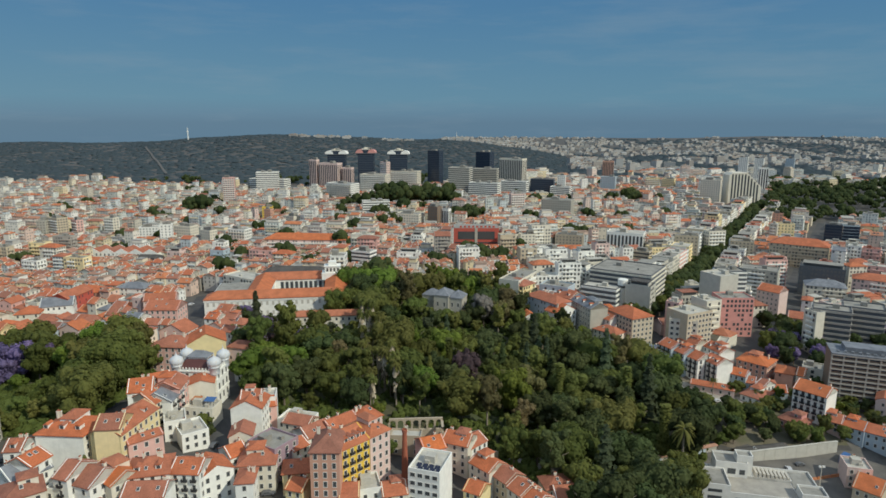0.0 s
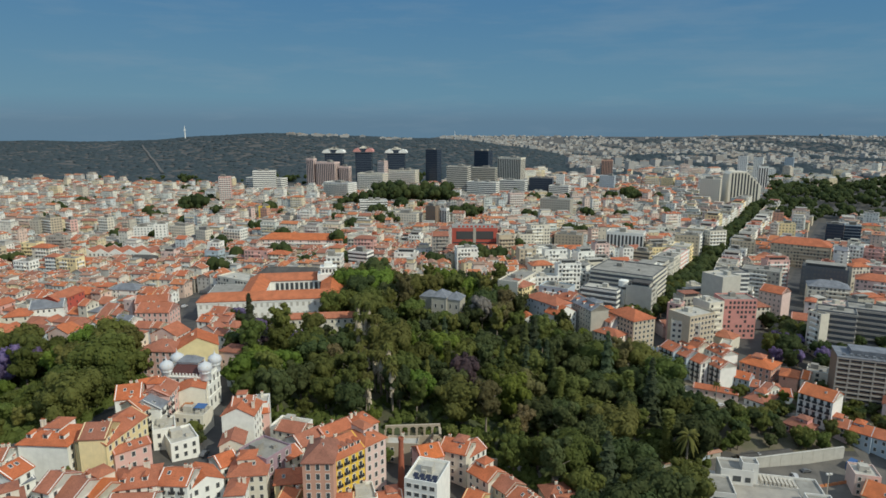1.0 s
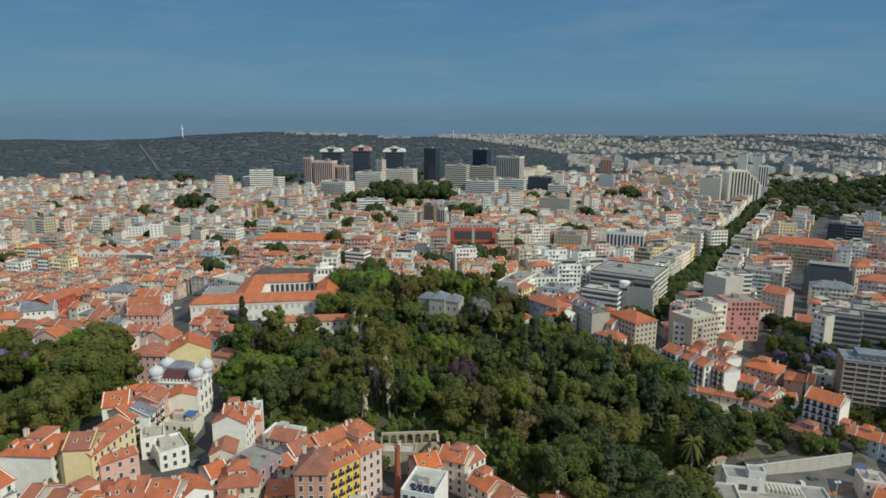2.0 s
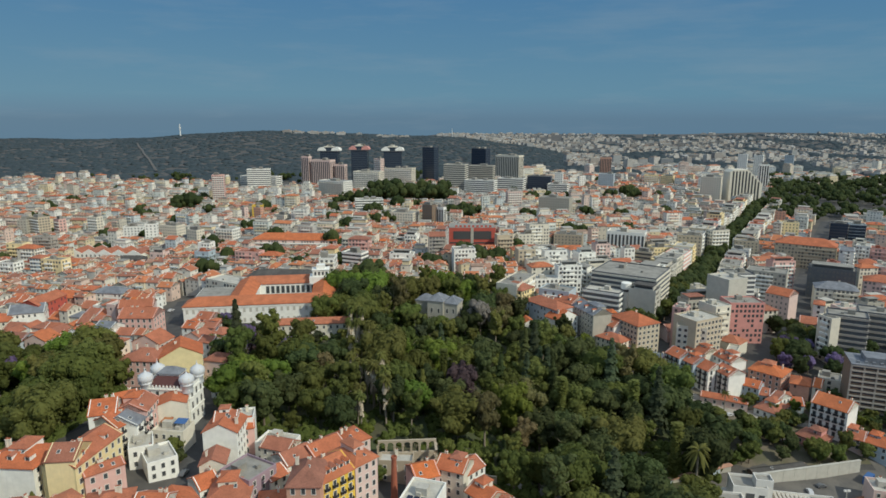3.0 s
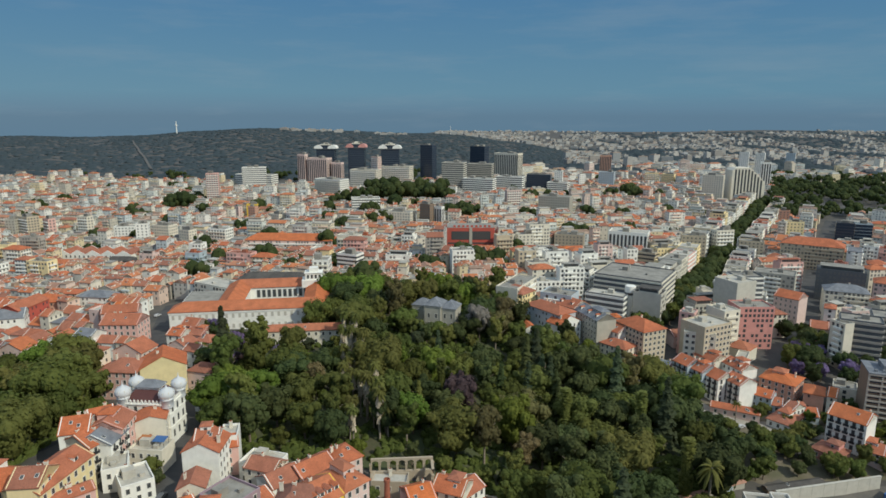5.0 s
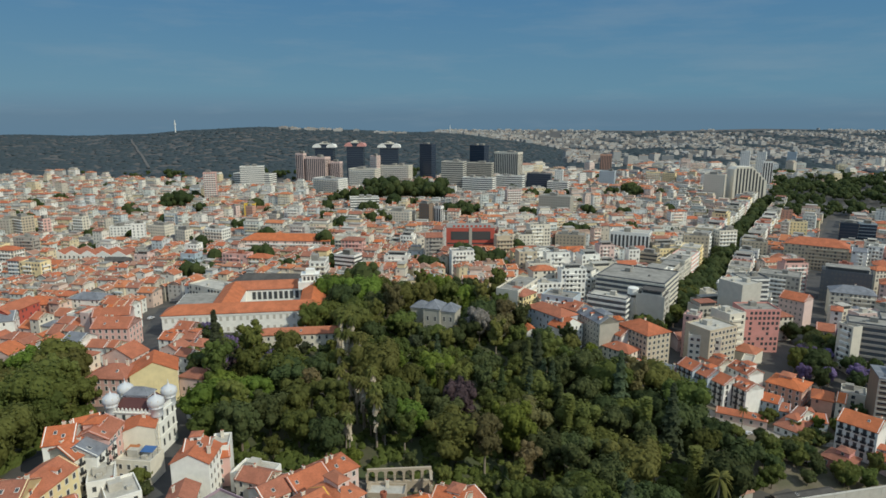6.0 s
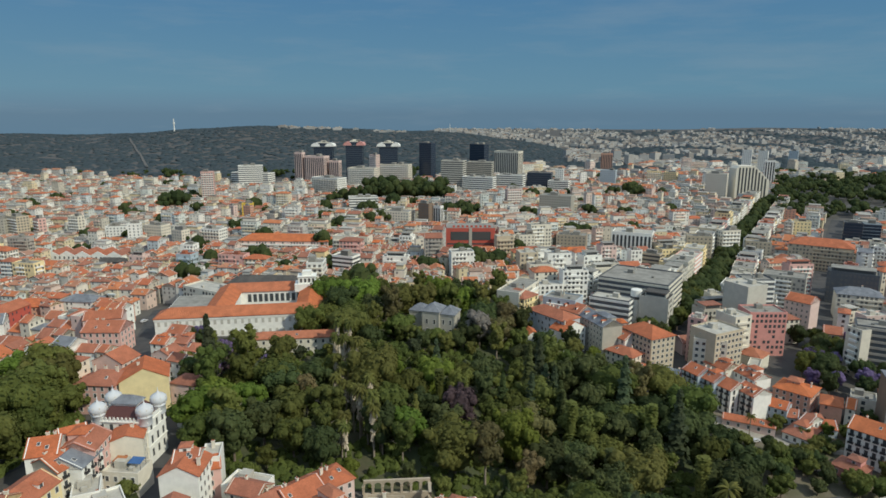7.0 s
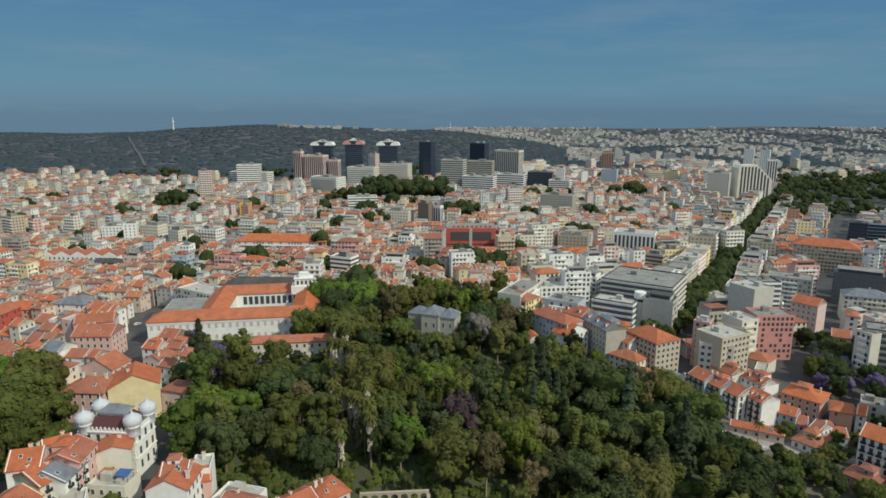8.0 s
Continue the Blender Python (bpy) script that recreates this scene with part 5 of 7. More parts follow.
# ---- the domed palace by the square ----
def domed_palace(x, y, yaw):
    z0 = ground(x, y)
    M = Mesh()
    a, b, h = 9.2, 5.6, 14.6
    M.box(-a, a, -b, b, -6, h, 0, False)
    for z, g in ((5.2, .25), (10.4, .25), (14.0, .45)):
        M.box(-a - g, a + g, -b - g, b + g, z, z + .4)
    ob = new("palace", M.data("wall", [WALLS["white"]]))
    ob.matrix_basis = place(x, y, z0, yaw)
    tagged(ob, "white neo-Moorish palace with four onion domes and a glazed court", "building")
    claim(x, y, 18, 17, yaw)
    merlon = Mesh()
    merlon.box(-.35, .35, -.15, .15, 0, .9)
    merlon.box(-.15, .15, -.15, .15, .9, 1.2)
    me = merlon.data("merlon", [WALLS["white"]])
    for k in range(12):
        u = -a + 1.6 + k * (2 * a - 3.2) / 11
        for vx, vy, t in ((u, -b, 0), (u, b, 0), (-a, u * b / a, 90), (a, u * b / a, 90)):
            o = part("merlon", me, None, ob)
            o.matrix_basis = place(vx, vy, h, t)
    D = Mesh()
    D.tube([(2.1, h - 1.5), (2.1, h + 1.2), (2.3, h + 1.3), (2.3, h + 1.7), (1.9, h + 1.8), (2.65, h + 2.5), (2.85, h + 3.4), (2.55, h + 4.5), (1.6, h + 5.3), (.5, h + 5.8), (.16, h + 6.6), (.05, h + 7.8)], 16)
    dm = D.data("dome", [plaster("dome_lead", (0.62, 0.63, 0.64), 0.6)], True)
    for sx_ in (-1, 1):
        for sy_ in (-1, 1):
            o = part("dome", dm, None, ob, "pale ribbed onion dome with a spike")
            o.matrix_basis = place(sx_ * (a - 1.2), sy_ * (b - 1.2), 0)
            for k in range(8):
                r = Mesh()
                c, s = math.cos(k * .785), math.sin(k * .785)
                r.box(c * 2.6 - .1, c * 2.6 + .1, s * 2.6 - .1, s * 2.6 + .1, h + 2.2, h + 4.6)
                part("rib", r, WALLS["offwhite"], o)
    C = Mesh()
    C.solid([(-7.6, -4.9, h), (7.6, -4.9, h), (7.6, 4.9, h), (-7.6, 4.9, h), (-4.6, -2.6, h + 3.6), (4.6, -2.6, h + 3.6), (4.6, 2.6, h + 3.6), (-4.6, 2.6, h + 3.6)],
            [(4, 5, 6, 7), (0, 1, 5, 4), (1, 2, 6, 5), (2, 3, 7, 6), (3, 0, 4, 7)])
    part("court_drum", C, WALLS["maroon"], ob, "dark maroon drum of the glazed court")
    P = Mesh()
    P.box(-4.0, 4.0, -2.2, 2.2, h + 3.6, h + 4.5, 1)
    hip_roof(P, 8.6, 4.9, h + 4.5, 2.2, .4, .2)
    part("court_roof", P, [ROOFS["slate"], WALLS["white"]], ob, "grey hipped lantern roof on a white band")
    W = window_mesh(1.2, 2.6)
    for wx, wy, wz, turn, i, n in window_spots(2 * a - 2, 2 * b, 14, "fr", 3.0, 5.0):
        o = part("window", W, None, ob)
        o.matrix_basis = place(wx * (a / (a - 1)) if turn == 90 else wx, wy, wz, turn)
    return ob


domed_palace(-101.2, 250.0, -5)


def awning(x, y, z, w, d, yaw, mat, words):
    """A sloping sheet of canvas on four thin posts."""
    ob = new("awning", None)
    ob.matrix_basis = place(x, y, z, yaw)
    tagged(ob, words, "awning")
    M = Mesh()
    M.solid([(-w / 2, -d / 2, 2.1), (w / 2, -d / 2, 2.1), (w / 2, d / 2, 2.6), (-w / 2, d / 2, 2.6), (-w / 2, -d / 2, 2.2), (w / 2, -d / 2, 2.2), (w / 2, d / 2, 2.7), (-w / 2, d / 2, 2.7)],
            [(3, 2, 1, 0), (4, 5, 6, 7), (0, 1, 5, 4), (1, 2, 6, 5), (2, 3, 7, 6), (3, 0, 4, 7)])
    part("canvas", M, mat, ob)
    for u in (-1, 1):
        for v in (-1, 1):
            M = Mesh()
            M.box(u * (w / 2 - .1) - .05, u * (w / 2 - .1) + .05, v * (d / 2 - .1) - .05, v * (d / 2 - .1) + .05, 0, 2.3 + v * .2)
            part("post", M, IRON, ob)
    return ob


awning(-91.0, 231.5, ground(-94, 231.3) + 6.72, 4.2, 3.2, -7, BLUE, "blue canvas awning on a roof terrace")
awning(-96.4, 232.4, ground(-94, 231.3) + 6.72, 3.6, 2.8, -7, RUST, "rust-coloured canvas awning on a roof terrace")


# ---- the long museum ----
def museum(x, y, w, d, h, yaw):
    z0 = ground(x, y)
    t = 13.0
    M = Mesh()
    a, b = w / 2, d / 2
    M.box(-a, a, -b, -b + t, -6, h, 0, False)
    M.box(-a * .45, a, b - t, b, -6, h, 0, False)
    M.box(-a, -a * .45, -b + t, b - 8, -6, h - 2.2, 0, False)
    M.box(-a * .3 - t / 2, -a * .3 + t / 2, -b + t, b - t, -6, h, 0, False)
    M.box(a - t, a, -b + t, b - t, -6, h, 0, False)
    M.box(-a - .3, a + .3, -b - .3, -b + 1, h - 1.2, h - .2)
    ob = new("museum", M.data("wall", [WALLS["white"]]))
    ob.matrix_basis = place(x, y, z0, yaw)
    tagged(ob, "long cream museum with four orange-roofed wings round a court", "building")
    claim(x, y, w, d, yaw)
    for wx, wy, ww, wd in ((0, -b + t / 2, w, t), (a * .275, b - t / 2, w * .725, t), (a - t / 2, 0, t, d), (-a * .3, 0, t, d)):
        R = Mesh()
        hip_roof(R, ww, wd, h, 4.0, .6, .3, 0, wx, wy)
        part("roof", R, ROOFS["orange"], ob)
    R = Mesh()
    R.box(-a + .4, -a * .45 - .4, -b + t, b - 8.4, h - 2.2, h - 2.0)
    part("court_roof", R, ROOFS["felt"], ob, "flat grey roof of the side court")
    wm = window_mesh(1.2, 2.2).copy()
    wm.materials[1] = WALLS["palegrey"]
    for wx, wy, wz, turn, i, n in window_spots(w, d, h, "fr", 3.3, 5.4):
        o = part("window", wm, None, ob)
        o.matrix_basis = place(wx, wy, wz, turn)
    arch = Mesh()
    for k in range(12):
        u = -a * .05 + k * 3.1
        arch.box(u, u + 1.9, b - t - .3, b - t + .1, 5.5, 10.0)
    part("arcade_glass", arch, GLASS, ob)["kind"] = "stuff"
    B = Mesh()
    bx, by = a - 9, b - 12
    B.box(bx - 7, bx + 7, by - 5, by + 5, h, h + 4.5)
    B.box(bx - 5, bx + 5, by - 4, by + 4, h + 4.5, h + 8.5)
    B.box(bx - 5.4, bx + 5.4, by - 4.4, by + 4.4, h + 8.5, h + 8.9)
    B.box(bx - 2.6, bx + 2.6, by - 2.4, by + 2.4, h + 8.9, h + 11.5)
    bel = part("belvedere", B, WALLS["white"], ob, "white stepped belvedere on the roof")
    for k in range(4):
        G = Mesh()
        u = bx - 3.9 + k * 2.3
        G.box(u, u + 1.2, by - 4.1, by - 3.9, h + 5.4, h + 7.6)
        part("window", G, GLASS, bel)
    return ob


museum(-103.0, 391.0, 82, 58, 11.4, 8)
landmarks.append((-99.0, 362.0, 38, ground(-99, 365), 11.0, .2))
house(-66.0, 348.5, 43, 9, 7.5, 6, "hip", "offwhite", "orange", chimneys=0, step=3.4, label="low cream garden wing with an orange tiled roof")


for hx, hy, hw, hd, hh, hyaw, hroof, hwall, htile in ((-121, 343, 9, 10, 9, -14, "gable", "palepink", "old"), (-115, 333, 9, 9, 8, -16, "gable", "pink", "terra"), (-108, 325, 9, 9, 8, -20, "hip", "offwhite", "terra"),
                                                    (-123, 329, 8, 9, 9, -14, "gable", "white", "terra"), (-117, 318, 9, 9, 8, -18, "gablef", "palepink", "terra"), (-109, 312, 8, 8, 8, -22, "gable", "white", "old")):
    house(hx, hy, hw, hd, hh, hyaw, hroof, hwall, htile)


# ---- the roofless arcade and the brick stack ----
def ruin(x, y, yaw):
    z0 = ground(x, y)
    ob = new("ruin", None)
    ob.matrix_basis = place(x, y, z0 - 2.2, yaw)
    tagged(ob, "roofless stone ruin with an open arcade on its top", "ruin")
    claim(x, y, 22, 16, yaw)
    M = Mesh()
    M.box(-11, 11, 4, 5, -6, 6.2)
    M.box(-11, -10, -7, 4, -6, 6.0)
    M.box(10, 11, -7, 4, -6, 5.2)
    M.box(-11, 0, -7, -6.2, -6, 3.4)
    M.box(3, 10, -7, -6.2, -6, 2.4)
    M.box(-10, 10, -6.2, 4, -6, -1.5)
    part("wall", M, WALLS["stone"], ob)
    # charcoal boxes imitate the shade inside open window holes
    for k in range(6):
        O = Mesh()
        O.box(-9.6 + k * 3.3, -8.2 + k * 3.3, 3.9, 4.1, .6 + (k % 2) * .4, 3.4)
        part("dark_opening", O, WALLS["charcoal"], ob)
    for k in range(7):
        O = Mesh()
        u = -9.5 + k * 3.1
        O.box(u, u + .8, -2.0, -1.2, -3, 1.2 + 1.3 * ((k * 7) % 3))
        part("wall_stump", O, WALLS["stone"], ob)
    O = Mesh()
    O.box(-10, 10, -2.1, -1.5, -4, .4)
    part("inner_wall", O, WALLS["stone"], ob)
    P = Mesh()
    P.box(-.38, .38, -.45, .45, 0, 3.0)
    P.box(-.5, .5, -.55, .55, 2.4, 2.7)
    pm = P.data("pier", [WALLS["stone"]])
    A = Mesh()
    pts = []
    n = 8
    for yy in (-.45, .45):
        for k in range(n + 1):
            a = math.pi * k / n
            pts.append((-1.2 * math.cos(a), yy, 1.2 * math.sin(a)))
        pts += [(-1.55, yy, 0), (-1.55, yy, 1.9), (1.55, yy, 1.9), (1.55, yy, 0)]
    m = n + 5
    fs = []
    for s in (0, m):
        fs.append(tuple(s + i for i in ([*range(n + 1)] + [n + 4, n + 3, n + 2, n + 1])))
    for k in range(n):
        fs.append((k, k + 1, m + k + 1, m + k))
    fs.append((n + 2, n + 3, m + n + 3, m + n + 2))
    A.solid(pts, fs)
    am = A.data("arch", [WALLS["stone"]])
    for k in range(7):
        o = part("arch", am, None, ob)
        o.matrix_basis = place(-9.3 + k * 3.1, 4.5, 9.1)
        o = part("pier", pm, None, ob)
        o.matrix_basis = place(-10.9 + k * 3.1, 4.5, 6.2)
    o = part("pier", pm, None, ob)
    o.matrix_basis = place(10.8, 4.5, 6.2)
    for k in range(2):
        o = part("arch", am, None, ob)
        o.matrix_basis = place(10.5, 2.6 - k * 3.1, 8.1, 90)
        o = part("pier", pm, None, ob)
        o.matrix_basis = place(10.5, 1.0 - k * 3.1, 5.2)
    return ob


ruin(-10.5, 234.0, 4)

stack = new("chimney_stack", None)
stack.matrix_basis = place(-13.5, 208.0, ground(-13.5, 208))
tagged(stack, "tall tapering red brick factory chimney stack", "chimney")
S = Mesh()
S.tube([(1.25, -4), (1.25, 3), (.8, 19.5)], 16)
part("shaft", S, BRICK, stack)
S = Mesh()
S.tube([(.8, 19.5), (1.0, 19.7), (1.0, 20.6), (.75, 20.7), (.7, 19.0)], 16, cap=False)
part("cap", S, BRICK, stack)
S = Mesh()
S.box(-1.7, 1.7, -1.7, 1.7, -6, 2.2)
part("plinth", S, BRICK, stack)


# ---- the white terraced building at the yard ----
def terraced(x, y, yaw):
    z0 = ground(x, y)
    M = Mesh()
    M.box(-22, 22, -11, 11, -6, 11, 0, False)
    for x0, x1, y0, y1 in ((-12, 13, -11, -10.7), (-22, -21.7, 2, 11), (21.7, 22, -4, 11), (-2, 21.7, 10.7, 11)):
        M.box(x0, x1, y0, y1, 11, 12)
    ob = new("cultural_building", M.data("wall", [TRIM]))
    ob.matrix_basis = place(x, y, z0 - 2.0, yaw)
    tagged(ob, "white modern terraced building with stepped roofs and dark windows", "building")
    claim(x, y, 46, 26, yaw)
    for nm, x0, x1, y0, y1, z1 in (("corner_block", -22, -12, -11, 2, 13.8), ("upper_block", -15, -3, 2, 11, 16.5), ("stair_block", -7, -1, 3.5, 8.5, 19.0), ("end_block", 13, 22, -11, -4, 13.5)):
        B = Mesh()
        B.box(x0, x1, y0, y1, 11, z1)
        for u0, u1, v0, v1 in ((x0, x1, y0, y0 + .3), (x0, x1, y1 - .3, y1), (x0, x0 + .3, y0 + .3, y1 - .3), (x1 - .3, x1, y0 + .3, y1 - .3)):
            B.box(u0, u1, v0, v1, z1, z1 + .9)
        blk = part(nm, B, TRIM, ob)
        D = Mesh()
        D.box(x0 + .4, x1 - .4, y0 + .4, y1 - .4, z1, z1 + .12)
        part("roof_deck", D, ROOFS["felt"], blk)
    D = Mesh()
    D.box(-11.8, 12.8, -10.6, 1.8, 11.02, 11.2)
    part("terrace_deck", D, PAVING, ob, "tan paved roof terrace")
    D = Mesh()
    D.box(-2.8, 21.6, 2.0, 3.6, 11.02, 11.2)
    D.box(13.2, 21.6, -3.0, 2.0, 11.02, 11.2)
    D.box(14.2, 21.6, 3.6, 10.6, 11.02, 11.2)
    part("roof_deck", D, ROOFS["felt"], ob, "weathered flat roof")
    for x0, x1, z0_, z1_ in ((-20, -15, 11.4, 12.6), (-20, -15, 8.5, 9.8), (-20, -15, 4.5, 5.8), (-10, -4, 4.5, 9.8), (-3, 3, 4.5, 9.8), (4, 11, 4.5, 9.8), (15, 20, 8, 10), (15, 20, 3.5, 5.5)):
        G = Mesh()
        G.box(x0, x1, -11.08, -10.9, z0_, z1_)
        part("window", G, GLASS, ob)
    for x0, x1, z0_, z1_ in ((-10.5, -7.5, 12.5, 14.8), (-6, -4, 12.5, 14.5)):
        G = Mesh()
        G.box(x0, x1, 1.9, 2.1, z0_, z1_)
        part("window", G, GLASS, ob)
    G = Mesh()
    G.box(-22.12, -21.9, -10.8, 1.8, -3, 13.6)
    part("side_panel", G, WALLS["dark"], ob, "dark panelled flank wall")
    for k in range(9):
        G = Mesh()
        G.box(0.5 + k * 1.5, 1.4 + k * 1.5, 4.0, 9.0, 11.1, 12.9 - .12 * k)
        part("roof_step", G, STONE_TRIM, ob)
    for k in range(5):
        G = Mesh()
        G.box(14 + k * 1.8, 14.5 + k * 1.8, -3.6, -3.1, 11, 13.4)
        part("column", G, TRIM, ob)
    return ob


terraced(124.0, 227.0, -12)


# ---- the observatory in the garden ----
def observatory(x, y, yaw):
    z0 = ground(x, y)
    ob = new("observatory", None)
    ob.matrix_basis = place(x, y, z0, yaw)
    tagged(ob, "grey three-winged observatory with blue-grey roofs among trees", "building")
    claim(x, y, 28, 15, yaw)
    for u, v, w, d, h, rise in ((-8.2, 1.5, 10.5, 9, 12.6, 3.4), (0, -1.2, 9.5, 12, 14.2, 3.6), (8.6, -.4, 8.5, 11, 13.0, 3.6)):
        M = Mesh()
        M.box(u - w / 2, u + w / 2, v - d / 2, v + d / 2, -6, h, 0, False)
        M.box(u - w / 2 - .25, u + w / 2 + .25, v - d / 2 - .25, v + d / 2 + .25, h - .7, h - .2)
        for q in (-w / 2 + .5, w / 2 - .5):
            M.box(u + q - .45, u + q + .45, v - d / 2 - .14, v - d / 2, -2, h - .7)
        wing = part("wing", M, WALLS["grey"], ob)
        R = Mesh()
        hip_roof(R, w, d, h, rise, .4, .3, 0, u, v)
        part("roof", R, ROOFS["slate"], wing)
        for q in (-w * .22, w * .22):
            for zz in (2.5, 7.5):
                o = part("window", window_mesh(1.05, 2.6), None, wing)
                o.matrix_basis = place(u + q, v - d / 2, zz)
    return ob


observatory(1.2, 378.0, -18)

# walls round the yard
ret = new("retaining_wall", None)
ret.matrix_basis = place(155.0, 259.0, ground(155, 259) - 1.8, 12)
tagged(ret, "pale concrete retaining wall in panels behind the yard", "wall")
for k in range(9):
    W = Mesh()
    W.box(-24 + k * 5.4, -18.7 + k * 5.4, -.35, .35, -4, 7.4)
    W.box(-24 + k * 5.4, -18.7 + k * 5.4, -.5, .5, 7.4, 7.7)
    part("panel", W, WALLS["palegrey"], ret)
shed = house(143.0, 262.0, 26, 3, 2.4, 12, "gable", "brown", "darkroof", near=True, sides="", chimneys=0, rise=.5, label="long low shed with a dark brown roof above the yard")
low = new("boundary_wall", None)
low.matrix_basis = place(106.0, 255.0, ground(106, 255) - 0.5, 20)
tagged(low, "low painted wall with a coral tiled coping beside the park", "wall")
for k in range(6):
    W = Mesh()
    W.box(-18 + k * 6, -12.05 + k * 6, -.25, .25, -2, 3.0)
    part("panel", W, WALLS["grey" if k % 2 else "blue"], low)
    W = Mesh()
    W.box(-18 + k * 6, -12.05 + k * 6, -1.0, .9, 3.0, 3.5)
    part("coping", W, WALLS["salmon"], low)
bar = new("barrier", None)
bar.matrix_basis = place(163.0, 246.0, ground(163, 246) + .2, 14)
tagged(bar, "line of orange rubble barriers across the yard", "barrier")
for k in range(8):
    W = Mesh()
    W.solid([(-14 + k * 3.5, -.6, 0), (-10.6 + k * 3.5, -.6, 0), (-10.6 + k * 3.5, .6, 0), (-14 + k * 3.5, .6, 0), (-13.6 + k * 3.5, -.2, 1.0), (-11 + k * 3.5, -.2, 1.0), (-11 + k * 3.5, .2, 1.0), (-13.6 + k * 3.5, .2, 1.0)],
            [(4, 5, 6, 7), (0, 1, 5, 4), (1, 2, 6, 5), (2, 3, 7, 6), (3, 0, 4, 7)])
    part("block", W, RUST, bar)
box = new("container", None)
box.matrix_basis = place(179.0, 258.0, ground(179, 258), 40)
tagged(box, "blue metal container standing in the yard", "container")
W = Mesh()
W.box(-3, 3, -1.3, 1.3, 0, 3.4)
part("body", W, BLUE, box)
for k in range(8):
    W = Mesh()
    W.box(-2.9 + k * .78, -2.6 + k * .78, -1.38, 1.38, .1, 3.3)
    part("rib", W, BLUE, box)
lamp = new("lamp_post", None)
lamp.matrix_basis = place(155.0, 236.0, ground(155, 236))
tagged(lamp, "tall grey lamp post with floodlights in the yard", "lamp")
W = Mesh()
W.tube([(.22, 0), (.14, 12.0)], 8)
part("pole", W, STONE_TRIM, lamp)
for k in (-1, 1):
    W = Mesh()
    W.box(k * .7 - .5, k * .7 + .5, -.3, .3, 11.6, 12.3)
    part("floodlight", W, TRIM, lamp)
for x, y, yw, p, wd in ((157, 254, 10, 1, "dark grey"), (150, 250, 80, 0, "white"), (139, 299, 20, 0, "white"), (-151, 186, 80, 2, "blue"), (-150, 192, 84, 2, "blue"), (-151, 198, 86, 1, "dark grey"), (-150, 204, 88, 0, "white"),
                        (-58, 190, 10, 1, "dark grey"), (-64, 189, 8, 0, "white"), (-163, 395, 70, 0, "white"), (-84, 214, 80, 1, "dark grey")):
    car(x, y, yw, p, wd)


# ---- concrete slab with its brise-soleil ----
def slab_block(x, y, w, d, h, yaw):
    z0 = ground(x, y)
    M = Mesh()
    a, b = w / 2, d / 2
    M.box(-a, a, -b, b, -6, h, 0, False)
    ob = new("office_block", M.data("wall", [WALLS["brown"]]))
    ob.matrix_basis = place(x, y, z0, yaw)
    tagged(ob, "brown office slab with concrete floor bands and dark windows", "building")
    claim(x, y, w, d, yaw)
    n = 11
    fh = h / n
    for i in range(n):
        B = Mesh()
        B.box(-a - .3, a + .3, -b - .9, -b, i * fh + fh * .74, i * fh + fh * 1.0)
        part("floor_band", B, WALLS["concrete"], ob)
        G = Mesh()
        G.box(-a + .4, a - .4, -b - .1, -b + .1, i * fh + fh * .34, i * fh + fh * .7)
        part("window_band", G, TOWER_GLASS, ob)
    for k in range(int(w / 5) + 1):
        B = Mesh()
        u = -a + k * w / int(w / 5)
        B.box(u - .35, u + .35, -b - .7, -b, -3, h)
        part("pier", B, WALLS["concrete"], ob)
    R = Mesh()
    R.box(-a - .3, a + .3, -b - .9, b, h, h + .6)
    R.box(-a + 6, a - 6, -b + 3, b - 3, h + .6, h + 3.2)
    for k in range(14):
        R.box(-a + 2 + k * 3.2, -a + 3.4 + k * 3.2, -b + 1, -b + 2.2, h + .6, h + 1.7)
    part("roof", R, ROOFS["slate"], ob)
    return ob


slab_block(226.6, 299.5, 58, 16, 27.6, -22)



# ---- the red office block ----
def red_office(x, y, w, d, h, yaw):
    ob = new("office_block", None)
    ob.matrix_basis = place(x, y, ground(x, y), yaw)
    tagged(ob, "red clad office block with a large dark glass front", "building")
    claim(x, y, w, d, yaw)
    landmarks.append((x, y, w / 2, ground(x, y), h, .05))
    a, b = w / 2, d / 2
    M = Mesh()
    M.box(-a, a, -b, b, -8, h, 0, False)
    part("wall", M, WALLS["red"], ob)
    G = Mesh()
    G.box(-a * .8, a * .82, -b - .25, -b + .1, h * .52, h * .86)
    part("glass_front", G, GLASS, ob)
    for k in range(3):
        G = Mesh()
        G.box(-a * .95, a * .95, -b - .1, -b + .1, h * (.06 + k * .14), h * (.12 + k * .14))
        part("window_band", G, GLASS, ob)
    P = Mesh()
    P.box(-a * .06, a * .06, -b - .5, -b, 0, h)
    part("stair_shaft", P, WALLS["grey"], ob)
    R = Mesh()
    R.box(-a + .4, a - .4, -b + .4, b - .4, h, h + .3)
    part("roof", R, ROOFS["felt"], ob)
    for k in range(9):
        S = Mesh()
        u = -a * .72 + k * a * .18
        S.box(u, u + a * .1, -b + 2, -b + 2.3, h + .3, h + 2.2)
        part("roof_sign_bar", S, WALLS["red"], ob)
    return ob


red_office(33.0, 630.0, 45, 26, 23.0, 0)

mast = new("radio_mast", None)
mast.matrix_basis = place(-1080, 2720, ground(-1080, 2720) - 2)
tagged(mast, "tall pale radio mast on the wooded hill", "mast")
Q = Mesh()
Q.tube([(2.6, 0), (2.0, 30), (1.2, 54)], 10)
part("shaft", Q, WALLS["white"], mast)
Q = Mesh()
Q.tube([(4.0, 34), (4.0, 40)], 10)
part("platform", Q, WALLS["white"], mast)


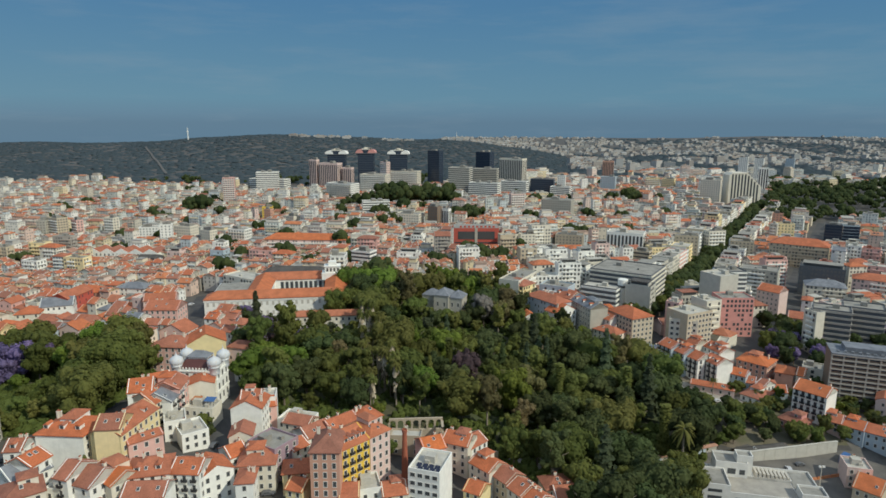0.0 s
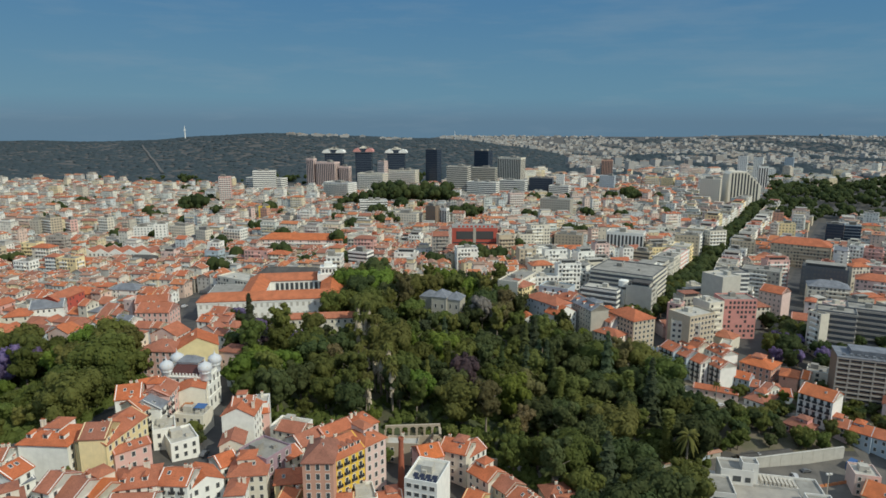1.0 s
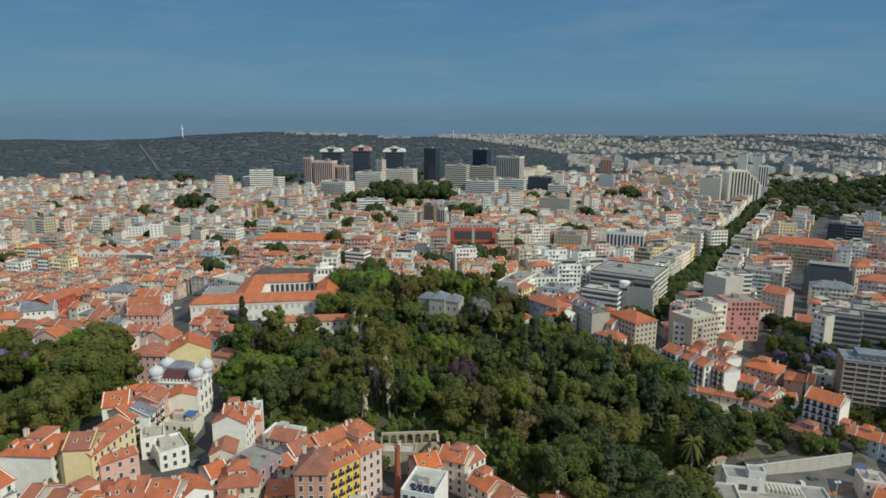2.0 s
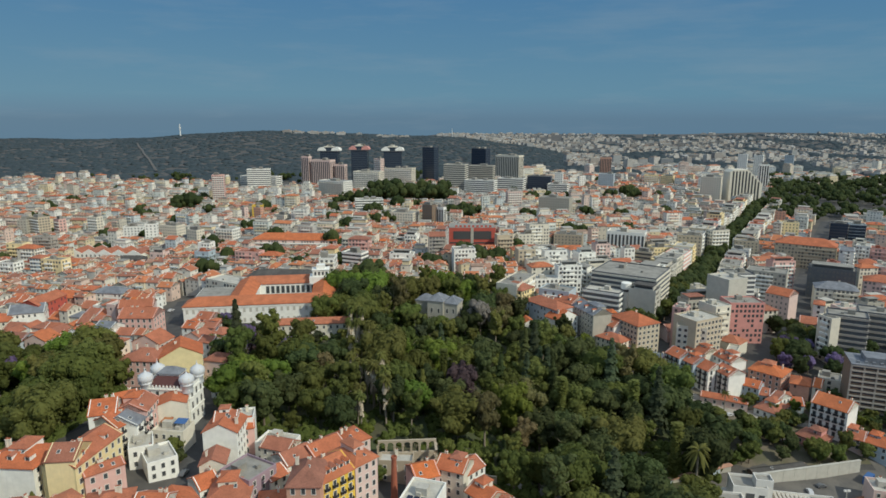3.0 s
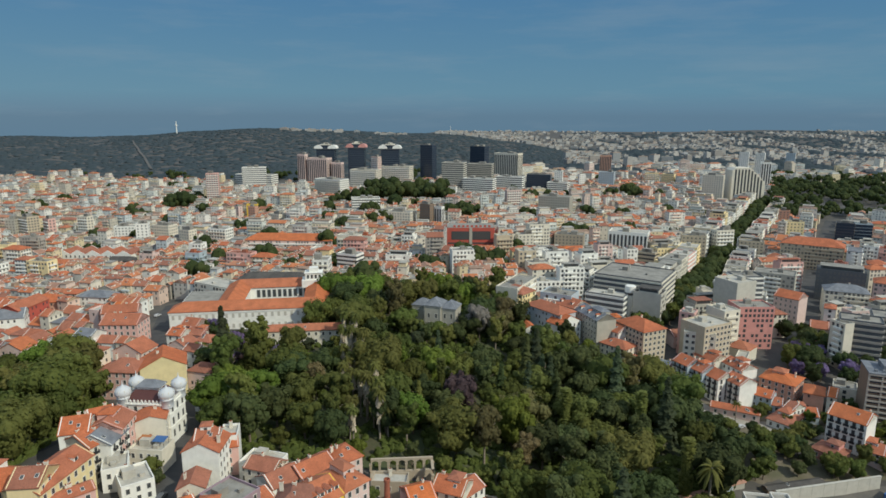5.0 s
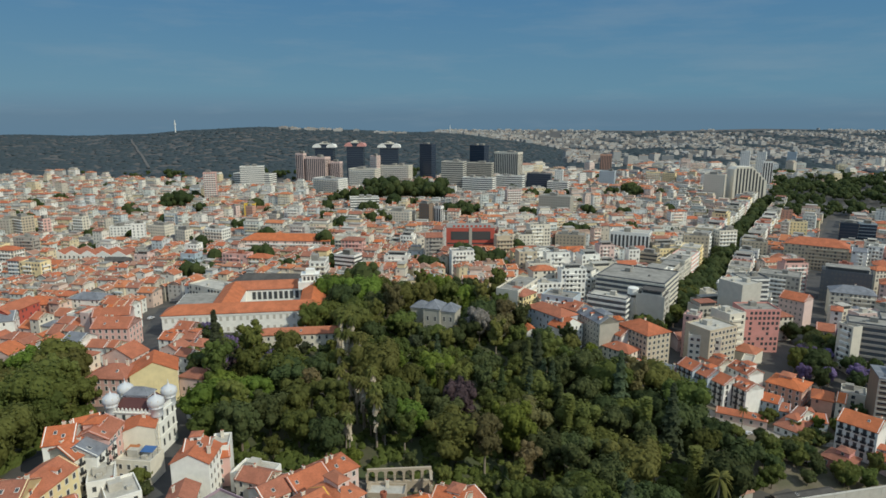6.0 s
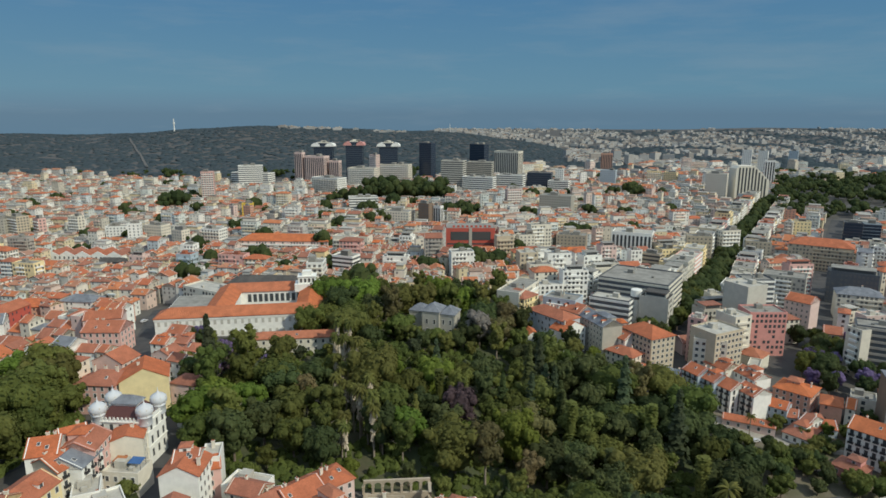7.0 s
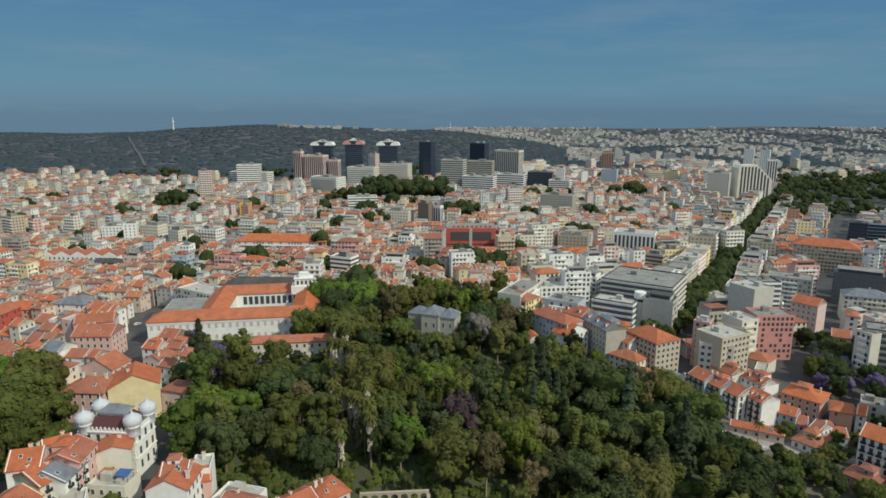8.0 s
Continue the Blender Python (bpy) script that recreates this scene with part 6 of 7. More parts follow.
rt = new("stair_tower", None)
rt.matrix_basis = place(124.0, 422.5, ground(124, 422.5))
tagged(rt, "white round stair tower beside an office block", "building")
Q = Mesh()
Q.tube([(3.4, -3), (3.4, 24.0), (3.1, 24.2)], 20)
part("shaft", Q, WALLS["white"], rt)
Q = Mesh()
Q.tube([(3.5, 18.5), (3.5, 20.2)], 20, cap=False)
part("window_band", Q, GLASS, rt)
strip("hill_road", [(-1108, 2388), (-1030, 2230), (-946, 2074), (-880, 1940), (-798, 1787), (-715, 1620), (-640, 1470)], 6, YARD_TOP, "grey motorway cutting through the wooded hill", lift=3.4)
mast = new("radio_mast", None)
mast.matrix_basis = place(60, 2820, ground(60, 2820) - 2)
tagged(mast, "slim pale radio mast on the far ridge", "mast")
Q = Mesh()
Q.tube([(1.6, 0), (1.2, 20), (.7, 40)], 8)
part("shaft", Q, WALLS["white"], mast)
Q = Mesh()
Q.tube([(2.2, 24), (2.2, 26)], 8)
part("platform", Q, WALLS["white"], mast)


# ---- solar panels on the white flat-roofed house, and the old garden wall ----
for k in range(8):
    sp = new("solar_panel", None)
    sp.matrix_basis = place(-7.4 + (k % 4) * 2.0 - .3 * (k // 4), 189.4 - (k % 4) * .62 + (k // 4) * 2.4, ground(-4, 195) + 17.55, -18)
    tagged(sp, "dark solar panel on a rack on a flat roof", "solar panel", "solar panels")
    Q = Mesh()
    Q.solid([(-.85, -.8, .25), (.85, -.8, .25), (.85, .8, 1.0), (-.85, .8, 1.0), (-.85, -.8, .32), (.85, -.8, .32), (.85, .8, 1.07), (-.85, .8, 1.07)],
            [(3, 2, 1, 0), (4, 5, 6, 7), (0, 1, 5, 4), (1, 2, 6, 5), (2, 3, 7, 6), (3, 0, 4, 7)])
    part("panel", Q, SOLAR, sp)
    for u in (-.7, .7):
        Q = Mesh()
        Q.box(u - .04, u + .04, .6, .7, -.2, .95)
        part("strut", Q, TRIM, sp)
gw = new("garden_wall", None)
gw.matrix_basis = place(11.0, 232.5, ground(11, 232.5) - .6, -12)
tagged(gw, "weathered stone garden wall below the park", "wall")
for k in range(7):
    Q = Mesh()
    Q.box(-11 + k * 3.2, -7.85 + k * 3.2, -.4, .4, -3, 3.0 + .25 * (k % 2))
    part("wall_bay", Q, WALLS["stone"], gw)


# ---- the ribbed hotel slab with its slanted top ----
def ribbed_slab(x, y, z0, w, d, h):
    sec = [(-w / 2, -10), (w / 2, -10), (w / 2, h * .60), (w * .04, h), (-w * .40, h), (-w / 2, h * .93)]
    n = len(sec)
    M = Mesh()
    M.solid([(u, -d / 2, z) for u, z in sec] + [(u, d / 2, z) for u, z in sec], [tuple(range(n)), tuple(range(2 * n - 1, n - 1, -1))] + [(k, n + k, n + (k + 1) % n, (k + 1) % n) for k in range(n)])
    ob = new("hotel", M.data("wall", [WALLS["offwhite"]]))
    ob.matrix_basis = place(x, y, z0, 0)
    tagged(ob, "pale ribbed hotel slab with a slanted top and dark window strips", "building")
    claim(x, y, w, d, 0)
    landmarks.append((x, y, w / 2, z0, h, .25))
    for k in range(9):
        u = -w / 2 + 5.0 + k * (w - 8.0) / 8.6
        top = h - 2.5 if u < w * .04 else h - 2.5 - (u - w * .04) / (w * .46) * h * .40
        G = Mesh()
        G.box(u - 1.35, u + 1.35, -d / 2 - .15, -d / 2 + .1, 2, top)
        part("window_strip", G, GLASS, ob)
    return ob


ribbed_slab(475.0, 1006.5, ground(475, 1006), 51.0, 24.0, 55.0)

# ---- blocks that line the avenue ----
def line_avenue():
    rng = random.Random(71)
    tints = ["offwhite", "white", "beige", "palegrey", "offwhite", "pink", "white", "cream", "palegrey"]
    for side, start in ((-1, 60.0), (1, 118.0)):
        s0, k = start, 0
        while True:
            ln = rng.uniform(15, 25)
            run, i = s0 + ln / 2, 1
            while i < len(AVENUE) - 2 and run > math.dist(AVENUE[i], AVENUE[i + 1]):
                run -= math.dist(AVENUE[i], AVENUE[i + 1])
                i += 1
            (x0, y0), (x1, y1) = AVENUE[i], AVENUE[i + 1]
            q = math.dist((x0, y0), (x1, y1))
            if run > q:
                break
            ux, uy = (x1 - x0) / q, (y1 - y0) / q
            off = side * (11.5 + 8.0)
            x, y = x0 + ux * run + uy * off, y0 + uy * run - ux * off
            yaw = -math.degrees(math.atan2(ux, uy))
            s0 += ln + .4
            k += 1
            if any((x - fx) ** 2 + (y - fy) ** 2 < (fr * .55 + 9) ** 2 for fx, fy, _, _, _, fr in footprints):
                continue
            h = (rng.uniform(19, 29) if y < 760 else rng.uniform(15, 24)) if side < 0 else rng.uniform(10, 15)
            tile = rng.choice(("felt", "gravel", "felt", "old"))
            house(x, y, 16, ln, h, yaw, "flat", tints[k % len(tints)], tile, near=y < 470, sides="fr", kind="apartment_block", group="avenue blocks", bands="white" if k % 4 == 1 else "")


line_avenue()


# ---- the rest of the city ----
KEEP_OUT = [[(-150, 206), (-117, 206), (-117, 232), (-108, 262), (-130, 268), (-142, 240)], [(172, 348), (225, 345), (225, 398), (178, 398)], [(-132, 306), (-70, 306), (-70, 365), (-128, 365)], [(186, 330), (300, 330), (300, 412), (210, 412), (210, 372), (186, 366)], PARK, SQUARE, RIGHT_GREEN, YARD, TERRACES, [(-60, 240), (-60, 190), (130, 180), (130, 262)]]
LINES = [(AVENUE, 12.0), (AVENUE_B, 10.0), (STREET, 8.0), (STREET_B, 9.0), (STREET_C, 6.0)]


def seg_dist(x, y, line):
    best = 1e9
    for (x0, y0), (x1, y1) in zip(line, line[1:]):
        dx, dy = x1 - x0, y1 - y0
        u = max(0, min(1, ((x - x0) * dx + (y - y0) * dy) / (dx * dx + dy * dy)))
        best = min(best, math.hypot(x - x0 - u * dx, y - y0 - u * dy))
    return best


grid_cells = {}


def overlaps(x, y, w, d, yaw, slack=0.4):
    """Separating-axis test of a footprint against those already claimed."""
    r = math.hypot(w, d) / 2
    gx, gy = int(x // 40), int(y // 40)
    c1, s1 = math.cos(radians(yaw)), math.sin(radians(yaw))
    for i in range(gx - 2, gx + 3):
        for j in range(gy - 2, gy + 3):
            for (x2, y2, a2, b2, yaw2, r2) in grid_cells.get((i, j), ()):
                dx, dy = x2 - x, y2 - y
                if dx * dx + dy * dy > (r + r2) ** 2:
                    continue
                c2, s2 = math.cos(radians(yaw2)), math.sin(radians(yaw2))
                cc, ss = abs(c1 * c2 + s1 * s2), abs(s1 * c2 - c1 * s2)
                if abs(dx * c1 + dy * s1) > w / 2 + a2 * cc + b2 * ss - slack:
                    continue
                if abs(-dx * s1 + dy * c1) > d / 2 + a2 * ss + b2 * cc - slack:
                    continue
                if abs(dx * c2 + dy * s2) > a2 + w / 2 * cc + d / 2 * ss - slack:
                    continue
                if abs(-dx * s2 + dy * c2) > b2 + w / 2 * ss + d / 2 * cc - slack:
                    continue
                return True
    return False


def index_footprints():
    for fp in footprints:
        for i in (-1, 0, 1):
            grid_cells.setdefault((int(fp[0] // 40), int(fp[1] // 40)), []).append(fp)
            break


index_footprints()


def free(x, y, w, d, yaw):
    for poly in KEEP_OUT:
        if inside(x, y, poly):
            return False
    for gx, gy, gr in GREENS:
        if (x - gx) ** 2 + (y - gy) ** 2 < (gr + 4) ** 2:
            return False
    for line, half in LINES:
        if seg_dist(x, y, line) < half + min(w, d) * .5:
            return False
    return not overlaps(x, y, w, d, yaw)


city_landmarks = list(landmarks) + [(-45, 960, 52, -3, 26, .1), (-130, 945, 34, -5, 16, .1), (-360, 915, 16, -12, 20, .2)]


def low_enough(x, y, w, h):
    """Keeps a plain house low enough for the landmark behind it to show."""
    z0 = ground(x, y)
    d = math.hypot(x, y)
    b = x / y
    for lx, ly, lw, lz, lh, cover in city_landmarks:
        if ly <= y + 6 or abs(lx / ly - b) * ly > lw + w * .5 * ly / y:
            continue
        far = math.hypot(lx, ly)
        limit = 120 - (120 - (lz + cover * lh)) * d / far
        h = min(h, limit - z0)
    return h


def district_of(x, y):
    """Which kind of quarter: old tiled town, mixed, or modern flats."""
    modern = smooth(60, 260, x - (y - 450) * 0.30) * (1 if y > 330 else 0)
    if x < 60:
        modern = 0.42 * smooth(470, 660, y)
    elif x < 200 and y > 440:
        modern = max(modern, .62)
    return min(0.92, modern + 0.25 * smooth(800, 1100, y))


far_walls, far_roofs, far_flats, far_glass, hazed_blocks = Mesh(), Mesh(), Mesh(), Mesh(), Mesh()


far_rng = random.Random(77)


def put(M, pts, faces, m):
    M.solid([tuple(m @ Vector(p)) for p in pts], faces)


def far_house(x, y, w, d, h, yaw, roof, windows=True):
    W = Mesh()
    if roof == "gablef":
        w, d, yaw, roof = d, w, yaw + 90, "gable"
    m = place(x, y, ground(x, y), yaw)
    rise = d * .22 if roof != "flat" else 0
    walls(W, w, d, h, rise, "gable" if roof == "gable" else "none", 4)
    # past 1650 m walls and pitched roofs take the haze-greyed paint
    target = far_walls if y < 1650 else hazed_blocks
    n = len(target.v)
    # one island for each house: share the top corners with the gables
    target.v.extend(tuple(m @ Vector(p)) for p in W.v)
    for f in W.f:
        target.f.append(tuple(n + {8: 4, 9: 7, 11: 5, 12: 6}.get(i, i) for i in f))
        target.m.append(0)
    R = Mesh()
    if roof in ("gable", "gablef"):
        gable_roof(R, w, d, h, rise)
        put(far_roofs if y < 1650 else hazed_blocks, R.v, R.f, m)
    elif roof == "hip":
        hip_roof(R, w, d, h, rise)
        put(far_roofs if y < 1650 else hazed_blocks, R.v, R.f, m)
    else:
        R.box(-w / 2, w / 2, -d / 2, d / 2, h, h + .6)
        put(far_flats, R.v, R.f, m)
        if y < 1650 and far_rng.random() < .5:
            # a set-back top floor with its own flat roof
            q, e = far_rng.uniform(.3, .42), far_rng.uniform(.25, .4)
            R = Mesh()
            R.box(-w * q, w * q, -d * e, d * .42, h + .6, h + 3.4)
            put(target, R.v, R.f, m)
            R = Mesh()
            R.box(-w * q - .3, w * q + .3, -d * e - .5, d * .42, h + 3.4, h + 3.7)
            put(far_flats, R.v, R.f, m)
        else:
            R = Mesh()
            R.box(-w / 6, w / 8, -d / 6, d / 5, h + .6, h + 3)
            put(far_flats, R.v, R.f, m)
    if y < 1650 and h > 12 and far_rng.random() < .55:
        # balcony slabs with pale fronts, floor by floor
        n = int(h / 3.1)
        u0, u1 = -w * far_rng.uniform(.2, .46), w * far_rng.uniform(.2, .46)
        for i in range(1, n):
            B = Mesh()
            B.box(u0, u1, -d / 2 - 1.1, -d / 2, i * h / n - .1, i * h / n + .9)
            put(target, B.v, B.f, m)
    if y < 1650:
        for _ in range(far_rng.choice((1, 2, 3))):
            K = Mesh()
            u, v = far_rng.uniform(-.45, .45) * w, far_rng.uniform(-.35, .35) * d
            zt = h + rise * (1 - abs(v) / (d / 2))
            if roof != "flat" and far_rng.random() < .45:
                v, zt = -d * .30, h + rise * .40
                K.box(u - .9, u + .9, v - .6, v + 2.0, zt - .6, zt + 1.2, 0, False)
                put(target, K.v, K.f, m)
                K = Mesh()
                K.solid([(u - 1.1, v - .8, zt + 1.15), (u + 1.1, v - .8, zt + 1.15), (u + 1.1, v + 2.2, zt + 1.15), (u - 1.1, v + 2.2, zt + 1.15), (u, v - .8, zt + 1.8), (u, v + 2.2, zt + 1.8)],
                        [(0, 1, 4), (1, 2, 5, 4), (2, 3, 5), (3, 0, 4, 5)])
                put(far_roofs, K.v, K.f, m)
            else:
                K.box(u - .5, u + .5, v - .3, v + .3, zt - .5, zt + far_rng.uniform(.9, 1.8), 0, False)
                put(target, K.v, K.f, m)
    if windows:
        G = Mesh()
        wall_windows(G, w, d, h, "frl", 3.0, 3.1, 1.05, 1.5, 0, far_rng)
        put(far_glass, G.v, G.f, m)


def fill_city():
    rng = random.Random(5)
    made = 0
    wall_old = ["white"] * 6 + ["offwhite"] * 7 + ["palepink"] * 2 + ["cream", "paleyellow", "pink", "salmon", "blue", "grey", "beige"]
    wall_new = ["white"] * 5 + ["offwhite"] * 5 + ["grey", "palegrey", "beige", "palepink", "pink", "cream", "blue", "concrete"]
    # rows of houses in blocks; each quarter has its own bearing
    for (cx, cy, ex, ey, bearing, dep) in ((-470, 640, 470, 520, -12, 11.5), (60, 760, 230, 380, 8, 12), (440, 760, 400, 640, -34, 14), (-80, 130, 240, 70, 10, 12), (330, 290, 150, 160, -34, 14), (-330, 200, 160, 120, -20, 12)):
        c, s = math.cos(radians(bearing)), math.sin(radians(bearing))
        v = -ey
        row = 0
        while v < ey:
            u = -ex + rng.uniform(0, 8)
            run = rng.uniform(35, 80)
            back = row % 2
            while u < ex:
                x, y = cx + u * c - v * s, cy + u * s + v * c
                md = district_of(x, y)
                modern = rng.random() < md
                w = rng.uniform(10, 21) if modern else rng.uniform(5.5, 11) * (1 + .12 * smooth(450, 700, y))
                d = dep - rng.uniform(0, 3)
                j = rng.uniform(-1.3, 1.3)
                x, y = cx + (u + w / 2) * c - (v + j) * s, cy + (u + w / 2) * s + (v + j) * c
                u += w + rng.uniform(0, .5)
                run -= w
                if run < 0:
                    u += rng.uniform(7, 11)
                    run = rng.uniform(35, 80)
                # low houses behind the blocks on the far side of the avenue
                if 480 < y < 900 and 0 < seg_dist(x, y, AVENUE) < 55 and x > AVENUE[-1][0] - (AVENUE[-1][1] - y) * .62:
                    modern = False
                if y < 150 or y > 1330 or abs(x) > 0.76 * y + 70:
                    continue
                if y < 262 and -60 < x < 120:
                    continue
                h = rng.uniform(13, 25) if modern else rng.choice((7, 8, 9, 10, 11, 12, 13, 14))
                if y > 600:
                    h = rng.uniform(7, 16)
                    if rng.random() < .14:
                        h += rng.uniform(4, 12)
                h = low_enough(x, y, w, h)
                if h < 4.5:
                    continue
                yaw = bearing + rng.uniform(-5, 5)
                if (y < 330 and x > 120):
                    h = min(h, rng.uniform(8, 13))
                if not free(x, y, w, d, yaw):
                    w2 = w * .55
                    if not free(x, y, w2, d * .8, yaw):
                        continue
                    w, d = w2, d * .8
                roof = rng.choices(("flat", "hip", "gable", "gablef"), (7, 2, 1, 0) if modern else (1.4 + 2.2 * smooth(500, 800, y), 3, 5, 2.5))[0]
                tile = rng.choice(("felt", "gravel", "gravel", "felt", "old")) if roof == "flat" else rng.choices(("terra", "orange", "old", "slate"), (5, 3, 3, .6))[0]
                if (y < 640 if modern else y < 405):
                    wall = rng.choice(wall_new if modern else wall_old)
                    house(x, y, w, d, h, yaw, roof, wall, tile, near=math.hypot(x, y) < 255, sides="fr" if yaw > -20 else "flr", kind="apartment_block" if modern else "house", chimneys=rng.choice((1, 2, 2)), dormers=rng.choice((0, 0, 1, 2)),
                          group="city blocks" if modern else "old town houses", step=2.9)
                else:
                    far_house(x, y, w, d, h, yaw, roof)
                    claim(x, y, w, d, yaw)
                fp = footprints[-1]
                grid_cells.setdefault((int(fp[0] // 40), int(fp[1] // 40)), []).append(fp)
                made += 1
            row += 1
            v += dep + (rng.uniform(6, 9) if back else rng.uniform(2, 5))
    return made


fill_city()


def fill_near():
    """The streets below and behind the start of the flight."""
    rng = random.Random(12)
    v = -330.0
    while v < 170:
        u = -330 + rng.uniform(0, 9)
        while u < 330:
            w, d = rng.uniform(7, 13), rng.uniform(9, 12)
            x, y = u + w / 2, v + .12 * u
            u += w + (rng.uniform(7, 9) if rng.random() < .14 else .3)
            if abs(x) < .76 * y + 70 and y > 100 or y > 150 or not free(x, y, w, d, 7):
                continue
            far_house(x, y, w, d, rng.uniform(8, 14), 7, rng.choice(("gable", "gable", "hip")))
            claim(x, y, w, d, 7)
        v += rng.choice((13.5, 20))


fill_near()


def fill_far():
    """The city towards the horizon: small pale blocks, thinning out."""
    rng = random.Random(9)
    for k in range(5200):
        y = 1300 + 3200 * rng.random() ** 1.5
        x = rng.uniform(-.0, .80) * y
        if y > 1390 and x < .215 * y - 30 and y < 2860:
            continue
        if noise.noise(Vector((x / 200, y / 420, 3.3))) < -0.10:
            continue
        w, d = rng.uniform(14, 34), rng.uniform(12, 18)
        h = rng.choice((6, 8, 9, 11, 13)) + (rng.uniform(8, 20) if rng.random() < .05 * (y < 2600) else 0)
        if overlaps(x, y, w, d, 20):
            continue
        far_house(x, y, w, d, h, rng.choice((20, 25, -15, 35, 5)), rng.choice(("flat",) * 6 + ("hip",)), y < 1650)
    for k in range(22):
        x, y = rng.uniform(-700, -120), rng.uniform(2650, 2850)
        far_house(x, y, rng.uniform(16, 40), 14, rng.uniform(6, 12), 10, "flat", False)


fill_far()
for name, M, mat, label in (("city_walls", far_walls, CITY_WALLS, "pale fronts of the far city blocks"), ("far_city_walls", hazed_blocks, CITY_HAZED, "haze-greyed fronts and roofs of the city towards the horizon"), ("city_roofs", far_roofs, CITY_ROOFS, "terracotta roofs of the far city"),
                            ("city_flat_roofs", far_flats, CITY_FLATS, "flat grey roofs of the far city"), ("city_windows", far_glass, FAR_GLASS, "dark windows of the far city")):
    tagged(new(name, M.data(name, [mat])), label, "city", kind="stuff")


# ---- trees ----
# openings where only low growth stands before a building
LOW = [(-106, -50, 305, 346), (-24, 30, 326, 364), (-58, -36, 318, 345), (78, 140, 326, 380), (-60, 20, 228, 250), (-228, -156, 212, 262)]


def grow(poly, spacing, mix, seed, where, group, keep=lambda x, y: True, size=(1.05, 1.6)):
    rng = random.Random(seed)
    xs, ys = [p[0] for p in poly], [p[1] for p in poly]
    spots = []
    tries = int((max(xs) - min(xs)) * (max(ys) - min(ys)) / spacing ** 2 * 14)
    for _ in range(tries):
        x, y = rng.uniform(min(xs), max(xs)), rng.uniform(min(ys), max(ys))
        if not inside(x, y, poly) or not keep(x, y):
            continue
        gap = spacing * rng.uniform(.8, 1.15)
        if any((x - a) ** 2 + (y - b) ** 2 < gap * gap for a, b in spots):
            continue
        if overlaps(x, y, 3, 3, 0):
            continue
        spots.append((x, y))
        low = .5 if any(x0 < x < x1 and y0 < y < y1 for x0, x1, y0, y1 in LOW) else 1.0
        forms, weights = zip(*mix)
        form, leaf = rng.choices([f for f in forms], weights)[0]
        if form in ("conifer", "column") and y > 345:
            form = "round"
        if x > 20 and (leaf == "bright" and rng.random() < .85 or leaf == "green" and rng.random() < .5):
            leaf = "dark"
        tree(x, y, "round" if low < 1 else form, leaf, rng.uniform(*size) * low, rng.randrange(3), where, group, tall=rng.uniform(.9, 1.15))


MIX = [(("round", "green"), 11), (("round", "dark"), 8), (("round", "bright"), 5), (("wide", "green"), 7), (("wide", "dark"), 5), (("tall", "olive"), 4), (("wide", "olive"), 5), (("wide", "bright"), 3),
       (("conifer", "dark"), 2), (("conifer", "blue"), 1.5), (("column", "olive"), 2.0), (("column", "dark"), 1.0), (("palm", "olive"), .6), (("tall", "brown"), 1.8), (("wide", "brown"), .7), (("tall", "green"), 5),
       (("round", "plum"), .9), (("round", "silver"), .9)]


def palm_clearing(x, y):
    return not (-20 < x < 24 and 364 < y < 394) and not (250 < y < 350 and abs(x + 27 + (y - 262) * .16) < 8.5) and not (abs(x + 17.5) < 7 and 244 < y < 262)


grow(PARK, 11.2, MIX, 21, "in the botanic garden", "botanic garden trees", palm_clearing)
grow(SQUARE, 9.5, [(("round", "green"), 5), (("round", "olive"), 5), (("wide", "olive"), 3), (("wide", "green"), 3), (("round", "bright"), 3)], 22, "in the leafy square", "square trees", lambda x, y: not (-215 < x < -184 and 250 < y < 284))
for x, y, s in ((-194, 274, 1.05), (-205, 272, 1.1), (-198, 264, .9), (-187, 280, .85)):
    tree(x, y, "wide", "jacaranda", s * 1.15, 1, "in blossom in the square", "jacarandas")


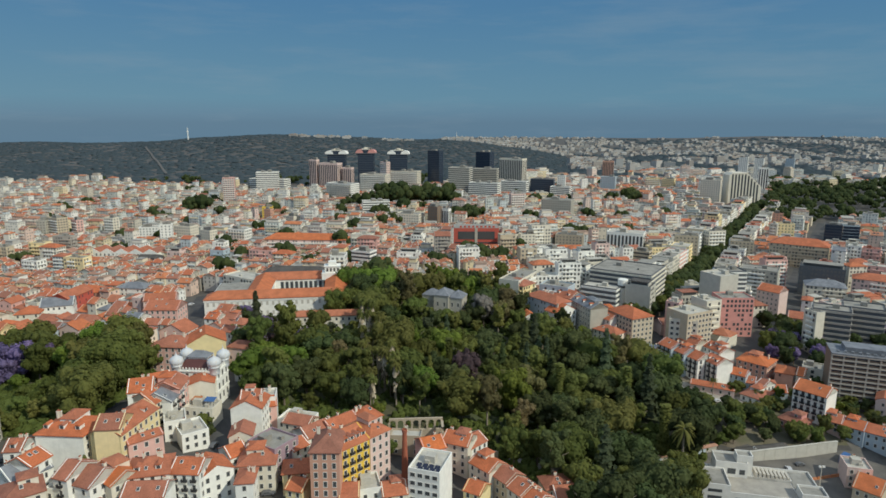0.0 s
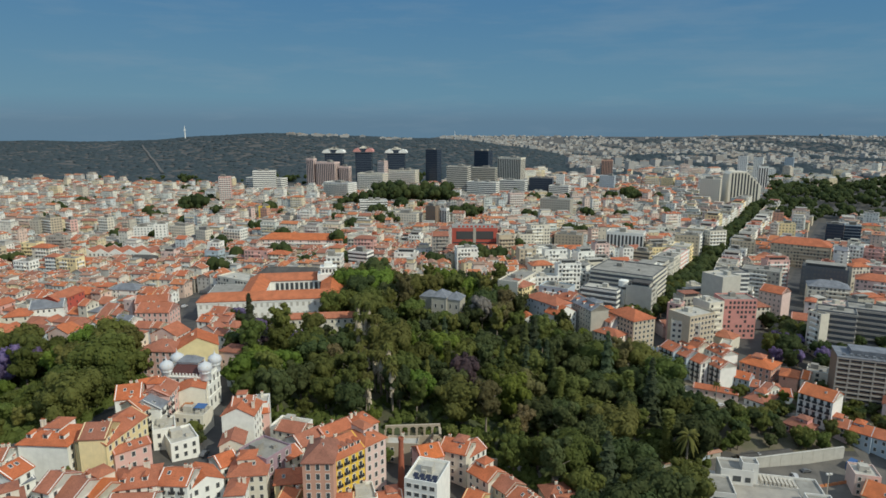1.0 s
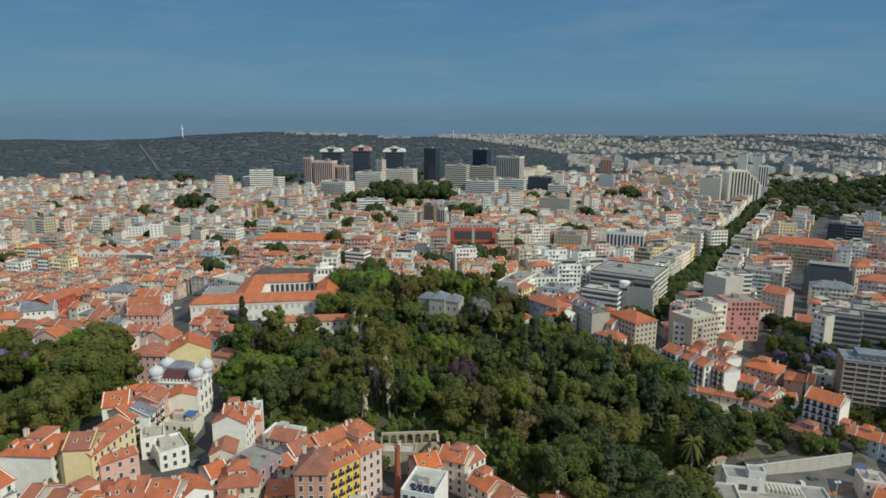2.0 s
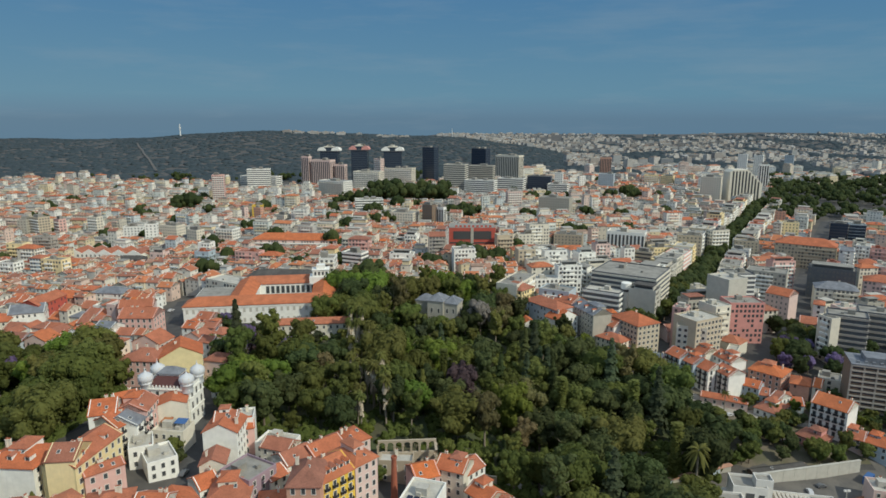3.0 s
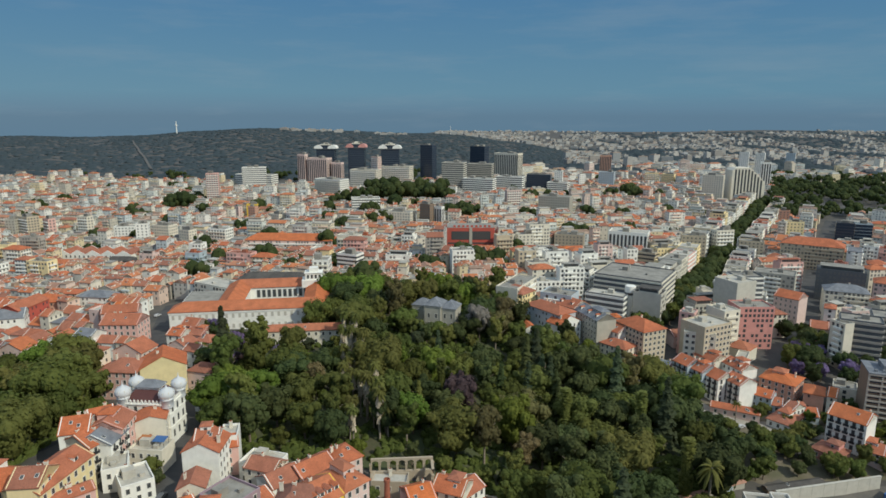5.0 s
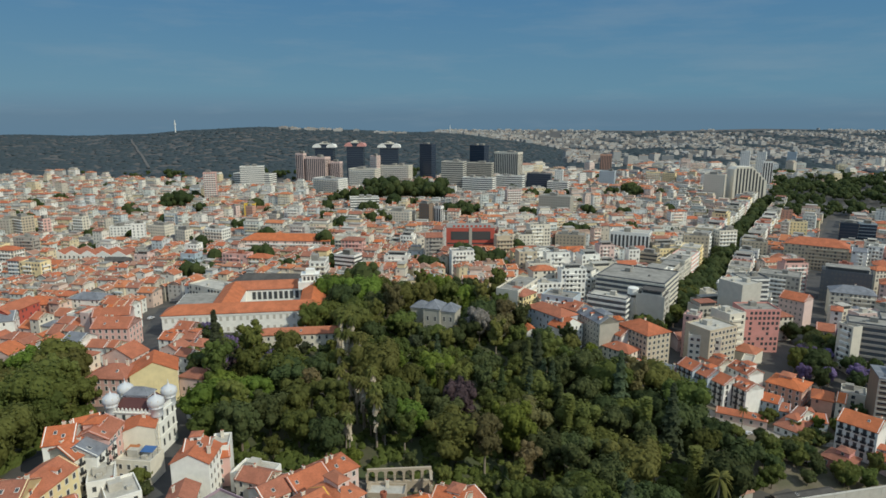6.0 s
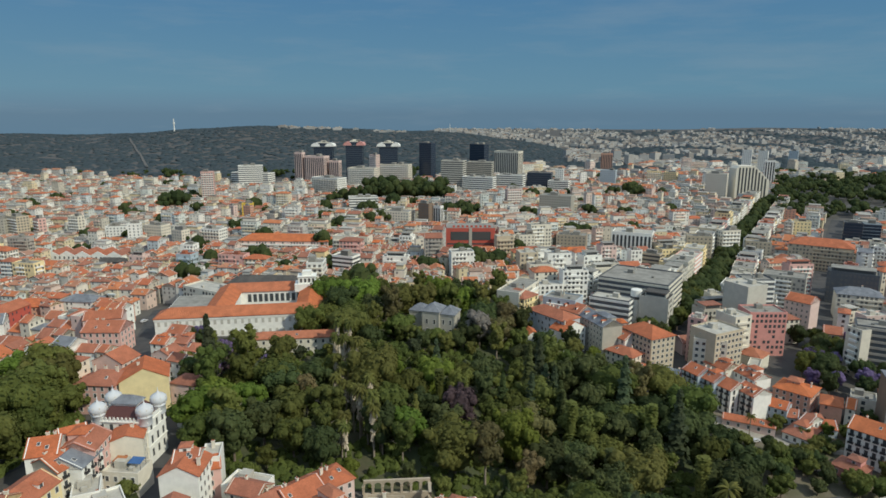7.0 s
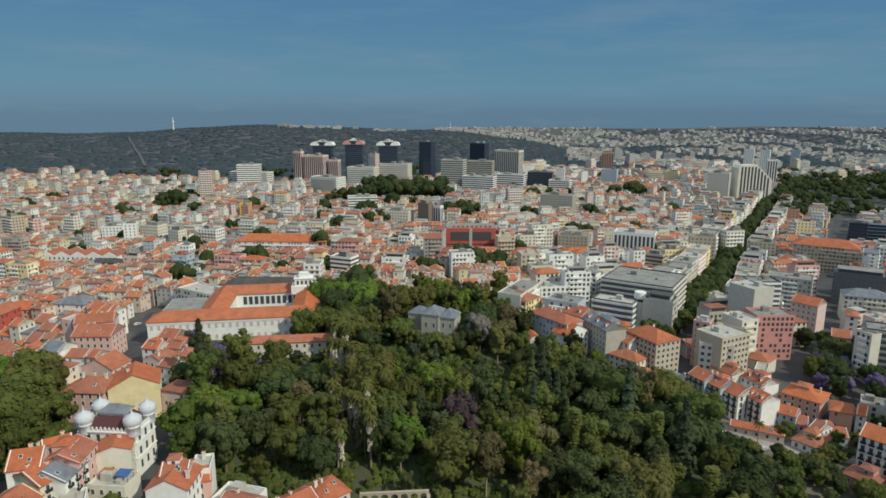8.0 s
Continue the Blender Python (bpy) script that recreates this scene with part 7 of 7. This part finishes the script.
def far_trees():
    """Woods and gardens too far off to count, as one mass of crowns."""
    rng = random.Random(23)
    M = Mesh()
    src = [tree_parts(("wide", "green", k))[1] for k in range(2)]
    shapes = [([tuple(v.co) for v in me.vertices], [tuple(p.vertices) for p in me.polygons]) for me in src]
    spots = []
    for bx0, bx1, by0, by1, n, big in ((-98, 8, 948, 1000, 40, 1.7), (-165, -100, 930, 960, 16, 1.15), (10, 40, 800, 830, 8, 1.2), (285, 305, 985, 1010, 6, 1.5), (-375, -345, 900, 930, 7, 1.5)):
        spots += [(rng.uniform(bx0, bx1), rng.uniform(by0, by1), big * rng.uniform(.85, 1.1)) for _ in range(n)]
    for k in range(190):
        u = 2.0 + k / 190 * 3.9
        i = int(u)
        (x0, y0), (x1, y1) = AVENUE[i], AVENUE[i + 1]
        spots.append((x0 + (x1 - x0) * (u - i) + rng.uniform(-6.5, 6.5), y0 + (y1 - y0) * (u - i) + rng.uniform(-3, 3), .85))
    n_first = len(spots)
    for _ in range(5000):
        x, y = rng.uniform(430, 1080), rng.uniform(830, 1420)
        if inside(x, y, RIGHT_GREEN) and len(spots) < n_first + 400 and noise.noise(Vector((x / 70, y / 70, 2.2))) > -.22 and all((x - a) ** 2 + (y - b) ** 2 > 13 ** 2 for a, b, _ in spots):
            spots.append((x, y, 1.0))
    for gx, gy, gr in GREENS:
        for _ in range(int(gr * gr / 16) + 2):
            a, q = rng.uniform(0, 6.28), gr * math.sqrt(rng.random())
            spots.append((gx + q * math.cos(a), gy + q * math.sin(a), rng.uniform(.7, 1.15)))
    for _ in range(700):
        y = rng.uniform(420, 1350)
        x = rng.uniform(-.75, .75) * y
        if not overlaps(x, y, 4, 4, 0) and not inside(x, y, RIGHT_GREEN) and not inside(x, y, PARK) and all(seg_dist(x, y, ln) > 12 for ln in (AVENUE, AVENUE_B)):
            spots.append((x, y, .55))
    for k, (x, y, s) in enumerate(spots[:1500]):
        vs, fs = rng.choice(shapes)
        m = place(x, y, ground(x, y) - 1.5, rng.uniform(0, 360), [rng.uniform(.75, 1.5) * s] * 3)
        nl = sum(len(f) == 3 for f in fs)
        cut = [f for j, f in enumerate(fs) if (j < nl and (j // 2) % 22 == 0) or (j >= nl and ((j - nl) // 29) % 3 == 0)]
        M.solid([tuple(m @ Vector(v)) for v in vs], cut)
    tagged(new("far_trees", M.data("far_trees", [FAR_TREE])), "green trees of the far parks and gardens", "trees", kind="stuff")


far_trees()
for k in range(30):
    u = k / 45 * (len(AVENUE) - 2)
    i = int(u)
    (x0, y0), (x1, y1) = AVENUE[i], AVENUE[i + 1]
    f = u - i
    q = math.hypot(x1 - x0, y1 - y0)
    side = (k % 2 * 2 - 1) * 4.6
    tree(x0 + (x1 - x0) * f + (y1 - y0) / q * side, y0 + (y1 - y0) * f - (x1 - x0) / q * side, "round", ("green", "dark")[k % 3 > 0], .88 + .08 * (k % 3), k, "along the avenue", "avenue trees")
for x, y, f, l, s in ((262, 372, "wide", "green", 1.0), (250, 378, "wide", "dark", .9), (238, 372, "wide", "jacaranda", .9), (226, 368, "wide", "jacaranda", .8), (274, 365, "wide", "green", .9),
                      (205, 372, "wide", "jacaranda", .8), (210, 365, "round", "dark", .9), (222, 356, "wide", "dark", .8), (150, 305, "round", "green", .6), (160, 300, "round", "olive", .55),
                      (172, 303, "round", "bright", .55), (185, 300, "round", "green", .6), (196, 292, "round", "bright", .5), (204, 296, "round", "green", .6), (140, 290, "round", "dark", .7),
                      (146, 282, "round", "olive", .5), (138, 303, "palm", "olive", .8), (156, 290, "bush", "green", 1.0), (166, 294, "bush", "bright", 1.0), (176, 290, "round", "green", .5),
                      (210, 292, "round", "dark", .6), (196, 312, "round", "dark", .7), (240, 330, "wide", "dark", .8), (-110, 178, "conifer", "olive", .7), (-92, 226, "bush", "green", 1.3),
                      (-88, 221, "bush", "dark", 1.0), (-20, 222, "round", "green", .6), (-9, 358, "round", "olive", .95), (2, 356, "round", "green", .95), (11, 358, "wide", "dark", .75), (-17, 366, "wide", "green", 1.0), (20, 366, "wide", "dark", 1.0), (-4, 352, "round", "dark", .95), (7, 351, "round", "olive", .95)):
    tree(x, y, f, l, s, int(abs(x)), "among the buildings", "city trees")


def undergrowth():
    """Low dense growth under the park trees."""
    rng = random.Random(14)
    M = Mesh()
    for poly in (PARK, SQUARE):
        xs, ys = [p[0] for p in poly], [p[1] for p in poly]
        for _ in range(4600):
            x, y = rng.uniform(min(xs), max(xs)), rng.uniform(min(ys), max(ys))
            if not inside(x, y, poly) or overlaps(x, y, 3, 3, 0) or noise.noise(Vector((x / 22, y / 22, 8.1))) < -.28:
                continue
            z, r, k = ground(x, y), rng.uniform(1.1, 2.3), rng.uniform(.9, 1.7)
            base = len(M.v)
            for ring, (q, zz) in enumerate(((1.0, -.1), (.95, .55), (.55, .95))):
                for j in range(7):
                    a = j * .898 + ring * .45
                    s = q * r * rng.uniform(.75, 1.25)
                    M.v.append((x + s * math.cos(a), y + s * math.sin(a), z + zz * r * k * rng.uniform(.8, 1.2)))
            for ring in range(2):
                for j in range(7):
                    a, b = base + ring * 7 + j, base + ring * 7 + (j + 1) % 7
                    M.f.append((a, b, b + 7, a + 7))
            M.f.append(tuple(base + 14 + j for j in range(7)))
    M.m = [0] * len(M.f)
    tagged(new("undergrowth", M.data("undergrowth", [LEAVES["green"]])), "dense dark green shrubs under the park trees", "shrubs", kind="stuff")


undergrowth()


# ---- the far wooded hill ----
def far_forest():
    rng = random.Random(31)
    M = Mesh()
    n = 0
    while n < 12500:
        y = 1260 + 2200 * rng.random()
        x = rng.uniform(-.85, .35) * y
        if x > .215 * y - 20 or (y > 2880 and x > 0) or overlaps(x, y, 14, 14, 0):
            continue
        n += 1
        r = rng.uniform(7, 13)
        z = ground(x, y)
        k = rng.uniform(.20, .32)
        base = len(M.v)
        for ring, (q, zz) in enumerate(((1.0, -.1), (.8, .55), (.35, .95))):
            for j in range(6):
                a = j * 1.047 + ring * .5
                s = q * r * rng.uniform(.65, 1.35)
                M.v.append((x + s * math.cos(a), y + s * math.sin(a), z + zz * r * k * rng.uniform(.7, 1.3)))
        for ring in range(2):
            for j in range(6):
                a, b = base + ring * 6 + j, base + ring * 6 + (j + 1) % 6
                M.f.append((a, b, b + 6, a + 6))
        M.f.append(tuple(base + 12 + j for j in range(6)))
    n = 0
    while n < 1500:
        y = 1450 + 2900 * rng.random() ** 1.3
        x = rng.uniform(.1, .8) * y
        if x < .205 * y or noise.noise(Vector((x / 200, y / 420, 3.3))) > -.08:
            continue
        n += 1
        r = rng.uniform(10, 20)
        z = ground(x, y)
        base = len(M.v)
        for ring, (q, zz) in enumerate(((1.0, -.1), (.7, .5), (.3, .8))):
            for j in range(5):
                a = j * 1.257 + ring * .5
                M.v.append((x + q * r * 1.3 * math.cos(a), y + q * r * 1.3 * math.sin(a), z + zz * r * .6))
        for ring in range(2):
            for j in range(5):
                a, b = base + ring * 5 + j, base + ring * 5 + (j + 1) % 5
                M.f.append((a, b, b + 5, a + 5))
        M.f.append(tuple(base + 10 + j for j in range(5)))
    M.m = [0] * len(M.f)
    tagged(new("far_forest", M.data("far_forest", [HAZED_LEAVES], True)), "dark wooded hill of pines beyond the city, tinted with haze", "forest", kind="stuff")


far_forest()


# ---- single trees that stand out in the garden ----
for x, y, f, l, s, tl in ((-17.5, 262, "palm", "olive", 1.15, 1.0), (9, 258, "palm", "olive", 1.0, 1.0), (14, 290, "conifer", "olive", 1.1, 1.0), (42, 300, "conifer", "blue", 1.2, 1.0), (50, 312, "conifer", "blue", 1.2, .95),
                          (30, 300, "conifer", "dark", 1.1, 1.0), (-68, 300, "palm", "olive", 1.2, 1.0), (55, 296, "conifer", "dark", 1.0, 1.0), (26, 246, "conifer", "dark", .7, .8), (-6, 276, "conifer", "olive", 1.0, 1.0)):
    tree(x, y, f, l, s, int(abs(x)), "in the botanic garden", "botanic garden trees", tall=tl)
palm_rng = random.Random(4)
for k in range(40):
    y = 256 + k * 2.15
    x = -27 - (y - 262) * .16 + palm_rng.uniform(-7.5, 7.5)
    tree(x, y, "fan_palm", "olive", palm_rng.uniform(1.15, 1.5), k, "in the botanic garden", "fan palms", tall=palm_rng.uniform(.7, 1.15))
for x, y, f, l, s in ((-112, 330, "round", "jacaranda", .7), (-104, 326, "round", "green", .8), (-96, 332, "round", "jacaranda", .75), (-88, 336, "round", "dark", .8), (-108, 318, "round", "green", .7), (-92, 308, "round", "jacaranda", .8)):
    tree(x, y, f, l, s, int(abs(x)), "before the long museum", "museum trees")
front_rng = random.Random(19)
for k in range(95):
    x, y = front_rng.uniform(-128, -70), front_rng.uniform(304, 349)
    if not overlaps(x, y, 3.5, 3.5, 0) and seg_dist(x, y, STREET) > 9:
        tree(x, y, "round", ("green", "dark", "jacaranda", "dark", "green")[k % 5], front_rng.uniform(.6, .92) if x < -90 else front_rng.uniform(.38, .55), k, "before the long museum", "museum trees")
yard_rng = random.Random(8)
for k in range(210):
    x, y = yard_rng.uniform(118, 222), yard_rng.uniform(262, 326)
    if inside(x, y, TERRACES) and not overlaps(x, y, 4, 4, 0) and seg_dist(x, y, CLEARING) > 6:
        tree(x, y, "round" if k % 2 or y < 284 else "bush", ("green", "dark", "green", "dark", "olive")[k % 5], yard_rng.uniform(.42, .68) + (.14 if y < 284 else 0) if k % 2 or y < 284 else 1.1, k, "in the terraced gardens", "terrace trees")
RIGHT_GARDEN = [(188, 332), (232, 334), (300, 345), (298, 408), (214, 408), (212, 374), (188, 366)]
grow(RIGHT_GARDEN, 9.5, [(("round", "green"), 4), (("round", "dark"), 5), (("wide", "dark"), 2), (("round", "jacaranda"), 2.4), (("wide", "green"), 2)], 51, "in the walled gardens", "garden trees", size=(.75, 1.1))
for k in range(16):
    u = yard_rng.random() * 2.6
    i = int(u)
    (x0, y0), (x1, y1) = AVENUE[i], AVENUE[i + 1]
    x, y = x0 + (x1 - x0) * (u - i) + yard_rng.uniform(-7, 7), y0 + (y1 - y0) * (u - i) + yard_rng.uniform(-7, 7)
    if not overlaps(x, y, 3, 3, 0):
        tree(x, y, "round", ("green", "dark")[k % 2], yard_rng.uniform(.95, 1.2), k, "along the avenue", "avenue trees")
